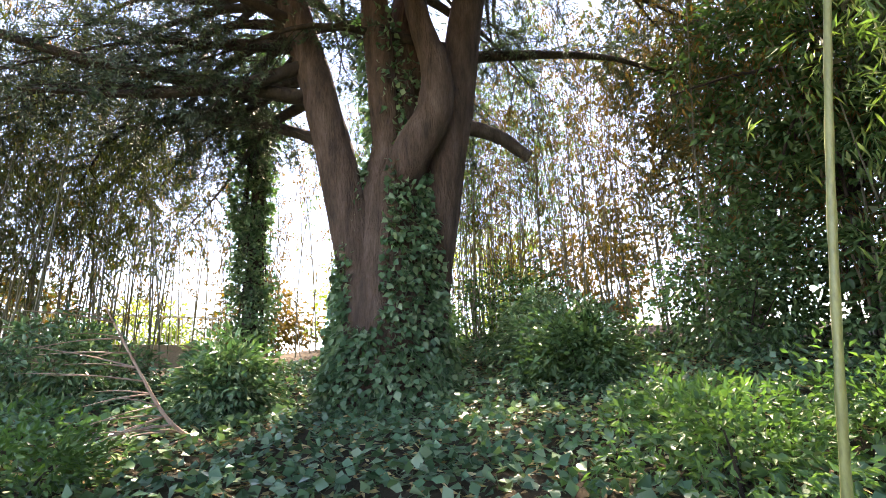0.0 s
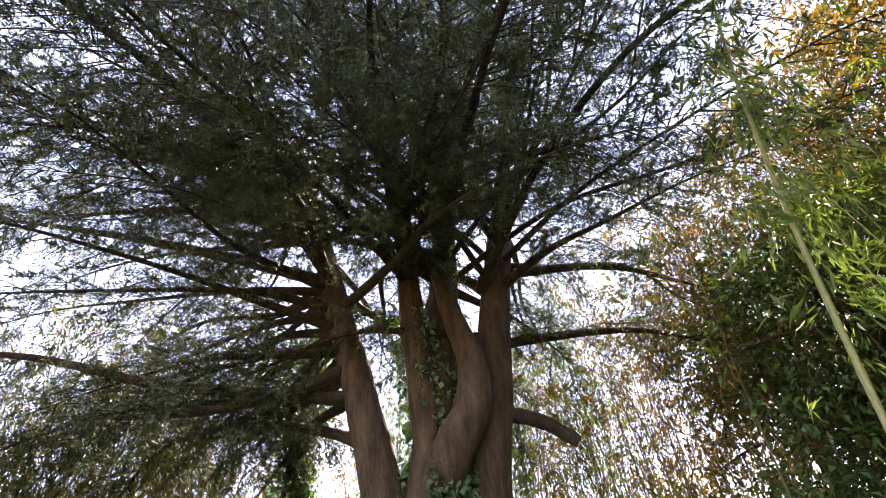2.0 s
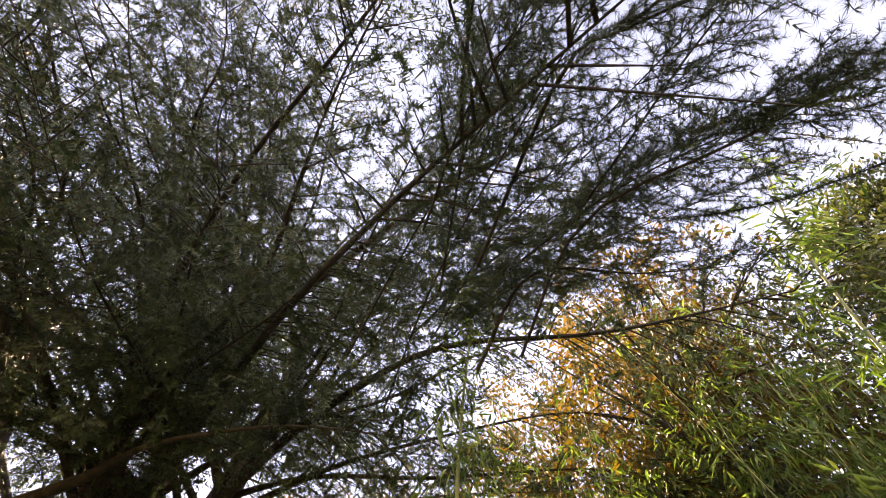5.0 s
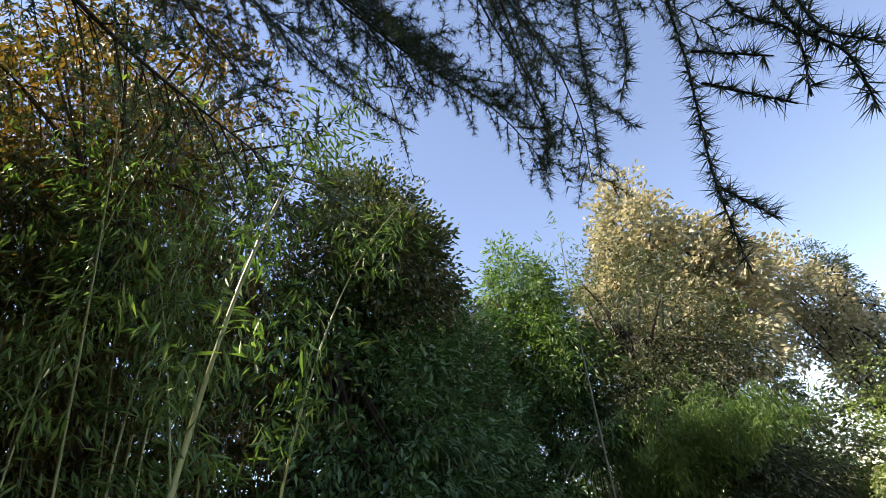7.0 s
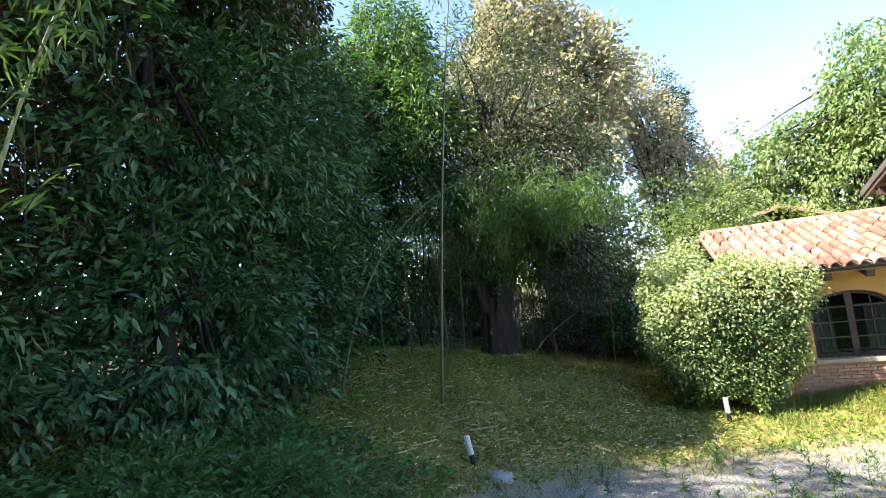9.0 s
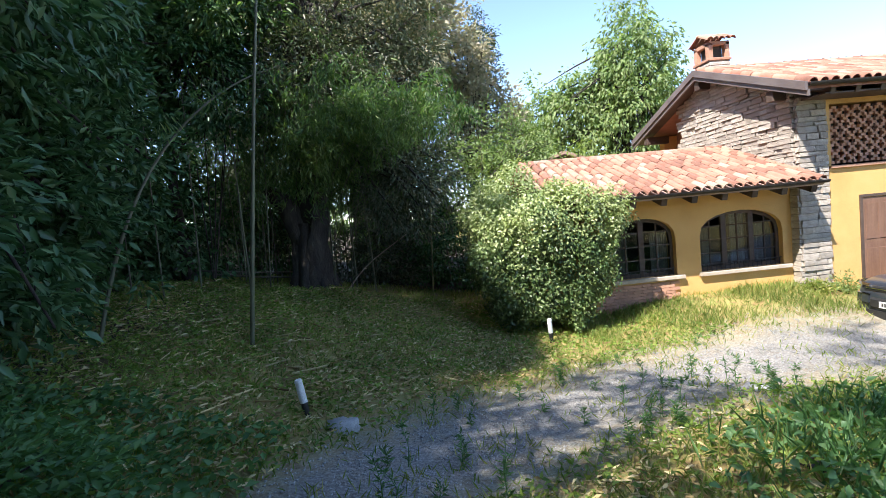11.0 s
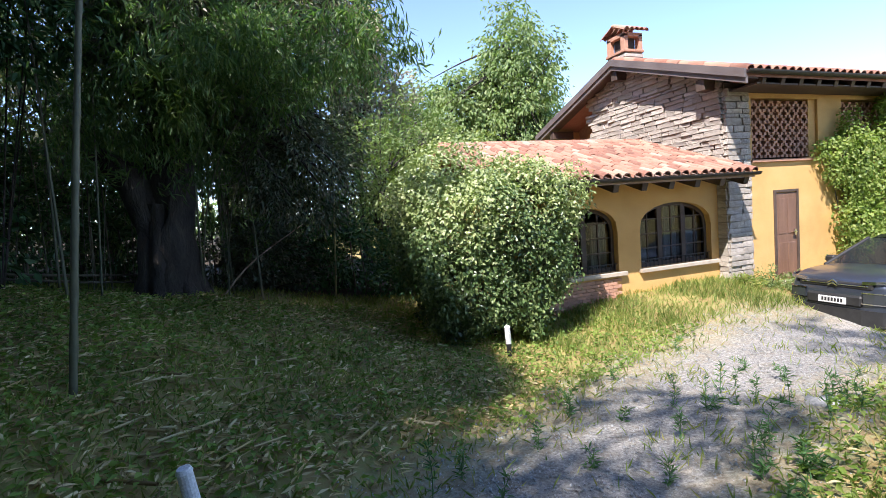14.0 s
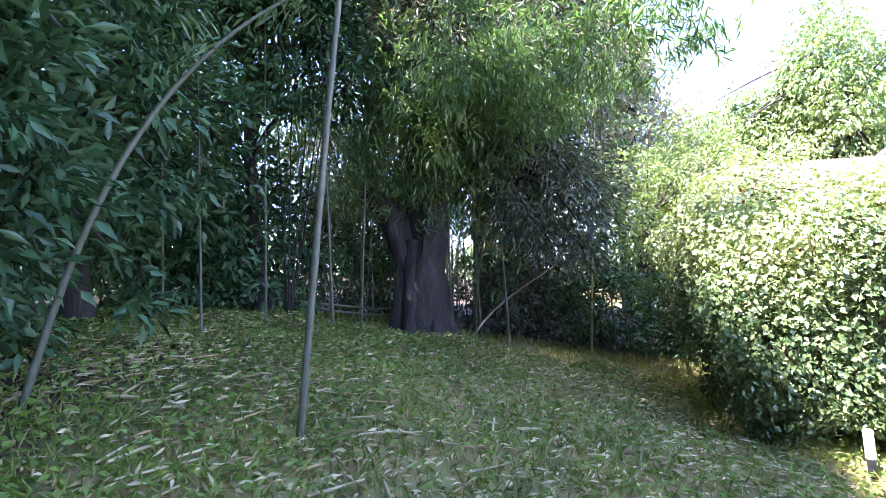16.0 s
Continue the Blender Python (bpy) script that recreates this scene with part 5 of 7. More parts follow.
_tb.append((smooth_path([(0.1, 0.0, -0.1), (0.12, 0.0, 1.0), (0.2, 0, 2.2), (0.35, 0, 4.0)], 12), np.interp(np.linspace(0, 1, 12), [0, 0.3, 1], [0.48, 0.36, 0.22])))
for k in range(7):
    a = k * 0.9
    _tb.append((smooth_path([(0.55 * math.cos(a), 0.45 * math.sin(a), -0.12), (0.34 * math.cos(a), 0.28 * math.sin(a), 0.5), (0.22 * math.cos(a), 0.2 * math.sin(a), 1.6)], 7), np.linspace(0.15, 0.1, 7)))
_v, _q = tube_arrays(_tb, 12, 0.14, _rng2)
mesh_object("gnarled_base", _v, _q, BARK_DARK, old, smooth=True)
tree("ivy_tree", (-3.75, -10.3), "slim tree wrapped in dark ivy behind the cedar", IVY, [E(0, 0, 1.6, 0.45, 0.45, 1.6), E(0.05, 0, 4.0, 0.42, 0.42, 1.6), E(0, 0, 6.4, 0.7, 0.7, 1.6)], 150, 22, 0.22, (0.1, 0.09), 8.0, 0.18, 58, 0.5)
# taller evergreens closing the west and north sides
for i, (x, y, h, mt, lab) in enumerate(((-11.5, -3.5, 10.0, OAK_DARK, "dark evergreen oak behind the bamboo"), (-11.0, 0.6, 12.0, BAMBOO_DRY, "tree with old brown and yellow foliage"), (-9.8, 3.8, 12.5, BAMBOO_DRY, "tree with old brown and yellow foliage"), (-9.2, 6.0, 11.0, OAK_DARK, "dark evergreen oak at the edge of the clearing"),
                                        (-9.6, -1.2, 6.5, LAUREL, "dark evergreen behind the bamboo"), (-8.9, 1.7, 7.0, OAK_DARK, "dark evergreen behind the bamboo"), (-10.5, 17.5, 6.0, LAUREL, "dark evergreen behind the clearing"), (-6.5, 20.0, 6.0, OAK_DARK, "dark evergreen behind the clearing"), (-1.8, 21.0, 5.0, OAK_DARK, "dark evergreen behind the clearing"))):
    tree("evergreen_tree", (x, y), lab, mt, [E(0, 0, h * 0.3, 1.9, 1.9, h * 0.33), E(0, 0, h * 0.72, 2.1, 2.1, h * 0.36)], 260, 26, 0.5, (0.17, 0.085), h * 0.8, 0.16, 140 + i, 0.3, hollow=0.3)
for i, (x, y, s, h) in enumerate(((-8.9, 6.4, 1.7, 4.2), (-9.0, 9.2, 1.8, 4.6), (-9.4, 11.4, 1.8, 4.2), (-8.3, 13.9, 1.5, 3.6), (-7.4, 15.4, 1.3, 3.0), (-8.7, 4.0, 1.5, 3.6))):
    tree("laurel_bush", (x, y), "tall dark laurel bush filling the shade behind the trees", LAUREL, [E(0, 0, h * 0.5, s, s, h * 0.55)], 190, 20, 0.45, (0.2, 0.1), 0, 0, 170 + i, 0.3, category="bush", hollow=0.2)
for i, (x, y, s, h, mt) in enumerate(((4.6, -14.2, 1.8, 4.2, OAK_DARK), (1.2, -15.2, 1.9, 3.6, OAK_DARK), (3.2, -16.0, 1.8, 3.0, BAMBOO_DRY), (0.0, -17.4, 1.9, 2.8, BAMBOO_DRY), (-3.4, -18.2, 1.8, 2.0, VINE), (-6.5, -16.5, 1.8, 2.4, BAMBOO_DRY), (-9.6, -14.4, 1.8, 3.2, VINE), (-12.6, -11.2, 1.8, 3.4, VINE), (-13.5, -8.0, 1.8, 4.0, BAMBOO_DRY))):
    tree("thicket_bush", (x, y), "sunlit thicket bush seen through the bamboo", mt, [E(0, 0, h * 0.5, s, s, h * 0.55)], 150, 18, 0.5, (0.2, 0.1), 0, 0, 180 + i, 0.3, category="bush", hollow=0.2)
# under-storey bushes
BUSH = "dark evergreen bush in the shade under the trees"
for i, (x, y, s, h, mt) in enumerate(((-5.9, -3.9, 0.7, 0.8, LAUREL), (-7.2, -5.2, 1.1, 1.1, IVY), (-8.0, -2.6, 1.3, 1.8, LAUREL), (-7.4, 0.2, 1.2, 2.0, LAUREL), (-5.8, -7.6, 1.2, 1.2, IVY), (-8.8, -7.6, 1.6, 1.5, LAUREL),
                                      (-2.2, -6.6, 0.55, 0.9, IVY), (-0.6, -9.2, 1.3, 1.0, IVY), (1.6, -8.8, 1.2, 1.0, IVY), (-6.6, 2.2, 1.1, 1.8, LAUREL), (-6.3, 4.6, 1.1, 2.0, LAUREL),
                                      (-8.2, 14.6, 1.6, 2.2, LAUREL), (-6.6, 16.6, 1.5, 2.0, LAUREL), (-1.0, 17.2, 1.2, 1.6, LAUREL), (0.8, 16.8, 1.2, 1.5, LAUREL), (-2.6, 17.0, 1.0, 1.6, OAK_DARK), (-4.9, 17.6, 1.3, 2.2, LAUREL), (-10.5, 15.0, 1.6, 3.0, LAUREL))):
    tree("bush", (x, y), BUSH, mt, [E(0, 0, h * 0.55, s, s, h * 0.62)], 130, 26, 0.3, (0.125, 0.055), 0, 0, 70 + i, 0.25, category="bush", hollow=0.2)
# fresh green bushes beside the start
for i, (x, y, s, h) in enumerate(((-3.5, -1.3, 0.75, 0.65), (-4.6, -0.6, 0.8, 0.75), (-4.4, -2.0, 0.6, 0.5), (-0.2, -4.6, 0.7, 0.55), (0.9, -4.4, 0.7, 0.5), (-5.0, 5.4, 0.6, 0.5), (-4.5, 6.4, 0.6, 0.45), (-5.3, 7.0, 0.7, 0.5))):
    tree("bush", (x, y), "low fresh green shrub beside the path", FRESH, [E(0, 0, h * 0.5, s, s, h * 0.6)], 110, 18, 0.2, (0.075, 0.032), 0, 0, 95 + i, 0.1, category="bush", hollow=0.1)
# trees beyond
tree("bamboo_clump", (-6.0, 14.6), "tall leafy green bamboo clump between the trees", BAMBOO_LEAF, [E(-0.1, 0, 8.6, 1.3, 1.2, 1.6), E(0.7, 0, 6.0, 1.5, 1.3, 2.0)], 260, 24, 0.45, (0.2, 0.06), 0, 0, 160, 0.7, category="bamboo", hollow=0.15)
tree("poplar", (-3.2, 21.2), "large tree with yellowing pale foliage against the sky", YELLOW, [E(0.2, 0, 12.2, 2.0, 2.0, 2.9), E(-1.4, 0, 9.8, 1.7, 1.7, 2.3), E(2.2, 0.3, 9.8, 1.8, 1.8, 2.4), E(0.6, 0, 7.6, 2.6, 2.0, 2.4)], 220, 26, 0.6, (0.23, 0.16), 12, 0.3, 61, 0.1, hollow=0.35)
tree("poplar", (1.6, 25.5), "pale grey-green tree beyond the clearing", YELLOW, [E(-0.8, 0, 9.0, 1.6, 1.6, 2.6), E(0.4, 0, 6.0, 2.0, 1.8, 2.4)], 200, 30, 0.55, (0.19, 0.13), 8, 0.22, 62, 0.1, hollow=0.3)
tree("conifer", (2.6, 27.5), "dark conifer among the far trees", CONIFER, [E(0, 0, 9.5, 0.8, 0.8, 2.2), E(0, 0, 6.0, 1.5, 1.5, 2.6)], 200, 26, 0.45, (0.16, 0.05), 10, 0.2, 63, 0.5)
tree("birch_tree", (10.8, 29.8), "tall weeping birch with light hanging foliage behind the house", BIRCH, [E(0.2, 0, 9.6, 2.4, 2.4, 3.0), E(0, 0, 6.4, 3.1, 3.0, 3.4), E(-2.8, 0.8, 7.2, 2.4, 2.3, 2.9), E(-5.0, 1.4, 5.2, 2.4, 2.3, 2.9), E(2.0, 0, 5.4, 1.8, 1.8, 2.6)], 300, 25, 0.55, (0.27, 0.12), 11, 0.24, 64, 1.3, hollow=0.3)
tree("birch_tree", (14.8, 33.0), "pale tree top behind the roof", BIRCH, [E(0, 0, 8.0, 2.0, 2.0, 2.4)], 160, 24, 0.5, (0.18, 0.09), 9, 0.2, 65, 0.8)
tree("tree", (4.6, 21.5), "bright green shrubby tree behind the wing", VINE, [E(0, 0, 2.6, 2.2, 1.6, 2.0), E(-2.6, -0.4, 2.4, 1.6, 1.4, 1.9)], 240, 28, 0.4, (0.12, 0.06), 3, 0.1, 66, 0.2)
tree("tree", (1.0, 20.4), "light green bushy trees beyond the wing", BIRCH, [E(0, 0, 2.6, 2.0, 1.5, 2.2), E(1.8, 1.0, 4.0, 1.6, 1.5, 2.0)], 220, 28, 0.42, (0.13, 0.06), 3, 0.1, 67, 0.3)
tree("tree", (15.4, 13.2), "tangled green shrubs beside the house corner", VINE, [E(0, 0, 2.2, 1.3, 1.0, 1.7), E(1.4, 0.3, 1.2, 1.1, 1.0, 1.3)], 150, 24, 0.35, (0.11, 0.06), 0, 0, 169)
tree("pine_tree", (25.5, 15.2), "dark pine beyond the outbuilding", CONIFER, [E(0, 0, 4.6, 2.4, 2.4, 1.8), E(1.0, -0.5, 7.0, 2.2, 2.2, 2.0)], 220, 28, 0.55, (0.24, 0.09), 8, 0.25, 68, hollow=0.2)
tree("tree", (17.5, 11.0), "sunlit green shrubs on the bank beyond the car", VINE, [E(0, 0, 1.2, 1.6, 1.4, 1.2), E(-1.2, 2.2, 1.8, 1.3, 1.3, 1.5)], 200, 26, 0.35, (0.12, 0.06), 0, 0, 69)


def clad(name, label, category, places, leaf_material, leaf, seed, base, young=None):
    """A dense climbing or clipped mass of leaves: places (P, outward directions)."""
    rng = np.random.default_rng(seed)
    t = thing(name, pose(*base), label, category)
    P, Dv = places
    N = unit(Dv) * 1.4 + np.array([0, 0, 0.8]) + rng.normal(0, 0.36, P.shape)
    v, f = leaf_arrays(P - np.array(base), np.cross(N, rng.normal(0, 1, P.shape)) + np.array([0, 0, -0.5]), leaf[0], leaf[1], rng, 0.15, up=N)
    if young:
        # pale new growth over the upper, outer leaves; its colour also paints the sunlit top
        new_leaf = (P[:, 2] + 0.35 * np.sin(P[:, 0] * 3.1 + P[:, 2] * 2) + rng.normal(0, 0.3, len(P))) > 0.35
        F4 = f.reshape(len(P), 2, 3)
        tagged(mesh_object("young_sunlit_leaves", v, F4[new_leaf].reshape(-1, 3), young, t), "pale cream-green new leaves, paler for the sunlit top", kind="stuff")
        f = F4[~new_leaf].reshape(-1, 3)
    tagged(mesh_object("leaves", v, f, leaf_material, t), kind="stuff")
    for i in range(0, len(P), len(P) // 9):
        e = P[i] - np.array(base)
        v, q = tube_arrays([(smooth_path([(e[0] * 0.3, 0.2, 0.0), (e[0] * 0.6, 0.25 + e[1] * 0.3, e[2] * 0.5), e], 7), np.linspace(0.022, 0.006, 7))], 6)
        mesh_object("stem", v, q, BARK_DARK, t, smooth=True)
    return t


def jasmine_places():
    """A clipped block of climber in front of the wing: a rounded box with tufts."""
    rng = np.random.default_rng(81)
    c, h = np.array([1.05, 13.2, -0.12]), np.array([1.4, 0.8, 1.3])
    n = 38000
    d = unit(rng.normal(0, 1, (n, 3)))
    k = (np.abs(d) ** 5).sum(1) ** (-1 / 5)
    lump = 1 + 0.06 * np.sin(d[:, 0] * 6 + 2 * d[:, 2]) + 0.07 * np.sin(d[:, 2] * 8 + d[:, 0] * 5) + 0.05 * np.sin(d[:, 1] * 11 + d[:, 0] * 13) + 0.05 * np.sin(d[:, 0] * 17 + 3) * np.sin(d[:, 2] * 15)
    r = k * lump * rng.uniform(0.62, 1.04, n) ** 0.6
    P = c + d * r[:, None] * h
    bulge = np.interp(P[:, 2], [-1.4, -0.4, 0.3, 1.2], [0.92, 0.95, 1.06, 1.03])
    P[:, :2] = c[:2] + (P[:, :2] - c[:2]) * bulge[:, None]
    P[:, 0] += np.clip(P[:, 2] - 0.2, 0, 2) * 0.3 - np.clip(-0.3 - P[:, 2], 0, 2) * 0.35 * np.clip((P[:, 0] - c[0] - 0.2) / 0.8, 0, 1)
    out = d + rng.normal(0, 0.55, (n, 3)) + np.array([0, 0, -0.15])
    # a second, taller tuft climbing over the roof at its far end
    m = 11000
    d2 = unit(rng.normal(0, 1, (m, 3)))
    P2 = np.array([0.5, 13.9, 0.5]) + d2 * (rng.uniform(0.7, 1.05, m) * (1 + 0.12 * np.sin(d2[:, 0] * 6) + 0.1 * np.sin(d2[:, 2] * 8)))[:, None] * np.array([0.9, 1.6, 1.2])
    P, out = np.concatenate([P, P2]), np.concatenate([out, d2 + rng.normal(0, 0.5, (m, 3))])
    keep = P[:, 2] > ground_z(P[:, 0], P[:, 1]) + 0.02
    return P[keep], out[keep]


clad("climbing_jasmine", "large clipped mass of climbing jasmine against the house wall", "shrub", jasmine_places(), JASMINE, (0.072, 0.046), 82, (1.05, 13.0, -1.55), JASMINE_YOUNG_SUNLIT)


def vine_places():
    rng = np.random.default_rng(83)
    P, Dv = [], []
    for (x, z, rx, rz, n, yy, ry) in ((10.6, 1.2, 1.0, 0.9, 3600, 13.45, 0.35), (11.6, 0.8, 1.2, 1.3, 5200, 13.35, 0.45), (12.3, 2.2, 0.8, 1.0, 3000, 13.3, 0.4), (12.9, 0.2, 1.1, 1.4, 4200, 13.1, 0.6), (10.9, -0.4, 0.7, 0.9, 2200, 13.4, 0.3), (13.8, 0.6, 0.9, 1.2, 3000, 13.2, 0.6), (12.0, -0.9, 1.2, 0.7, 2600, 13.2, 0.5)):
        d = unit(rng.normal(0, 1, (n, 3)))
        P.append(np.array([x, yy, z]) + d * (rng.uniform(0.55, 1.05, n) * (1 + 0.2 * np.sin(d[:, 0] * 5 + z) + 0.15 * np.sin(d[:, 2] * 7)))[:, None] * np.array([rx, ry, rz]))
        Dv.append(d + rng.normal(0, 0.6, (n, 3)) + np.array([0, -0.3, -0.5]))
    return np.concatenate(P), np.concatenate(Dv)


clad("climbing_vine", "bright green vine sprawling over the front wall of the house", "vine", vine_places(), VINE, (0.085, 0.062), 84, (11.8, 13.4, -1.6))
# low plants at the foot of the wall
for i, (x, y, s, h, mt) in enumerate(((7.5, 13.2, 0.35, 0.45, BIRCH), (8.0, 13.0, 0.3, 0.4, BIRCH), (9.5, 13.0, 0.4, 0.95, BIRCH), (6.9, 13.3, 0.3, 0.3, GRASS), (10.6, 12.7, 0.5, 0.9, VINE))):
    tree("bush", (x, y), "small leafy shrub at the foot of the house wall", mt, [E(0, 0, h * 0.5, s, s, h * 0.55)], 50, 16, 0.14, (0.07, 0.03), 0, 0, 120 + i, category="bush", hollow=0.1)


# far woods all around, low over the horizon
def far_woods():
    rng = np.random.default_rng(90)
    n = 24000
    a = rng.uniform(0, 2 * np.pi, n)
    r = rng.uniform(55, 80, n)
    top = 5.5 + 2.0 * np.sin(a * 7) + 1.5 * np.sin(a * 19 + 1) + 0.8 * np.sin(a * 43)
    z = rng.uniform(-2, 1, n) * 0 + rng.uniform(0, 1, n) ** 0.8 * top - 1.5
    P = np.stack([r * np.cos(a), r * np.sin(a) + 4, z], 1)
    v, f = leaf_arrays(P, rng.normal(0, 1, (n, 3)), 0.85, 0.65, rng)
    ob = mesh_object("far_woods", v, f, BIRCH)
    tagged(ob, "far belt of green woods round the garden", "woods", kind="stuff")


far_woods()


# ---- ground cover ----
def scatter(n, rng, x0, x1, y0, y1, accept):
    x, y = rng.uniform(x0, x1, n), rng.uniform(y0, y1, n)
    k = accept(x, y, rng.uniform(0, 1, n))
    x, y = x[k], y[k]
    return np.stack([x, y, ground_z(x, y) + 0.035 * np.sin(x * 2.3 + np.sin(y * 1.7)) * np.sin(y * 2.0) + 0.02 * np.sin(x * 5.1 + 1) * np.sin(y * 4.7 + 2)], 1)


def patchy(x, y):
    return 0.5 + 0.25 * np.sin(x * 1.3 + 2 * np.sin(y * 0.9)) + 0.25 * np.sin(y * 1.9 + 1.5 * np.sin(x * 1.1 + 1))


def blades(P, rng, height, width, lean=0.35):
    n = len(P)
    D = np.concatenate([rng.normal(0, lean, (n, 2)), np.ones((n, 1))], 1)
    return leaf_arrays(P - [0, 0, 0.01], D, height, width, rng, 0.1, up=rng.normal(0, 1, (n, 3)))


def ground_cover():
    rng = np.random.default_rng(100)
    # ivy carpet round the cedar
    P = scatter(34000, rng, -9, 4, -10, 1.2, lambda x, y, u: (u < 0.85) & (y + 0.5 * x < 0.2))
    P[:, 2] += rng.uniform(0.0, 0.16, len(P))
    v, f = leaf_arrays(P, rng.normal(0, 1, P.shape) * [1, 1, 0.35], 0.1, 0.095, rng, 0.12)
    tagged(mesh_object("ivy_carpet", v, f, IVY), "carpet of dark ivy leaves over the ground", "ivy", kind="stuff")
    # short grass of the clearing and the drive's edges
    P = scatter(80000, rng, -7, 7, 4.0, 16.5, lambda x, y, u: u < np.clip(1.05 - 1.3 * drive_mask(x, y), 0.25 * (patchy(x * 2.3, y * 2.3) > 0.55) + 0.05, 1) * (0.35 + 0.65 * patchy(x, y)))
    v, f = blades(P, rng, 0.13, 0.015, 0.75)
    tagged(mesh_object("short_grass", v, f, GRASS), "thin short half-dry grass", "grass", kind="stuff")
    # nettles along the foot of the evergreens
    P = scatter(9000, rng, -5.8, -3.0, 4.0, 8.4, lambda x, y, u: u < np.clip((-3.1 - x + 0.1 * (y - 6)) * 1.2, 0, 1) * (0.3 + 0.7 * patchy(x * 2, y * 2)))
    P[:, 2] += rng.uniform(0.02, 0.34, len(P)) * (0.35 + 0.65 * patchy(P[:, 0] * 3, P[:, 1] * 3))
    v, f = leaf_arrays(P, rng.normal(0, 1, P.shape) * [1, 1, 0.4] + [0, 0, -0.15], 0.1, 0.06, rng)
    tagged(mesh_object("nettles", v, f, FRESH), "dense green nettles at the foot of the evergreens", "weeds", kind="stuff")
    # fresh weeds: rosettes and nettles
    P = scatter(60000, rng, -8, 4, 3, 15, lambda x, y, u: (u < 0.28 + 0.5 * patchy(x * 1.7, y * 1.7) ** 2 + 0.6 * (x < -4.4 + 0.12 * (y - 5))) & (drive_mask(x, y) < 0.5))
    P[:, 2] += rng.uniform(0, 0.1, len(P))
    v, f = leaf_arrays(P, rng.normal(0, 1, P.shape) * [1, 1, 0.3], 0.075, 0.04, rng)
    tagged(mesh_object("low_weeds", v, f, CLOVER), "low green weeds among the grass", "weeds", kind="stuff")
    # tall grass on the bank by the drive
    P = scatter(26000, rng, 0.3, 9, 3.0, 10.2, lambda x, y, u: u < np.clip((7.3 + 0.42 * x - 0.02 * x * x - y) * 0.6, 0, 1) * np.clip((x - 0.2) * 0.6, 0, 1) * (0.25 + 0.75 * patchy(x * 1.5, y * 1.5)))
    v, f = blades(P, rng, 0.34, 0.013, 0.5)
    tagged(mesh_object("tall_grass", v, f, FRESH), "tall bright grass and weeds on the bank by the drive", "grass", kind="stuff")
    P = scatter(20000, rng, 0.3, 9, 3.0, 10.2, lambda x, y, u: u < np.clip((7.4 + 0.42 * x - 0.02 * x * x - y) * 0.7, 0, 1) * np.clip((x + 0.2) * 0.6, 0, 1))
    P[:, 2] += rng.uniform(0.02, 0.36, len(P)) * (0.4 + 0.6 * patchy(P[:, 0] * 3, P[:, 1] * 3))
    v, f = leaf_arrays(P, rng.normal(0, 1, P.shape) * [1, 1, 0.5], 0.11, 0.055, rng)
    tagged(mesh_object("bank_weeds", v, f, FRESH), "broad-leaved weeds on the bank", "weeds", kind="stuff")
    # grass along the wall
    P = scatter(9000, rng, 1.5, 9, 12.0, 13.8, lambda x, y, u: u < 0.8 * patchy(x * 2, y))
    v, f = blades(P, rng, 0.2, 0.012, 0.4)
    tagged(mesh_object("wall_grass", v, f, GRASS), "sunlit grass along the foot of the wall", "grass", kind="stuff")
    # dry bamboo leaves and chips on the clearing
    P = scatter(30000, rng, -7, 2.0, 5.5, 15, lambda x, y, u: u < (0.35 + 0.65 * patchy(x + 3, y)) * np.clip(1 - drive_mask(x, y) * 2, 0, 1) * np.clip((1.2 - x + (12 - y) * 0.2) / 2, 0, 1))
    P[:, 2] += rng.uniform(0.02, 0.08, len(P))
    v, f = leaf_arrays(P, rng.normal(0, 1, P.shape) * [1, 1, 0.08], 0.105, 0.025, rng, 0.15)
    tagged(mesh_object("dry_leaves", v, f, LITTER), "dry straw-coloured bamboo leaves lying on the grass", "litter", kind="stuff")
    P = scatter(300, rng, -6.2, -0.8, 6.5, 12, lambda x, y, u: (drive_mask(x, y) < 0.2) & (u < 0.7))
    tubes = []
    for p in P:
        a, ln = rng.uniform(0, np.pi), rng.uniform(0.12, 0.5)
        d = np.array([math.cos(a), math.sin(a), rng.normal(0, 0.05)]) * ln / 2
        c = p + [0, 0, 0.05]
        tubes.append((np.array([c - d, c, c + d]), np.array([1, 1, 0.9]) * rng.uniform(0.006, 0.014)))
    v, q = tube_arrays(tubes, 5)
    tagged(mesh_object("cut_culms", v, q, LITTER), "cut pieces of dry bamboo lying on the clearing", "litter", kind="stuff")
    # leaves on the ground in the shade of the grove
    P = scatter(14000, rng, -8, 3.5, -9, 3, lambda x, y, u: u < 0.8)
    P[:, 2] += rng.uniform(0.02, 0.06, len(P))
    v, f = leaf_arrays(P, rng.normal(0, 1, P.shape) * [1, 1, 0.1], 0.11, 0.03, rng, 0.1)
    tagged(mesh_object("fallen_leaves", v, f, LITTER), "fallen brown leaves under the trees", "litter", kind="stuff")
    # gravel stones on the drive
    P = scatter(30000, rng, -4, 6, 5.5, 12.5, lambda x, y, u: u < drive_mask(x, y))
    n = len(P)
    s = rng.uniform(0.008, 0.026, n)
    t = unit(np.array([(1, 1, 1), (1, -1, -1), (-1, 1, -1), (-1, -1, 1)], float))
    V = P[:, None] + (t[None] * [1, 1, 0.6] + rng.normal(0, 0.25, (n, 4, 3))) * s[:, None, None]
    F = (np.arange(n)[:, None, None] * 4 + np.array([(0, 1, 2), (0, 3, 1), (0, 2, 3), (1, 3, 2)])[None]).reshape(-1, 3)
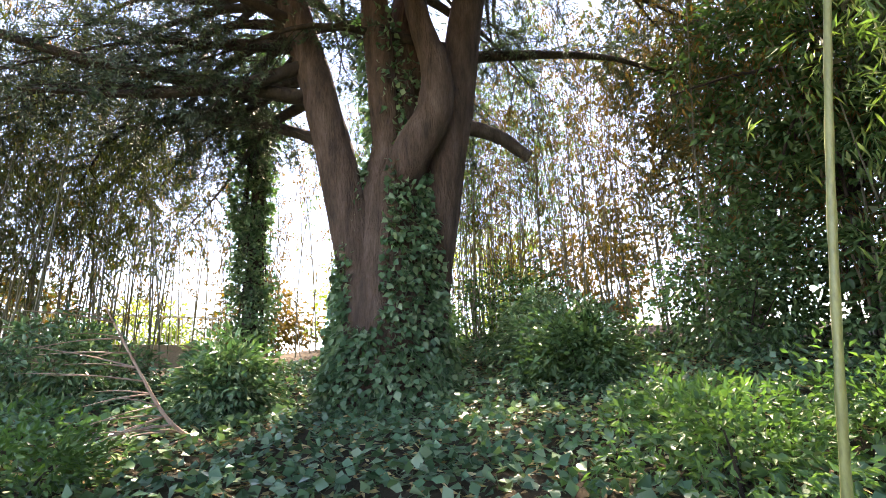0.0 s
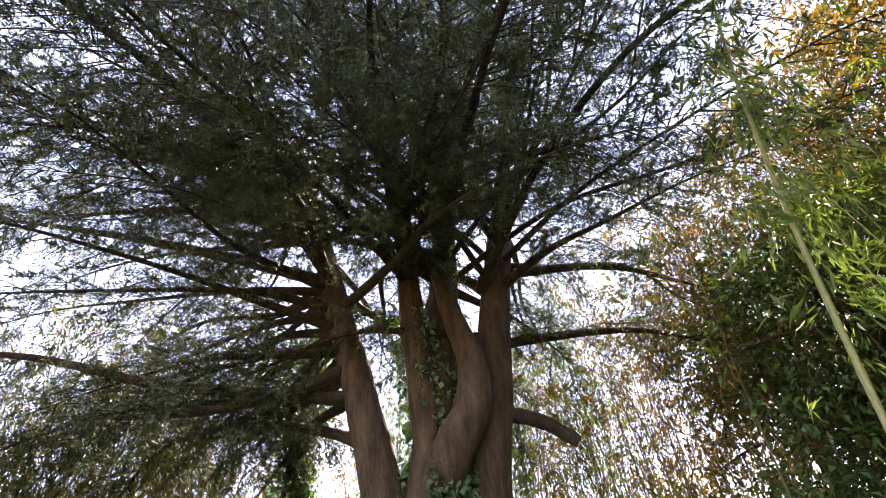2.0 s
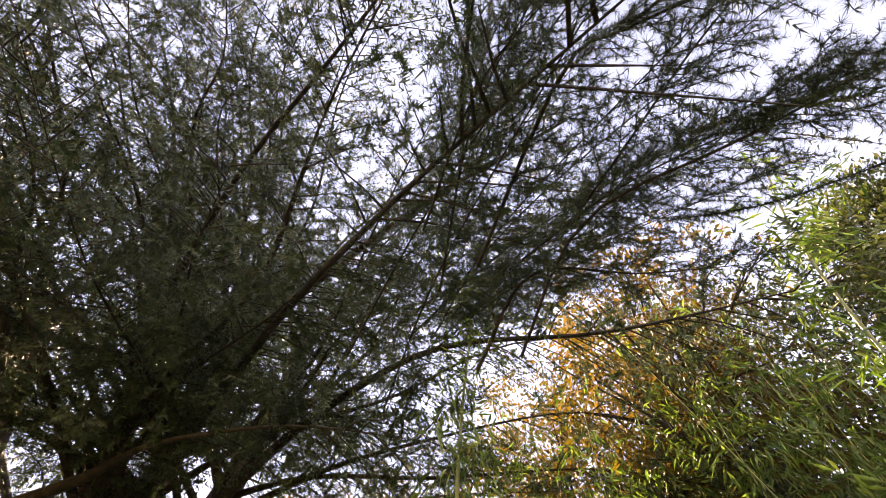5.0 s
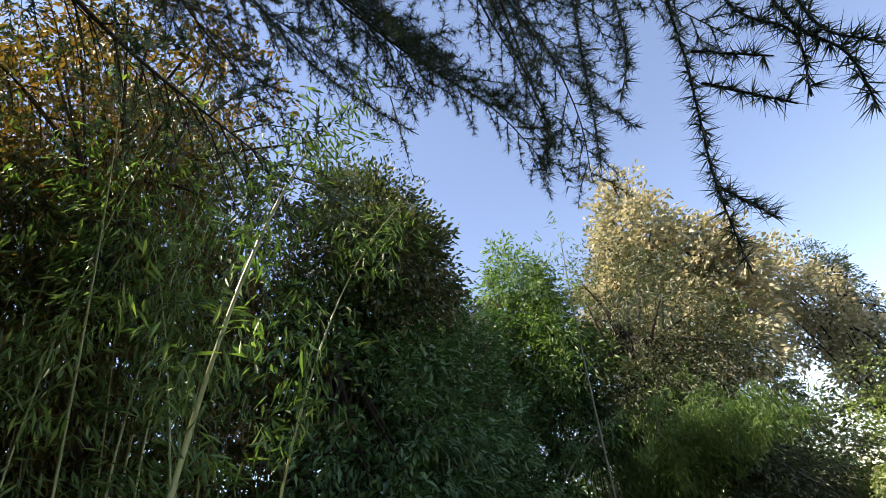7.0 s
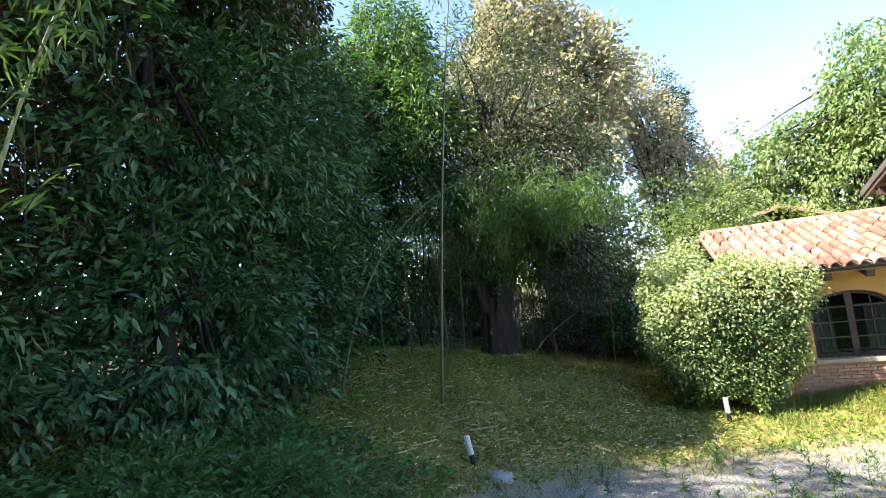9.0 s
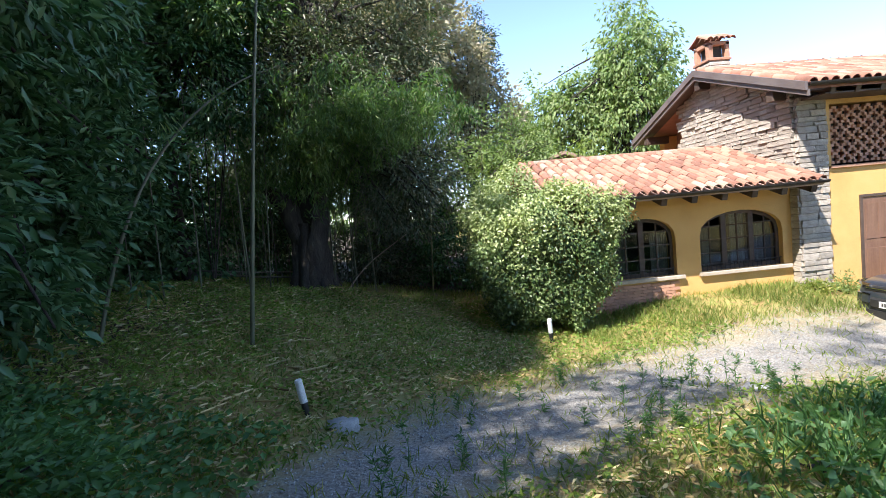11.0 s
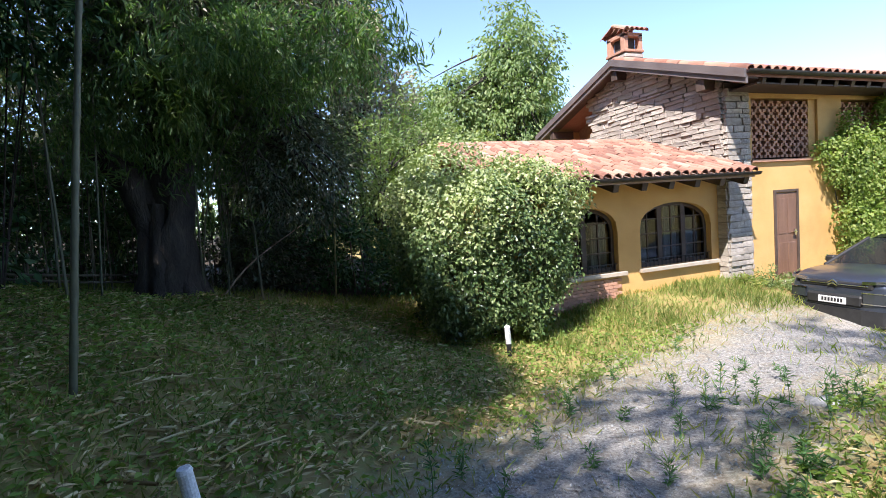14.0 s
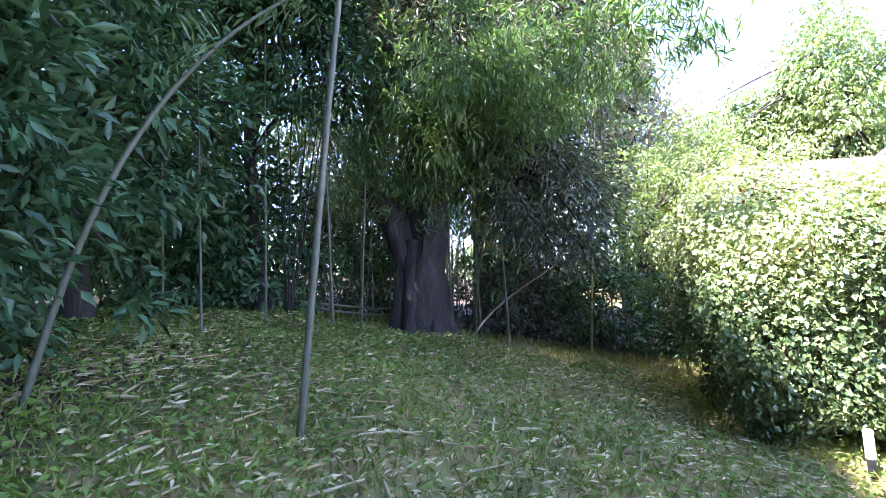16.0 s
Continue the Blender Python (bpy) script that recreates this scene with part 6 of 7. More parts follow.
    tagged(mesh_object("gravel_stones", V.reshape(-1, 3), F, ROCK), "loose pale gravel stones of the drive", "gravel", kind="stuff")


ground_cover()


def tall_weed(i, x, y, h):
    rng = np.random.default_rng(300 + i)
    z = float(ground_z(x, y)) - 0.02
    t = thing("weed", pose(x, y, z), "thin upright weed with narrow leaves growing in the gravel", "weed", "weeds in the drive")
    p = smooth_path([(0, 0, 0), (rng.normal(0, 0.03), rng.normal(0, 0.03), h * 0.5), (rng.normal(0, 0.06), rng.normal(0, 0.06), h)], 7)
    tubes = [(p, np.linspace(0.005, 0.002, 7))]
    v, q = tube_arrays(tubes, 4)
    mesh_object("stem", v, q, FRESH, t)
    n = 46
    f = rng.uniform(0.05, 1, n)
    P = p[(f * 6).astype(int)] + rng.normal(0, 0.012, (n, 3))
    v, f2 = leaf_arrays(P, rng.normal(0, 1, (n, 3)) * [1, 1, 0.2] + [0, 0, 0.6], 0.075, 0.014, rng)
    mesh_object("leaves", v, f2, FRESH, t)


_r = random.Random(9)
for i in range(46):
    x = _r.uniform(-2.6, 3.0)
    y = 9.0 + 0.55 * x - 0.045 * x * x + _r.uniform(-1.4, 1.1)
    tall_weed(i, x, y, _r.uniform(0.15, 0.5))

# ---- car ----
def build_car():
    """A grey family hatchback, front towards -x in its own frame turned to face the house wall's left end."""
    car = thing("car", pose(7.59, 10.63, -2.07, 0, 2.6, 177 - 180), "grey compact crossover car parked on the gravel drive", "car")
    car.scale = (1.05, 1.05, 1.1)
    # own frame: front wheel of the near side at x 0, y 0; nose to -x; far side +y
    W, WB = 1.73, 2.6
    st = [  # x, half-width, belt height, floor height, roof height or 0
        (-0.80, 0.66, 0.70, 0.30), (-0.74, 0.77, 0.84, 0.22), (-0.55, 0.84, 0.93, 0.20), (-0.2, 0.865, 0.98, 0.20), (0.25, 0.865, 1.0, 0.20), (0.6, 0.865, 1.0, 0.2),
        (1.2, 0.865, 0.99, 0.2), (1.9, 0.865, 0.99, 0.2), (2.5, 0.865, 1.01, 0.21), (2.95, 0.84, 1.02, 0.25), (3.22, 0.78, 1.00, 0.32), (3.30, 0.70, 0.85, 0.36)]
    bm = bmesh.new()
    rings = []
    for x, hw, zt, zb in st:
        prof = [(-hw * 0.90, zb), (-hw * 0.985, zb + 0.10), (-hw, zb + (zt - zb) * 0.45), (-hw * 0.985, zb + (zt - zb) * 0.78), (-hw * 0.93, zt - 0.015), (-hw * 0.80, zt + 0.012), (0, zt + 0.045)]
        prof = prof + [(-a, b) for a, b in prof[-2::-1]]
        rings.append([bm.verts.new((x, W / 2 + a, b)) for a, b in prof])
    for r0, r1 in zip(rings, rings[1:]):
        for i in range(len(r0) - 1):
            bm.faces.new((r0[i], r0[i + 1], r1[i + 1], r1[i]))
        bm.faces.new((r0[-1], r0[0], r1[0], r1[-1]))
    bm.faces.new(rings[0])
    bm.faces.new(rings[-1][::-1])
    bmesh.ops.recalc_face_normals(bm, faces=bm.faces)
    for f in bm.faces:
        f.smooth = True
    body = part("body", bm, CAR_PAINT, car)
    smooth_body = body.modifiers.new("smooth", "SUBSURF")
    smooth_body.levels = smooth_body.render_levels = 2

    def band(name, plan, z0, z1, material, label="", thick=0.03, lift=0.0, parent=None):
        """A strip that follows the rounded nose: plan points x, half-width; z0 to z1."""
        bm = bmesh.new()
        rows = []
        k = len(plan)
        for i, (x, y) in enumerate(plan):
            (xa, ya), (xb, yb) = plan[max(0, i - 1)], plan[min(k - 1, i + 1)]
            n = Vector((-(yb - ya), (xb - xa), 0)).normalized() * thick
            dz = lift * i / (k - 1)
            rows.append([bm.verts.new(p) for p in ((x - n.x, W / 2 + y - n.y, z0 + dz), (x + n.x, W / 2 + y + n.y, z0 + dz), (x + n.x * 0.7, W / 2 + y + n.y * 0.7, z1 + dz), (x - n.x, W / 2 + y - n.y, z1 + dz))])
        for r0, r1 in zip(rows, rows[1:]):
            for i in range(4):
                bm.faces.new((r0[i], r0[(i + 1) % 4], r1[(i + 1) % 4], r1[i]))
        bm.faces.new(rows[0])
        bm.faces.new(rows[-1][::-1])
        bmesh.ops.recalc_face_normals(bm, faces=bm.faces)
        return part(name, bm, material, parent or car, label)
    # cabin: roof, pillars and glass
    roof_pts = [(0.98, 0.56, 1.43), (1.25, 0.60, 1.485), (1.7, 0.62, 1.50), (2.3, 0.61, 1.47), (2.8, 0.57, 1.40), (3.05, 0.52, 1.31)]
    bm = bmesh.new()
    rr = [[bm.verts.new((x, W / 2 + s * hw, z + d)) for s, d in ((-1, -0.03), (-0.92, 0.0), (-0.5, 0.02), (0, 0.025), (0.5, 0.02), (0.92, 0.0), (1, -0.03))] for x, hw, z in roof_pts]
    for a, b in zip(rr, rr[1:]):
        for i in range(6):
            bm.faces.new((a[i], a[i + 1], b[i + 1], b[i]))
    r = bmesh.ops.solidify(bm, geom=bm.faces[:], thickness=0.03)
    for f in bm.faces:
        f.smooth = True
    part("roof", bm, CAR_PAINT, car)

    def quad(name, pts, material, label="", thick=0.008):
        bm = bmesh.new()
        bm.faces.new([bm.verts.new(p) for p in pts])
        bmesh.ops.solidify(bm, geom=bm.faces[:], thickness=thick)
        bmesh.ops.recalc_face_normals(bm, faces=bm.faces)
        return part(name, bm, material, car, label)
    c = W / 2
    quad("windscreen", [(0.12, c - 0.76, 0.97), (0.12, c + 0.76, 0.97), (0.98, c + 0.55, 1.43), (0.98, c - 0.55, 1.43)], CAR_GLASS).visible_shadow = False
    quad("rear_window", [(3.12, c - 0.62, 1.02), (3.05, c - 0.5, 1.29), (3.05, c + 0.5, 1.29), (3.12, c + 0.62, 1.02)], CAR_GLASS).visible_shadow = False
    for s in (-1, 1):
        y0, y1 = c + s * 0.815, c + s * 0.60

        def yy(z, y0=y0, y1=y1):
            return y0 + (y1 - y0) * (z - 0.98) / 0.46

        for pane in (((0.40, 0.98), (1.33, 0.985), (1.33, 1.455), (1.05, 1.42)), ((1.41, 0.985), (2.2, 1.01), (2.74, 1.09), (2.5, 1.34), (2.1, 1.44), (1.41, 1.46))):
            pts = [(p[0], yy(p[1]), p[1]) for p in pane]
            quad("side_window", pts, CAR_GLASS).visible_shadow = False
        quad("rear_pillar", [(p[0], yy(p[1]) + s * 0.012, p[1]) for p in ((2.2, 0.985), (3.2, 0.98), (3.06, 1.30), (2.55, 1.42), (2.12, 1.475), (2.1, 1.44), (2.5, 1.34), (2.74, 1.09), (2.2, 1.01))], CAR_PAINT, "", 0.02)
        # pillars
        for (xa, za), (xb, zb), w in (((0.16, 0.97), (0.99, 1.43), 0.035), ((1.37, 0.98), (1.37, 1.46), 0.035)):
            p0, p1 = Vector((xa, c + s * 0.815 - s * 0.01, za)), Vector((xb, c + s * 0.585, zb))
            v, q = tube_arrays([([p0, (p0 + p1) / 2, p1], [w, w, w * 0.9])], 6)
            mesh_object("pillar", v, q, CAR_TRIM if w < 0.09 else CAR_PAINT, car, smooth=True)
        # wing mirror
        part("wing_mirror", boxed(0.50, 0.66, c + s * 0.98 - 0.10, c + s * 0.98 + 0.08, 0.99, 1.12, 0.035), CAR_TRIM, car)
        part("door_handle", boxed(1.18, 1.36, c + s * 0.875 - 0.012, c + s * 0.875 + 0.012, 0.80, 0.83, 0.008), CAR_PAINT, car)
        part("door_handle", boxed(2.02, 2.18, c + s * 0.875 - 0.012, c + s * 0.875 + 0.012, 0.82, 0.85, 0.008), CAR_PAINT, car)
        part("sill_trim", boxed(0.33, 2.28, c + s * 0.87 - 0.015, c + s * 0.87 + 0.012, 0.19, 0.34, 0.01), CAR_TRIM, car)
        for x in (1.38, 2.2):
            part("door_gap", boxed(x - 0.004, x + 0.004, c + s * 0.868 - 0.004, c + s * 0.868 + 0.002, 0.35, 0.97), CAR_TRIM, car)
        # headlamps: slim upper strip and lower dark unit in the bumper
        corner = [(-0.80, s * 0.44), (-0.775, s * 0.62), (-0.71, s * 0.755), (-0.58, s * 0.825), (-0.38, s * 0.85)]
        band("headlamp_strip", corner, 0.80, 0.845, CHROME, "slim bright lamp strip", 0.02, 0.05)
        lamp = band("headlamp", [(-0.80, s * 0.46), (-0.785, s * 0.6), (-0.74, s * 0.74), (-0.64, s * 0.815)], 0.52, 0.67, LAMP_GLASS, "dark glass headlamp with chrome rim", 0.026)
        for z in (0.505, 0.67):
            band("lamp_rim", [(-0.80, s * 0.44), (-0.785, s * 0.6), (-0.74, s * 0.74), (-0.63, s * 0.82)], z, z + 0.015, CHROME, "", 0.032, 0.0, lamp)
    # nose: grille bars, badge, lower intake, number plate
    part("upper_grille", boxed(-0.80, -0.70, c - 0.58, c + 0.58, 0.72, 0.82, 0.02), CAR_TRIM, car)
    part("grille_bar", boxed(-0.812, -0.79, c - 0.52, c + 0.52, 0.765, 0.782, 0.004), CHROME, car)
    for k in (0, 1):
        bm = prism([(-0.075, 0), (0, 0.05), (0.075, 0), (0.075, 0.022), (0, 0.072), (-0.075, 0.022)], -0.01, 0.01)
        bmesh.ops.transform(bm, matrix=Matrix.Translation((-0.82, c, 0.735 + 0.045 * k)) @ Matrix.Rotation(math.pi / 2, 4, "Z"), verts=bm.verts)
        part("badge", bm, CHROME, car)
    part("lower_intake", boxed(-0.83, -0.70, c - 0.44, c + 0.44, 0.44, 0.62, 0.03), CAR_TRIM, car)
    band("bumper", [(-0.42, -0.86), (-0.62, -0.82), (-0.75, -0.70), (-0.81, -0.45), (-0.825, 0), (-0.81, 0.45), (-0.75, 0.70), (-0.62, 0.82), (-0.42, 0.86)], 0.17, 0.41, CAR_TRIM, "black plastic lower bumper", 0.035)
    part("number_plate", boxed(-0.845, -0.83, c - 0.22, c + 0.22, 0.47, 0.575, 0.003), PLATE, car)
    for k in range(7):
        part("plate_character", boxed(-0.848, -0.844, c - 0.17 + k * 0.05, c - 0.17 + k * 0.05 + 0.032, 0.495, 0.555), CAR_TRIM, car)
    part("wiper", boxed(0.08, 0.1, c - 0.6, c + 0.2, 0.985, 1.0, 0.004), CAR_TRIM, car)
    # dashboard and seats
    part("dashboard", boxed(0.35, 0.75, c - 0.68, c + 0.68, 0.7, 0.96, 0.04), CAR_TRIM, car)
    for s in (-1, 1):
        for x in (1.15, 2.05):
            bm = boxed(x, x + 0.5, c + s * 0.36 - 0.24, c + s * 0.36 + 0.24, 0.5, 0.68, 0.05)
            box(bm, x + 0.45, x + 0.6, c + s * 0.36 - 0.23, c + s * 0.36 + 0.23, 0.6, 1.2, 0.05)
            box(bm, x + 0.48, x + 0.57, c + s * 0.36 - 0.12, c + s * 0.36 + 0.12, 1.2, 1.36, 0.03)
            part("car_seat", bm, SEAT_CLOTH, car)
    # wheels and black arches
    for x in (0.0, WB):
        for s, y in ((-1, 0.10), (1, W - 0.10)):
            bm = bmesh.new()
            n = 28
            prof = [(0.20, -0.10), (0.30, -0.11), (0.325, -0.085), (0.33, 0.0), (0.325, 0.085), (0.30, 0.11), (0.20, 0.10)]
            rg = [[bm.verts.new((r * math.cos(a), d, r * math.sin(a))) for r, d in prof] for a in [2 * math.pi * i / n for i in range(n)]]
            for i in range(n):
                a, b = rg[i], rg[(i + 1) % n]
                for j in range(len(prof) - 1):
                    bm.faces.new((a[j], a[j + 1], b[j + 1], b[j]))
            for f in bm.faces:
                f.smooth = True
            wheel = new("wheel")
            wheel.parent = car
            wheel.location = (x, y, 0.33)
            part("tyre", bm, TYRE, wheel)
            bm = bmesh.new()
            m = bmesh.ops.create_cone(bm, cap_ends=True, segments=24, radius1=0.215, radius2=0.215, depth=0.06)
            bmesh.ops.rotate(bm, verts=bm.verts, cent=(0, 0, 0), matrix=Matrix.Rotation(math.pi / 2, 3, "X"))
            bmesh.ops.translate(bm, verts=bm.verts, vec=(0, s * 0.02, 0))
            part("wheel_disc", bm, CAR_TRIM, wheel)
            bm = bmesh.new()
            for k in range(5):
                box(bm, -0.028, 0.028, s * 0.085 - 0.015, s * 0.085 + 0.015, 0.03, 0.215, 0.006, Matrix.Rotation(k * 2 * math.pi / 5 + 0.3, 4, "Y"))
            box(bm, -0.05, 0.05, s * 0.085 - 0.018, s * 0.085 + 0.018, -0.05, 0.05, 0.015)
            part("rim", bm, ALLOY, wheel, "five-spoke alloy rim")
            bm = bmesh.new()
            n = 20
            arcs = []
            for i in range(n + 1):
                a = -0.25 + (math.pi + 0.5) * i / n
                arcs.append([bm.verts.new((rr2 * math.cos(a), yy, rr2 * math.sin(a))) for rr2, yy in ((0.35, s * 0.115 - s * 0.14), (0.35, s * 0.115), (0.43, s * 0.112), (0.43, s * 0.05))])
            for a, b in zip(arcs, arcs[1:]):
                for j in range(3):
                    bm.faces.new((a[j], a[j + 1], b[j + 1], b[j]))
            part("wheel_arch", bm, CAR_TRIM, wheel, "black plastic wheel arch")


build_car()


# ---- small things ----
def bollard(x, y, tilt, turn):
    z = float(ground_z(x, y))
    b = thing("garden_light", pose(x, y, z - 0.03, tilt, turn), "short garden bollard light, white tube on a black base", "bollard", "garden lights")
    for nm, r, z0, z1, mt in (("base", 0.036, 0.0, 0.20, BLACK_PVC), ("tube", 0.042, 0.20, 0.44, WHITE_PVC), ("cap", 0.046, 0.44, 0.465, WHITE_PVC)):
        bm = bmesh.new()
        bmesh.ops.create_cone(bm, cap_ends=True, segments=16, radius1=r, radius2=r * (0.8 if nm == "cap" else 1), depth=z1 - z0)
        bmesh.ops.translate(bm, verts=bm.verts, vec=(0, 0, (z0 + z1) / 2))
        part(nm, bm, mt, b)


bollard(-3.0, 8.88, 2, -8)
bollard(0.77, 12.32, 0, -2)

# grey slab beside the light, drain grating in the grass bank
def slab(x, y, r, seed):
    rng = np.random.default_rng(seed)
    n = 16
    z = float(ground_z(x, y))
    a = np.arange(n) * 2 * np.pi / n
    k = r * (1 + rng.normal(0, 0.13, n))
    top = np.stack([k * np.cos(a), k * 0.75 * np.sin(a), np.full(n, 0.05) + rng.normal(0, 0.006, n)], 1)
    bot = top * [1.08, 1.08, 0] - [0, 0, 0.06]
    V = np.concatenate([top, bot, [[0, 0, 0.06]]])
    F3 = np.array([(i, (i + 1) % n, 2 * n) for i in range(n)])
    F4 = np.array([(i, n + i, n + (i + 1) % n, (i + 1) % n) for i in range(n)])
    ob = mesh_object("stone_slab", V, [F3, F4], ROCK)
    ob.location = (x, y, z)
    tagged(ob, "flat grey stone lying in the grass by the drive", "stone")


slab(-2.62, 8.72, 0.17, 1)
slab(2.25, 8.9, 0.16, 2)
drain = thing("drain_grating", pose(1.35, 6.75, float(ground_z(1.35, 6.75)) + 0.02, 0, 0, 25), "rusty drain grating half hidden in the grass", "grating")
for i in range(7):
    part("grating_bar", boxed(-0.25, 0.25, -0.2 + i * 0.06, -0.17 + i * 0.06, 0, 0.02, 0.004), IRON, drain)
for x in (-0.27, 0.25):
    part("grating_edge", boxed(x, x + 0.02, -0.22, 0.22, 0, 0.025), IRON, drain)


# fallen bare branch beside the ivy
def dead_branch():
    rng = np.random.default_rng(400)
    t = thing("fallen_branch", pose(-1.5, -5.3, float(ground_z(-1.5, -5.3)) + 0.02), "bare dry fallen branch with many side twigs", "branch")
    main = smooth_path([(-0.1, 0, 0), (0.22, -0.06, 0.24), (0.5, -0.12, 0.7), (0.82, -0.2, 1.3)], 14)
    tubes = [(main, np.linspace(0.026, 0.008, 14))]
    for i in range(26):
        p = main[2 + i % 11]
        d = unit(np.array([rng.uniform(0.5, 1), rng.normal(0, 0.4), rng.uniform(-0.25, 0.25)]))
        ln = rng.uniform(0.35, 0.95)
        tubes.append((smooth_path([p, p + d * ln * 0.5 + [0, 0, 0.02], p + d * ln], 6), np.linspace(0.009, 0.003, 6)))
    for i, s in enumerate(tubes):
        v, q = tube_arrays([s], 5)
        mesh_object("twig" if i else "branch", v, q, DEADWOOD, t)


dead_branch()
# lying poles behind the clearing
for i, (a, b2, zz) in enumerate((((-6.6, 14.9), (-4.3, 15.9), 0.28), ((-6.2, 15.1), (-4.1, 15.7), 0.18))):
    za, zb = float(ground_z(*a)) + zz, float(ground_z(*b2)) + zz
    v, q = tube_arrays([(np.array([(*a, za), ((a[0] + b2[0]) / 2, (a[1] + b2[1]) / 2, (za + zb) / 2 - 0.03), (*b2, zb)]), np.array([0.02, 0.02, 0.016]))], 7)
    ob = mesh_object("bamboo_pole", v, q, CULM_OLD, smooth=True)
    tagged(ob, "cut bamboo pole laid across low stakes as a rail", "pole", "rail poles")
# fork of a leaning dead stick on the clearing's edge
v, q = tube_arrays([(smooth_path([(-3.3, 15.4, -0.75), (-2.7, 15.5, -0.1), (-1.7, 15.7, 0.55)], 8), np.linspace(0.02, 0.01, 8))], 6)
tagged(mesh_object("leaning_stick", v, q, DEADWOOD, smooth=True), "pale leaning stick at the edge of the clearing", "stick")

# garden wall with railings beyond the grove
wall = thing("garden_wall", pose(-2.4, -14.6, 2.0, 0, 0, -6), "low rendered garden wall with pale railings, beyond the bamboo", "wall")
part("wall_body", boxed(-3.0, 4.0, -0.12, 0.12, -0.6, 0.75, 0.01), CONCRETE, wall)
for i in range(58):
    part("railing_bar", boxed(-2.95 + i * 0.12, -2.925 + i * 0.12, -0.012, 0.012, 0.75, 1.5), WHITE_PVC, wall)
part("railing_top", boxed(-3.0, 4.0, -0.02, 0.02, 1.46, 1.5), WHITE_PVC, wall)


def cone(x, y, z):
    bm = bmesh.new()
    bmesh.ops.create_uvsphere(bm, u_segments=14, v_segments=12, radius=0.5)
    for v in bm.verts:
        k = 1 + 0.09 * math.sin(v.co.z * 46) + 0.04 * math.sin(9 * math.atan2(v.co.y, v.co.x) + v.co.z * 20)
        v.co = Vector((v.co.x * 0.062 * k, v.co.y * 0.062 * k, v.co.z * 0.1))
    ob = part("cedar_cone", bm, BARK)
    ob.location = (x, y, z)
    tagged(ob, "brown barrel-shaped cedar cone on a branch", "cone", "cedar cones")


cone(-0.31, 2.44, 3.74)


def flower(i, x, y, h):
    rng = np.random.default_rng(500 + i)
    t = thing("wild_flower", pose(x, y, float(ground_z(x, y)) - 0.02), "thin wild flower stalk with a small white head", "flower", "flowers by the car")
    top = np.array([rng.normal(0, 0.04), rng.normal(0, 0.04), h])
    v, q = tube_arrays([(smooth_path([(0, 0, 0), top * 0.5 + [0.01, 0, 0], top], 5), np.linspace(0.004, 0.0025, 5))], 4)
    mesh_object("stem", v, q, FRESH, t)
    n = 14
    d = unit(rng.normal(0, 1, (n, 3)) + [0, 0, 0.6])
    v, f = leaf_arrays(np.repeat(top[None], n, 0), d, 0.03, 0.014, rng)
    mesh_object("flower_head", v, f, WHITE_PVC, t)


for _i in range(16):
    flower(_i, _r.uniform(5.2, 7.0), _r.uniform(8.6, 9.5), _r.uniform(0.25, 0.55))

# ---- pieces of the house, last ----
TILE = tile_mesh()
_rng = random.Random(5)
for c in range(25):
    for r in range(10):
        o = new("roof_tile", TILE)
        o.parent = wing_roof
        q = r / 10.0
        y, z = EAVE_Y - 0.05 + (RIDGE_Y - EAVE_Y) * q, EAVE_Z + 0.004 + (RIDGE_Z - EAVE_Z) * q
        o.matrix_basis = pose(WING_L - 0.12 + c * 0.227 + _rng.uniform(-0.012, 0.012), y + _rng.uniform(-0.02, 0.02), z + _rng.uniform(0, 0.008), slope_w + 1.6, _rng.uniform(-2, 2), _rng.uniform(-2.5, 2.5))
for i in range(15):
    o = new("ridge_tile", TILE)
    o.parent = wing_roof
    o.matrix_basis = pose(WING_L - 0.2 + i * 0.385, RIDGE_Y, RIDGE_Z + 0.03, 1.5, 0, -90)


def joined_tiles(name, x0, x1, ye, ze, yr, zr, parent, pitch=0.227):
    base_v = np.array([v.co[:] for v in TILE.vertices])
    base_f = np.array([p.vertices[:] for p in TILE.polygons])
    rg = np.random.default_rng(3)
    a = math.atan2(zr - ze, yr - ye) if yr > ye else math.atan2(zr - ze, ye - yr)
    rows = int(math.hypot(yr - ye, zr - ze) / 0.33)
    V, Fc, k = [], [], 0
    for c in range(int((x1 - x0) / pitch)):
        for r in range(rows):
            q = r / rows
            d = 1 if yr > ye else -1
            t = a + 0.03 + rg.normal(0, 0.012)
            v = base_v.copy()
            yy, zz = v[:, 1] * math.cos(t) - v[:, 2] * math.sin(t), v[:, 1] * math.sin(t) + v[:, 2] * math.cos(t)
            V.append(np.stack([x0 + pitch * (c + 0.5) + v[:, 0] + rg.normal(0, 0.006), ye + (yr - ye) * q + d * (yy - 0.05), ze + (zr - ze) * q + zz + 0.004], 1))
            Fc.append(base_f + k)
            k += len(base_v)
    ob = mesh_object(name, np.concatenate(V), np.concatenate(Fc), ROOF, parent)
    return tagged(ob, kind="stuff")


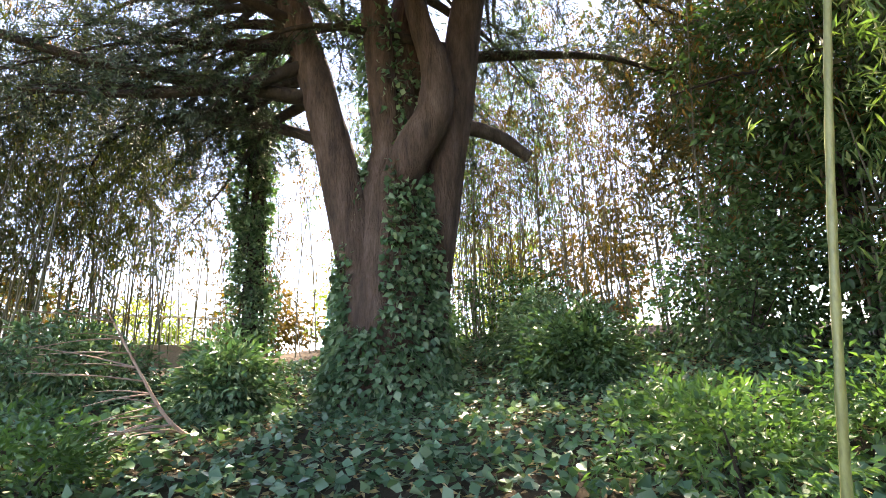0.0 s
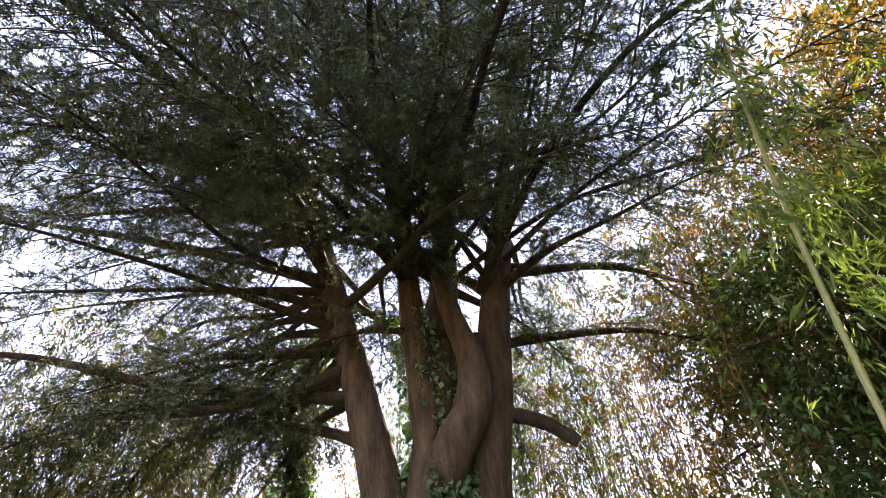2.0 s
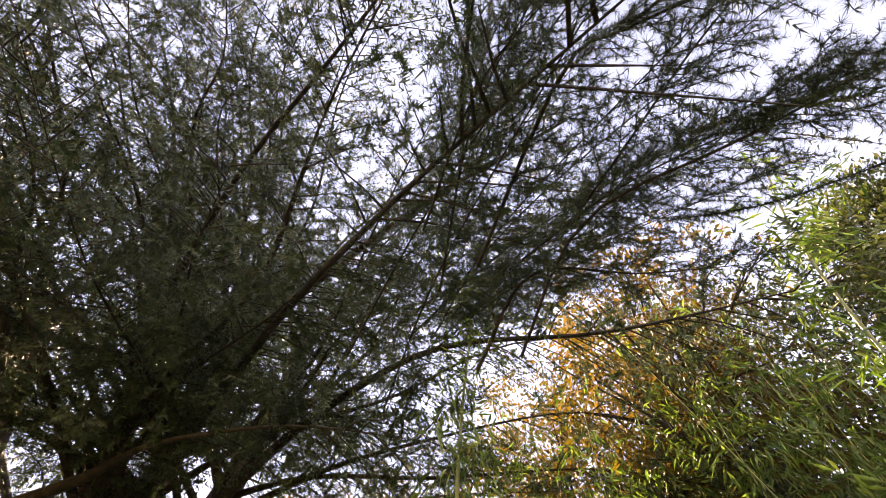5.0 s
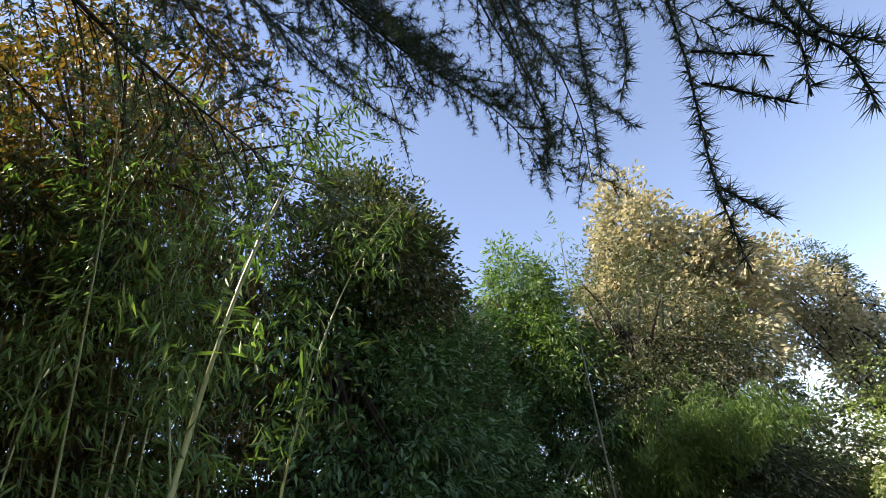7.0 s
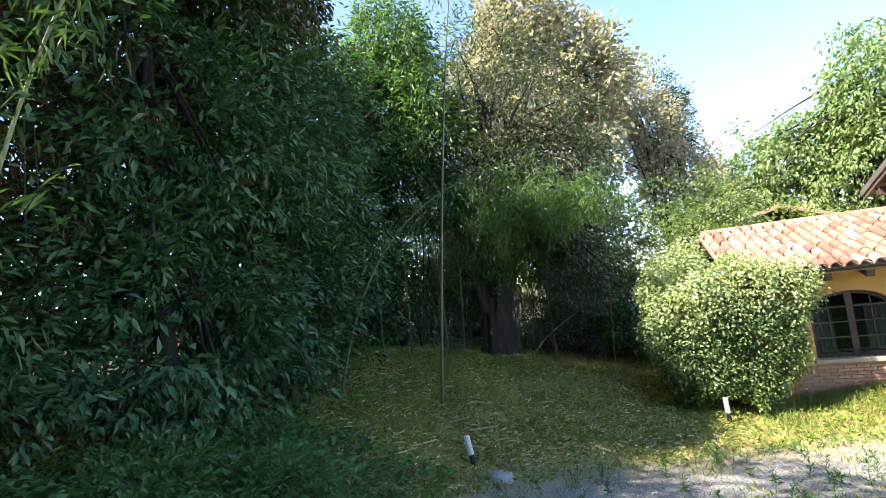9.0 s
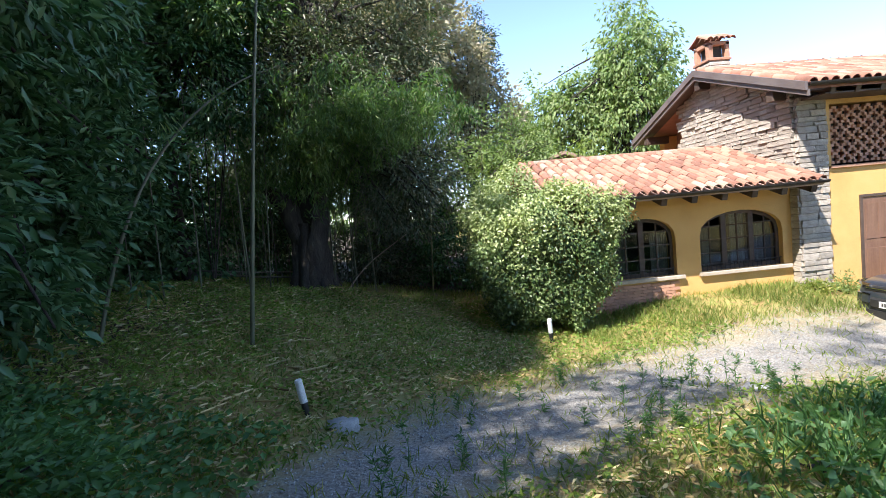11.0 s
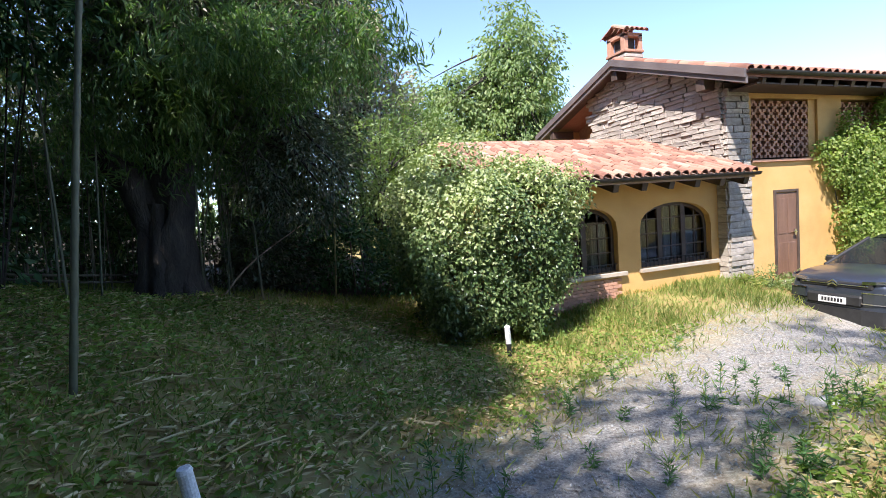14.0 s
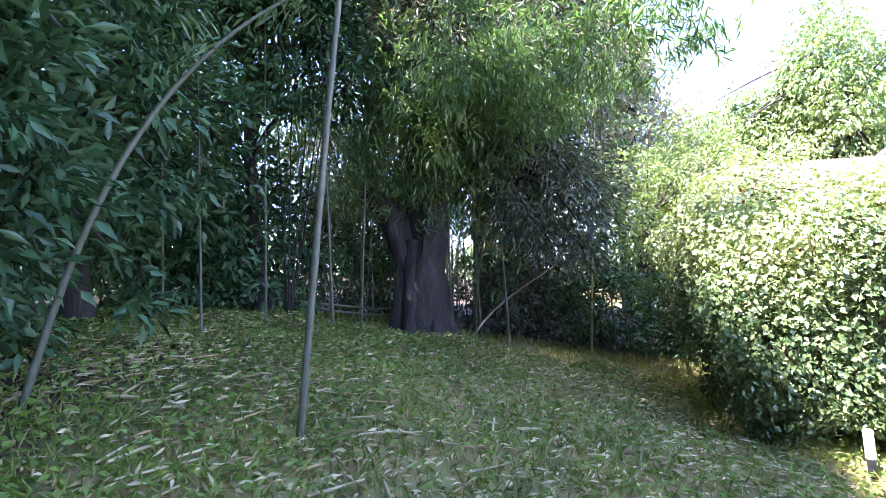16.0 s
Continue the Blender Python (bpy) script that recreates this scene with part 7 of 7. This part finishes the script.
joined_tiles("roof_tiles", 6.52, 13.45, M_EAVE_Y, M_EAVE_Z, M_RIDGE_Y, M_RIDGE_Z, main_roof)
joined_tiles("roof_tiles_back", 6.52, 13.45, 20.35, M_EAVE_Z, M_RIDGE_Y, M_RIDGE_Z, main_roof)


def stone_mesh(seed):
    r = random.Random(seed)
    bm = boxed(-0.5, 0.5, -0.5, 0.5, -0.5, 0.5, 0.06)
    for v in bm.verts:
        v.co += Vector([r.uniform(-0.06, 0.06) for _ in range(3)])
    me = bpy.data.meshes.new("stone")
    bm.to_mesh(me)
    bm.free()
    me.materials.append(STONE)
    return me


STONES = [stone_mesh(i) for i in range(6)]
z = 0.95
while z < 4.0:
    h = _rng.uniform(0.075, 0.15)
    y = MAIN_Y + 0.04
    while y < 17.95:
        w = _rng.uniform(0.18, 0.62)
        yc, zc = y + w / 2, z + h / 2
        roof_line = M_EAVE_Z + (M_RIDGE_Z - M_EAVE_Z) / (M_RIDGE_Y - M_EAVE_Y) * (yc - M_EAVE_Y) if yc < M_RIDGE_Y else M_RIDGE_Z - 0.34 * (yc - M_RIDGE_Y)
        wing_line = EAVE_Z + 0.339 * (yc - EAVE_Y) if yc < RIDGE_Y else RIDGE_Z - 0.335 * (yc - RIDGE_Y)
        if wing_line - 0.02 < zc < roof_line - 0.2:
            o = new("stone", STONES[_rng.randrange(6)])
            o.parent = gable
            o.location = (GABLE_X + 0.02 + _rng.uniform(-0.02, 0.02), yc, zc)
            o.scale = (0.14, w - 0.012, h - 0.01)
            o.rotation_euler = (radians(_rng.uniform(-1.5, 1.5)), 0, 0)
        y += w
    z += h
z = -1.75
while z < 2.62:
    h = _rng.uniform(0.08, 0.16)
    x = GABLE_X + 0.01
    while x < 7.58:
        w = min(_rng.uniform(0.2, 0.5), 7.6 - x)
        o = new("stone", STONES[_rng.randrange(6)])
        o.parent = gable
        o.location = (x + w / 2, MAIN_Y + 0.01 + _rng.uniform(-0.02, 0.015), z + h / 2)
        o.scale = (w - 0.01, 0.12, h - 0.01)
        x += w
    if z < 1.0:
        o = new("stone", STONES[_rng.randrange(6)])
        o.parent = gable
        o.location = (GABLE_X + 0.03, MAIN_Y + 0.13, z + h / 2)
        o.scale = (0.12, 0.3, h - 0.01)
    z += h
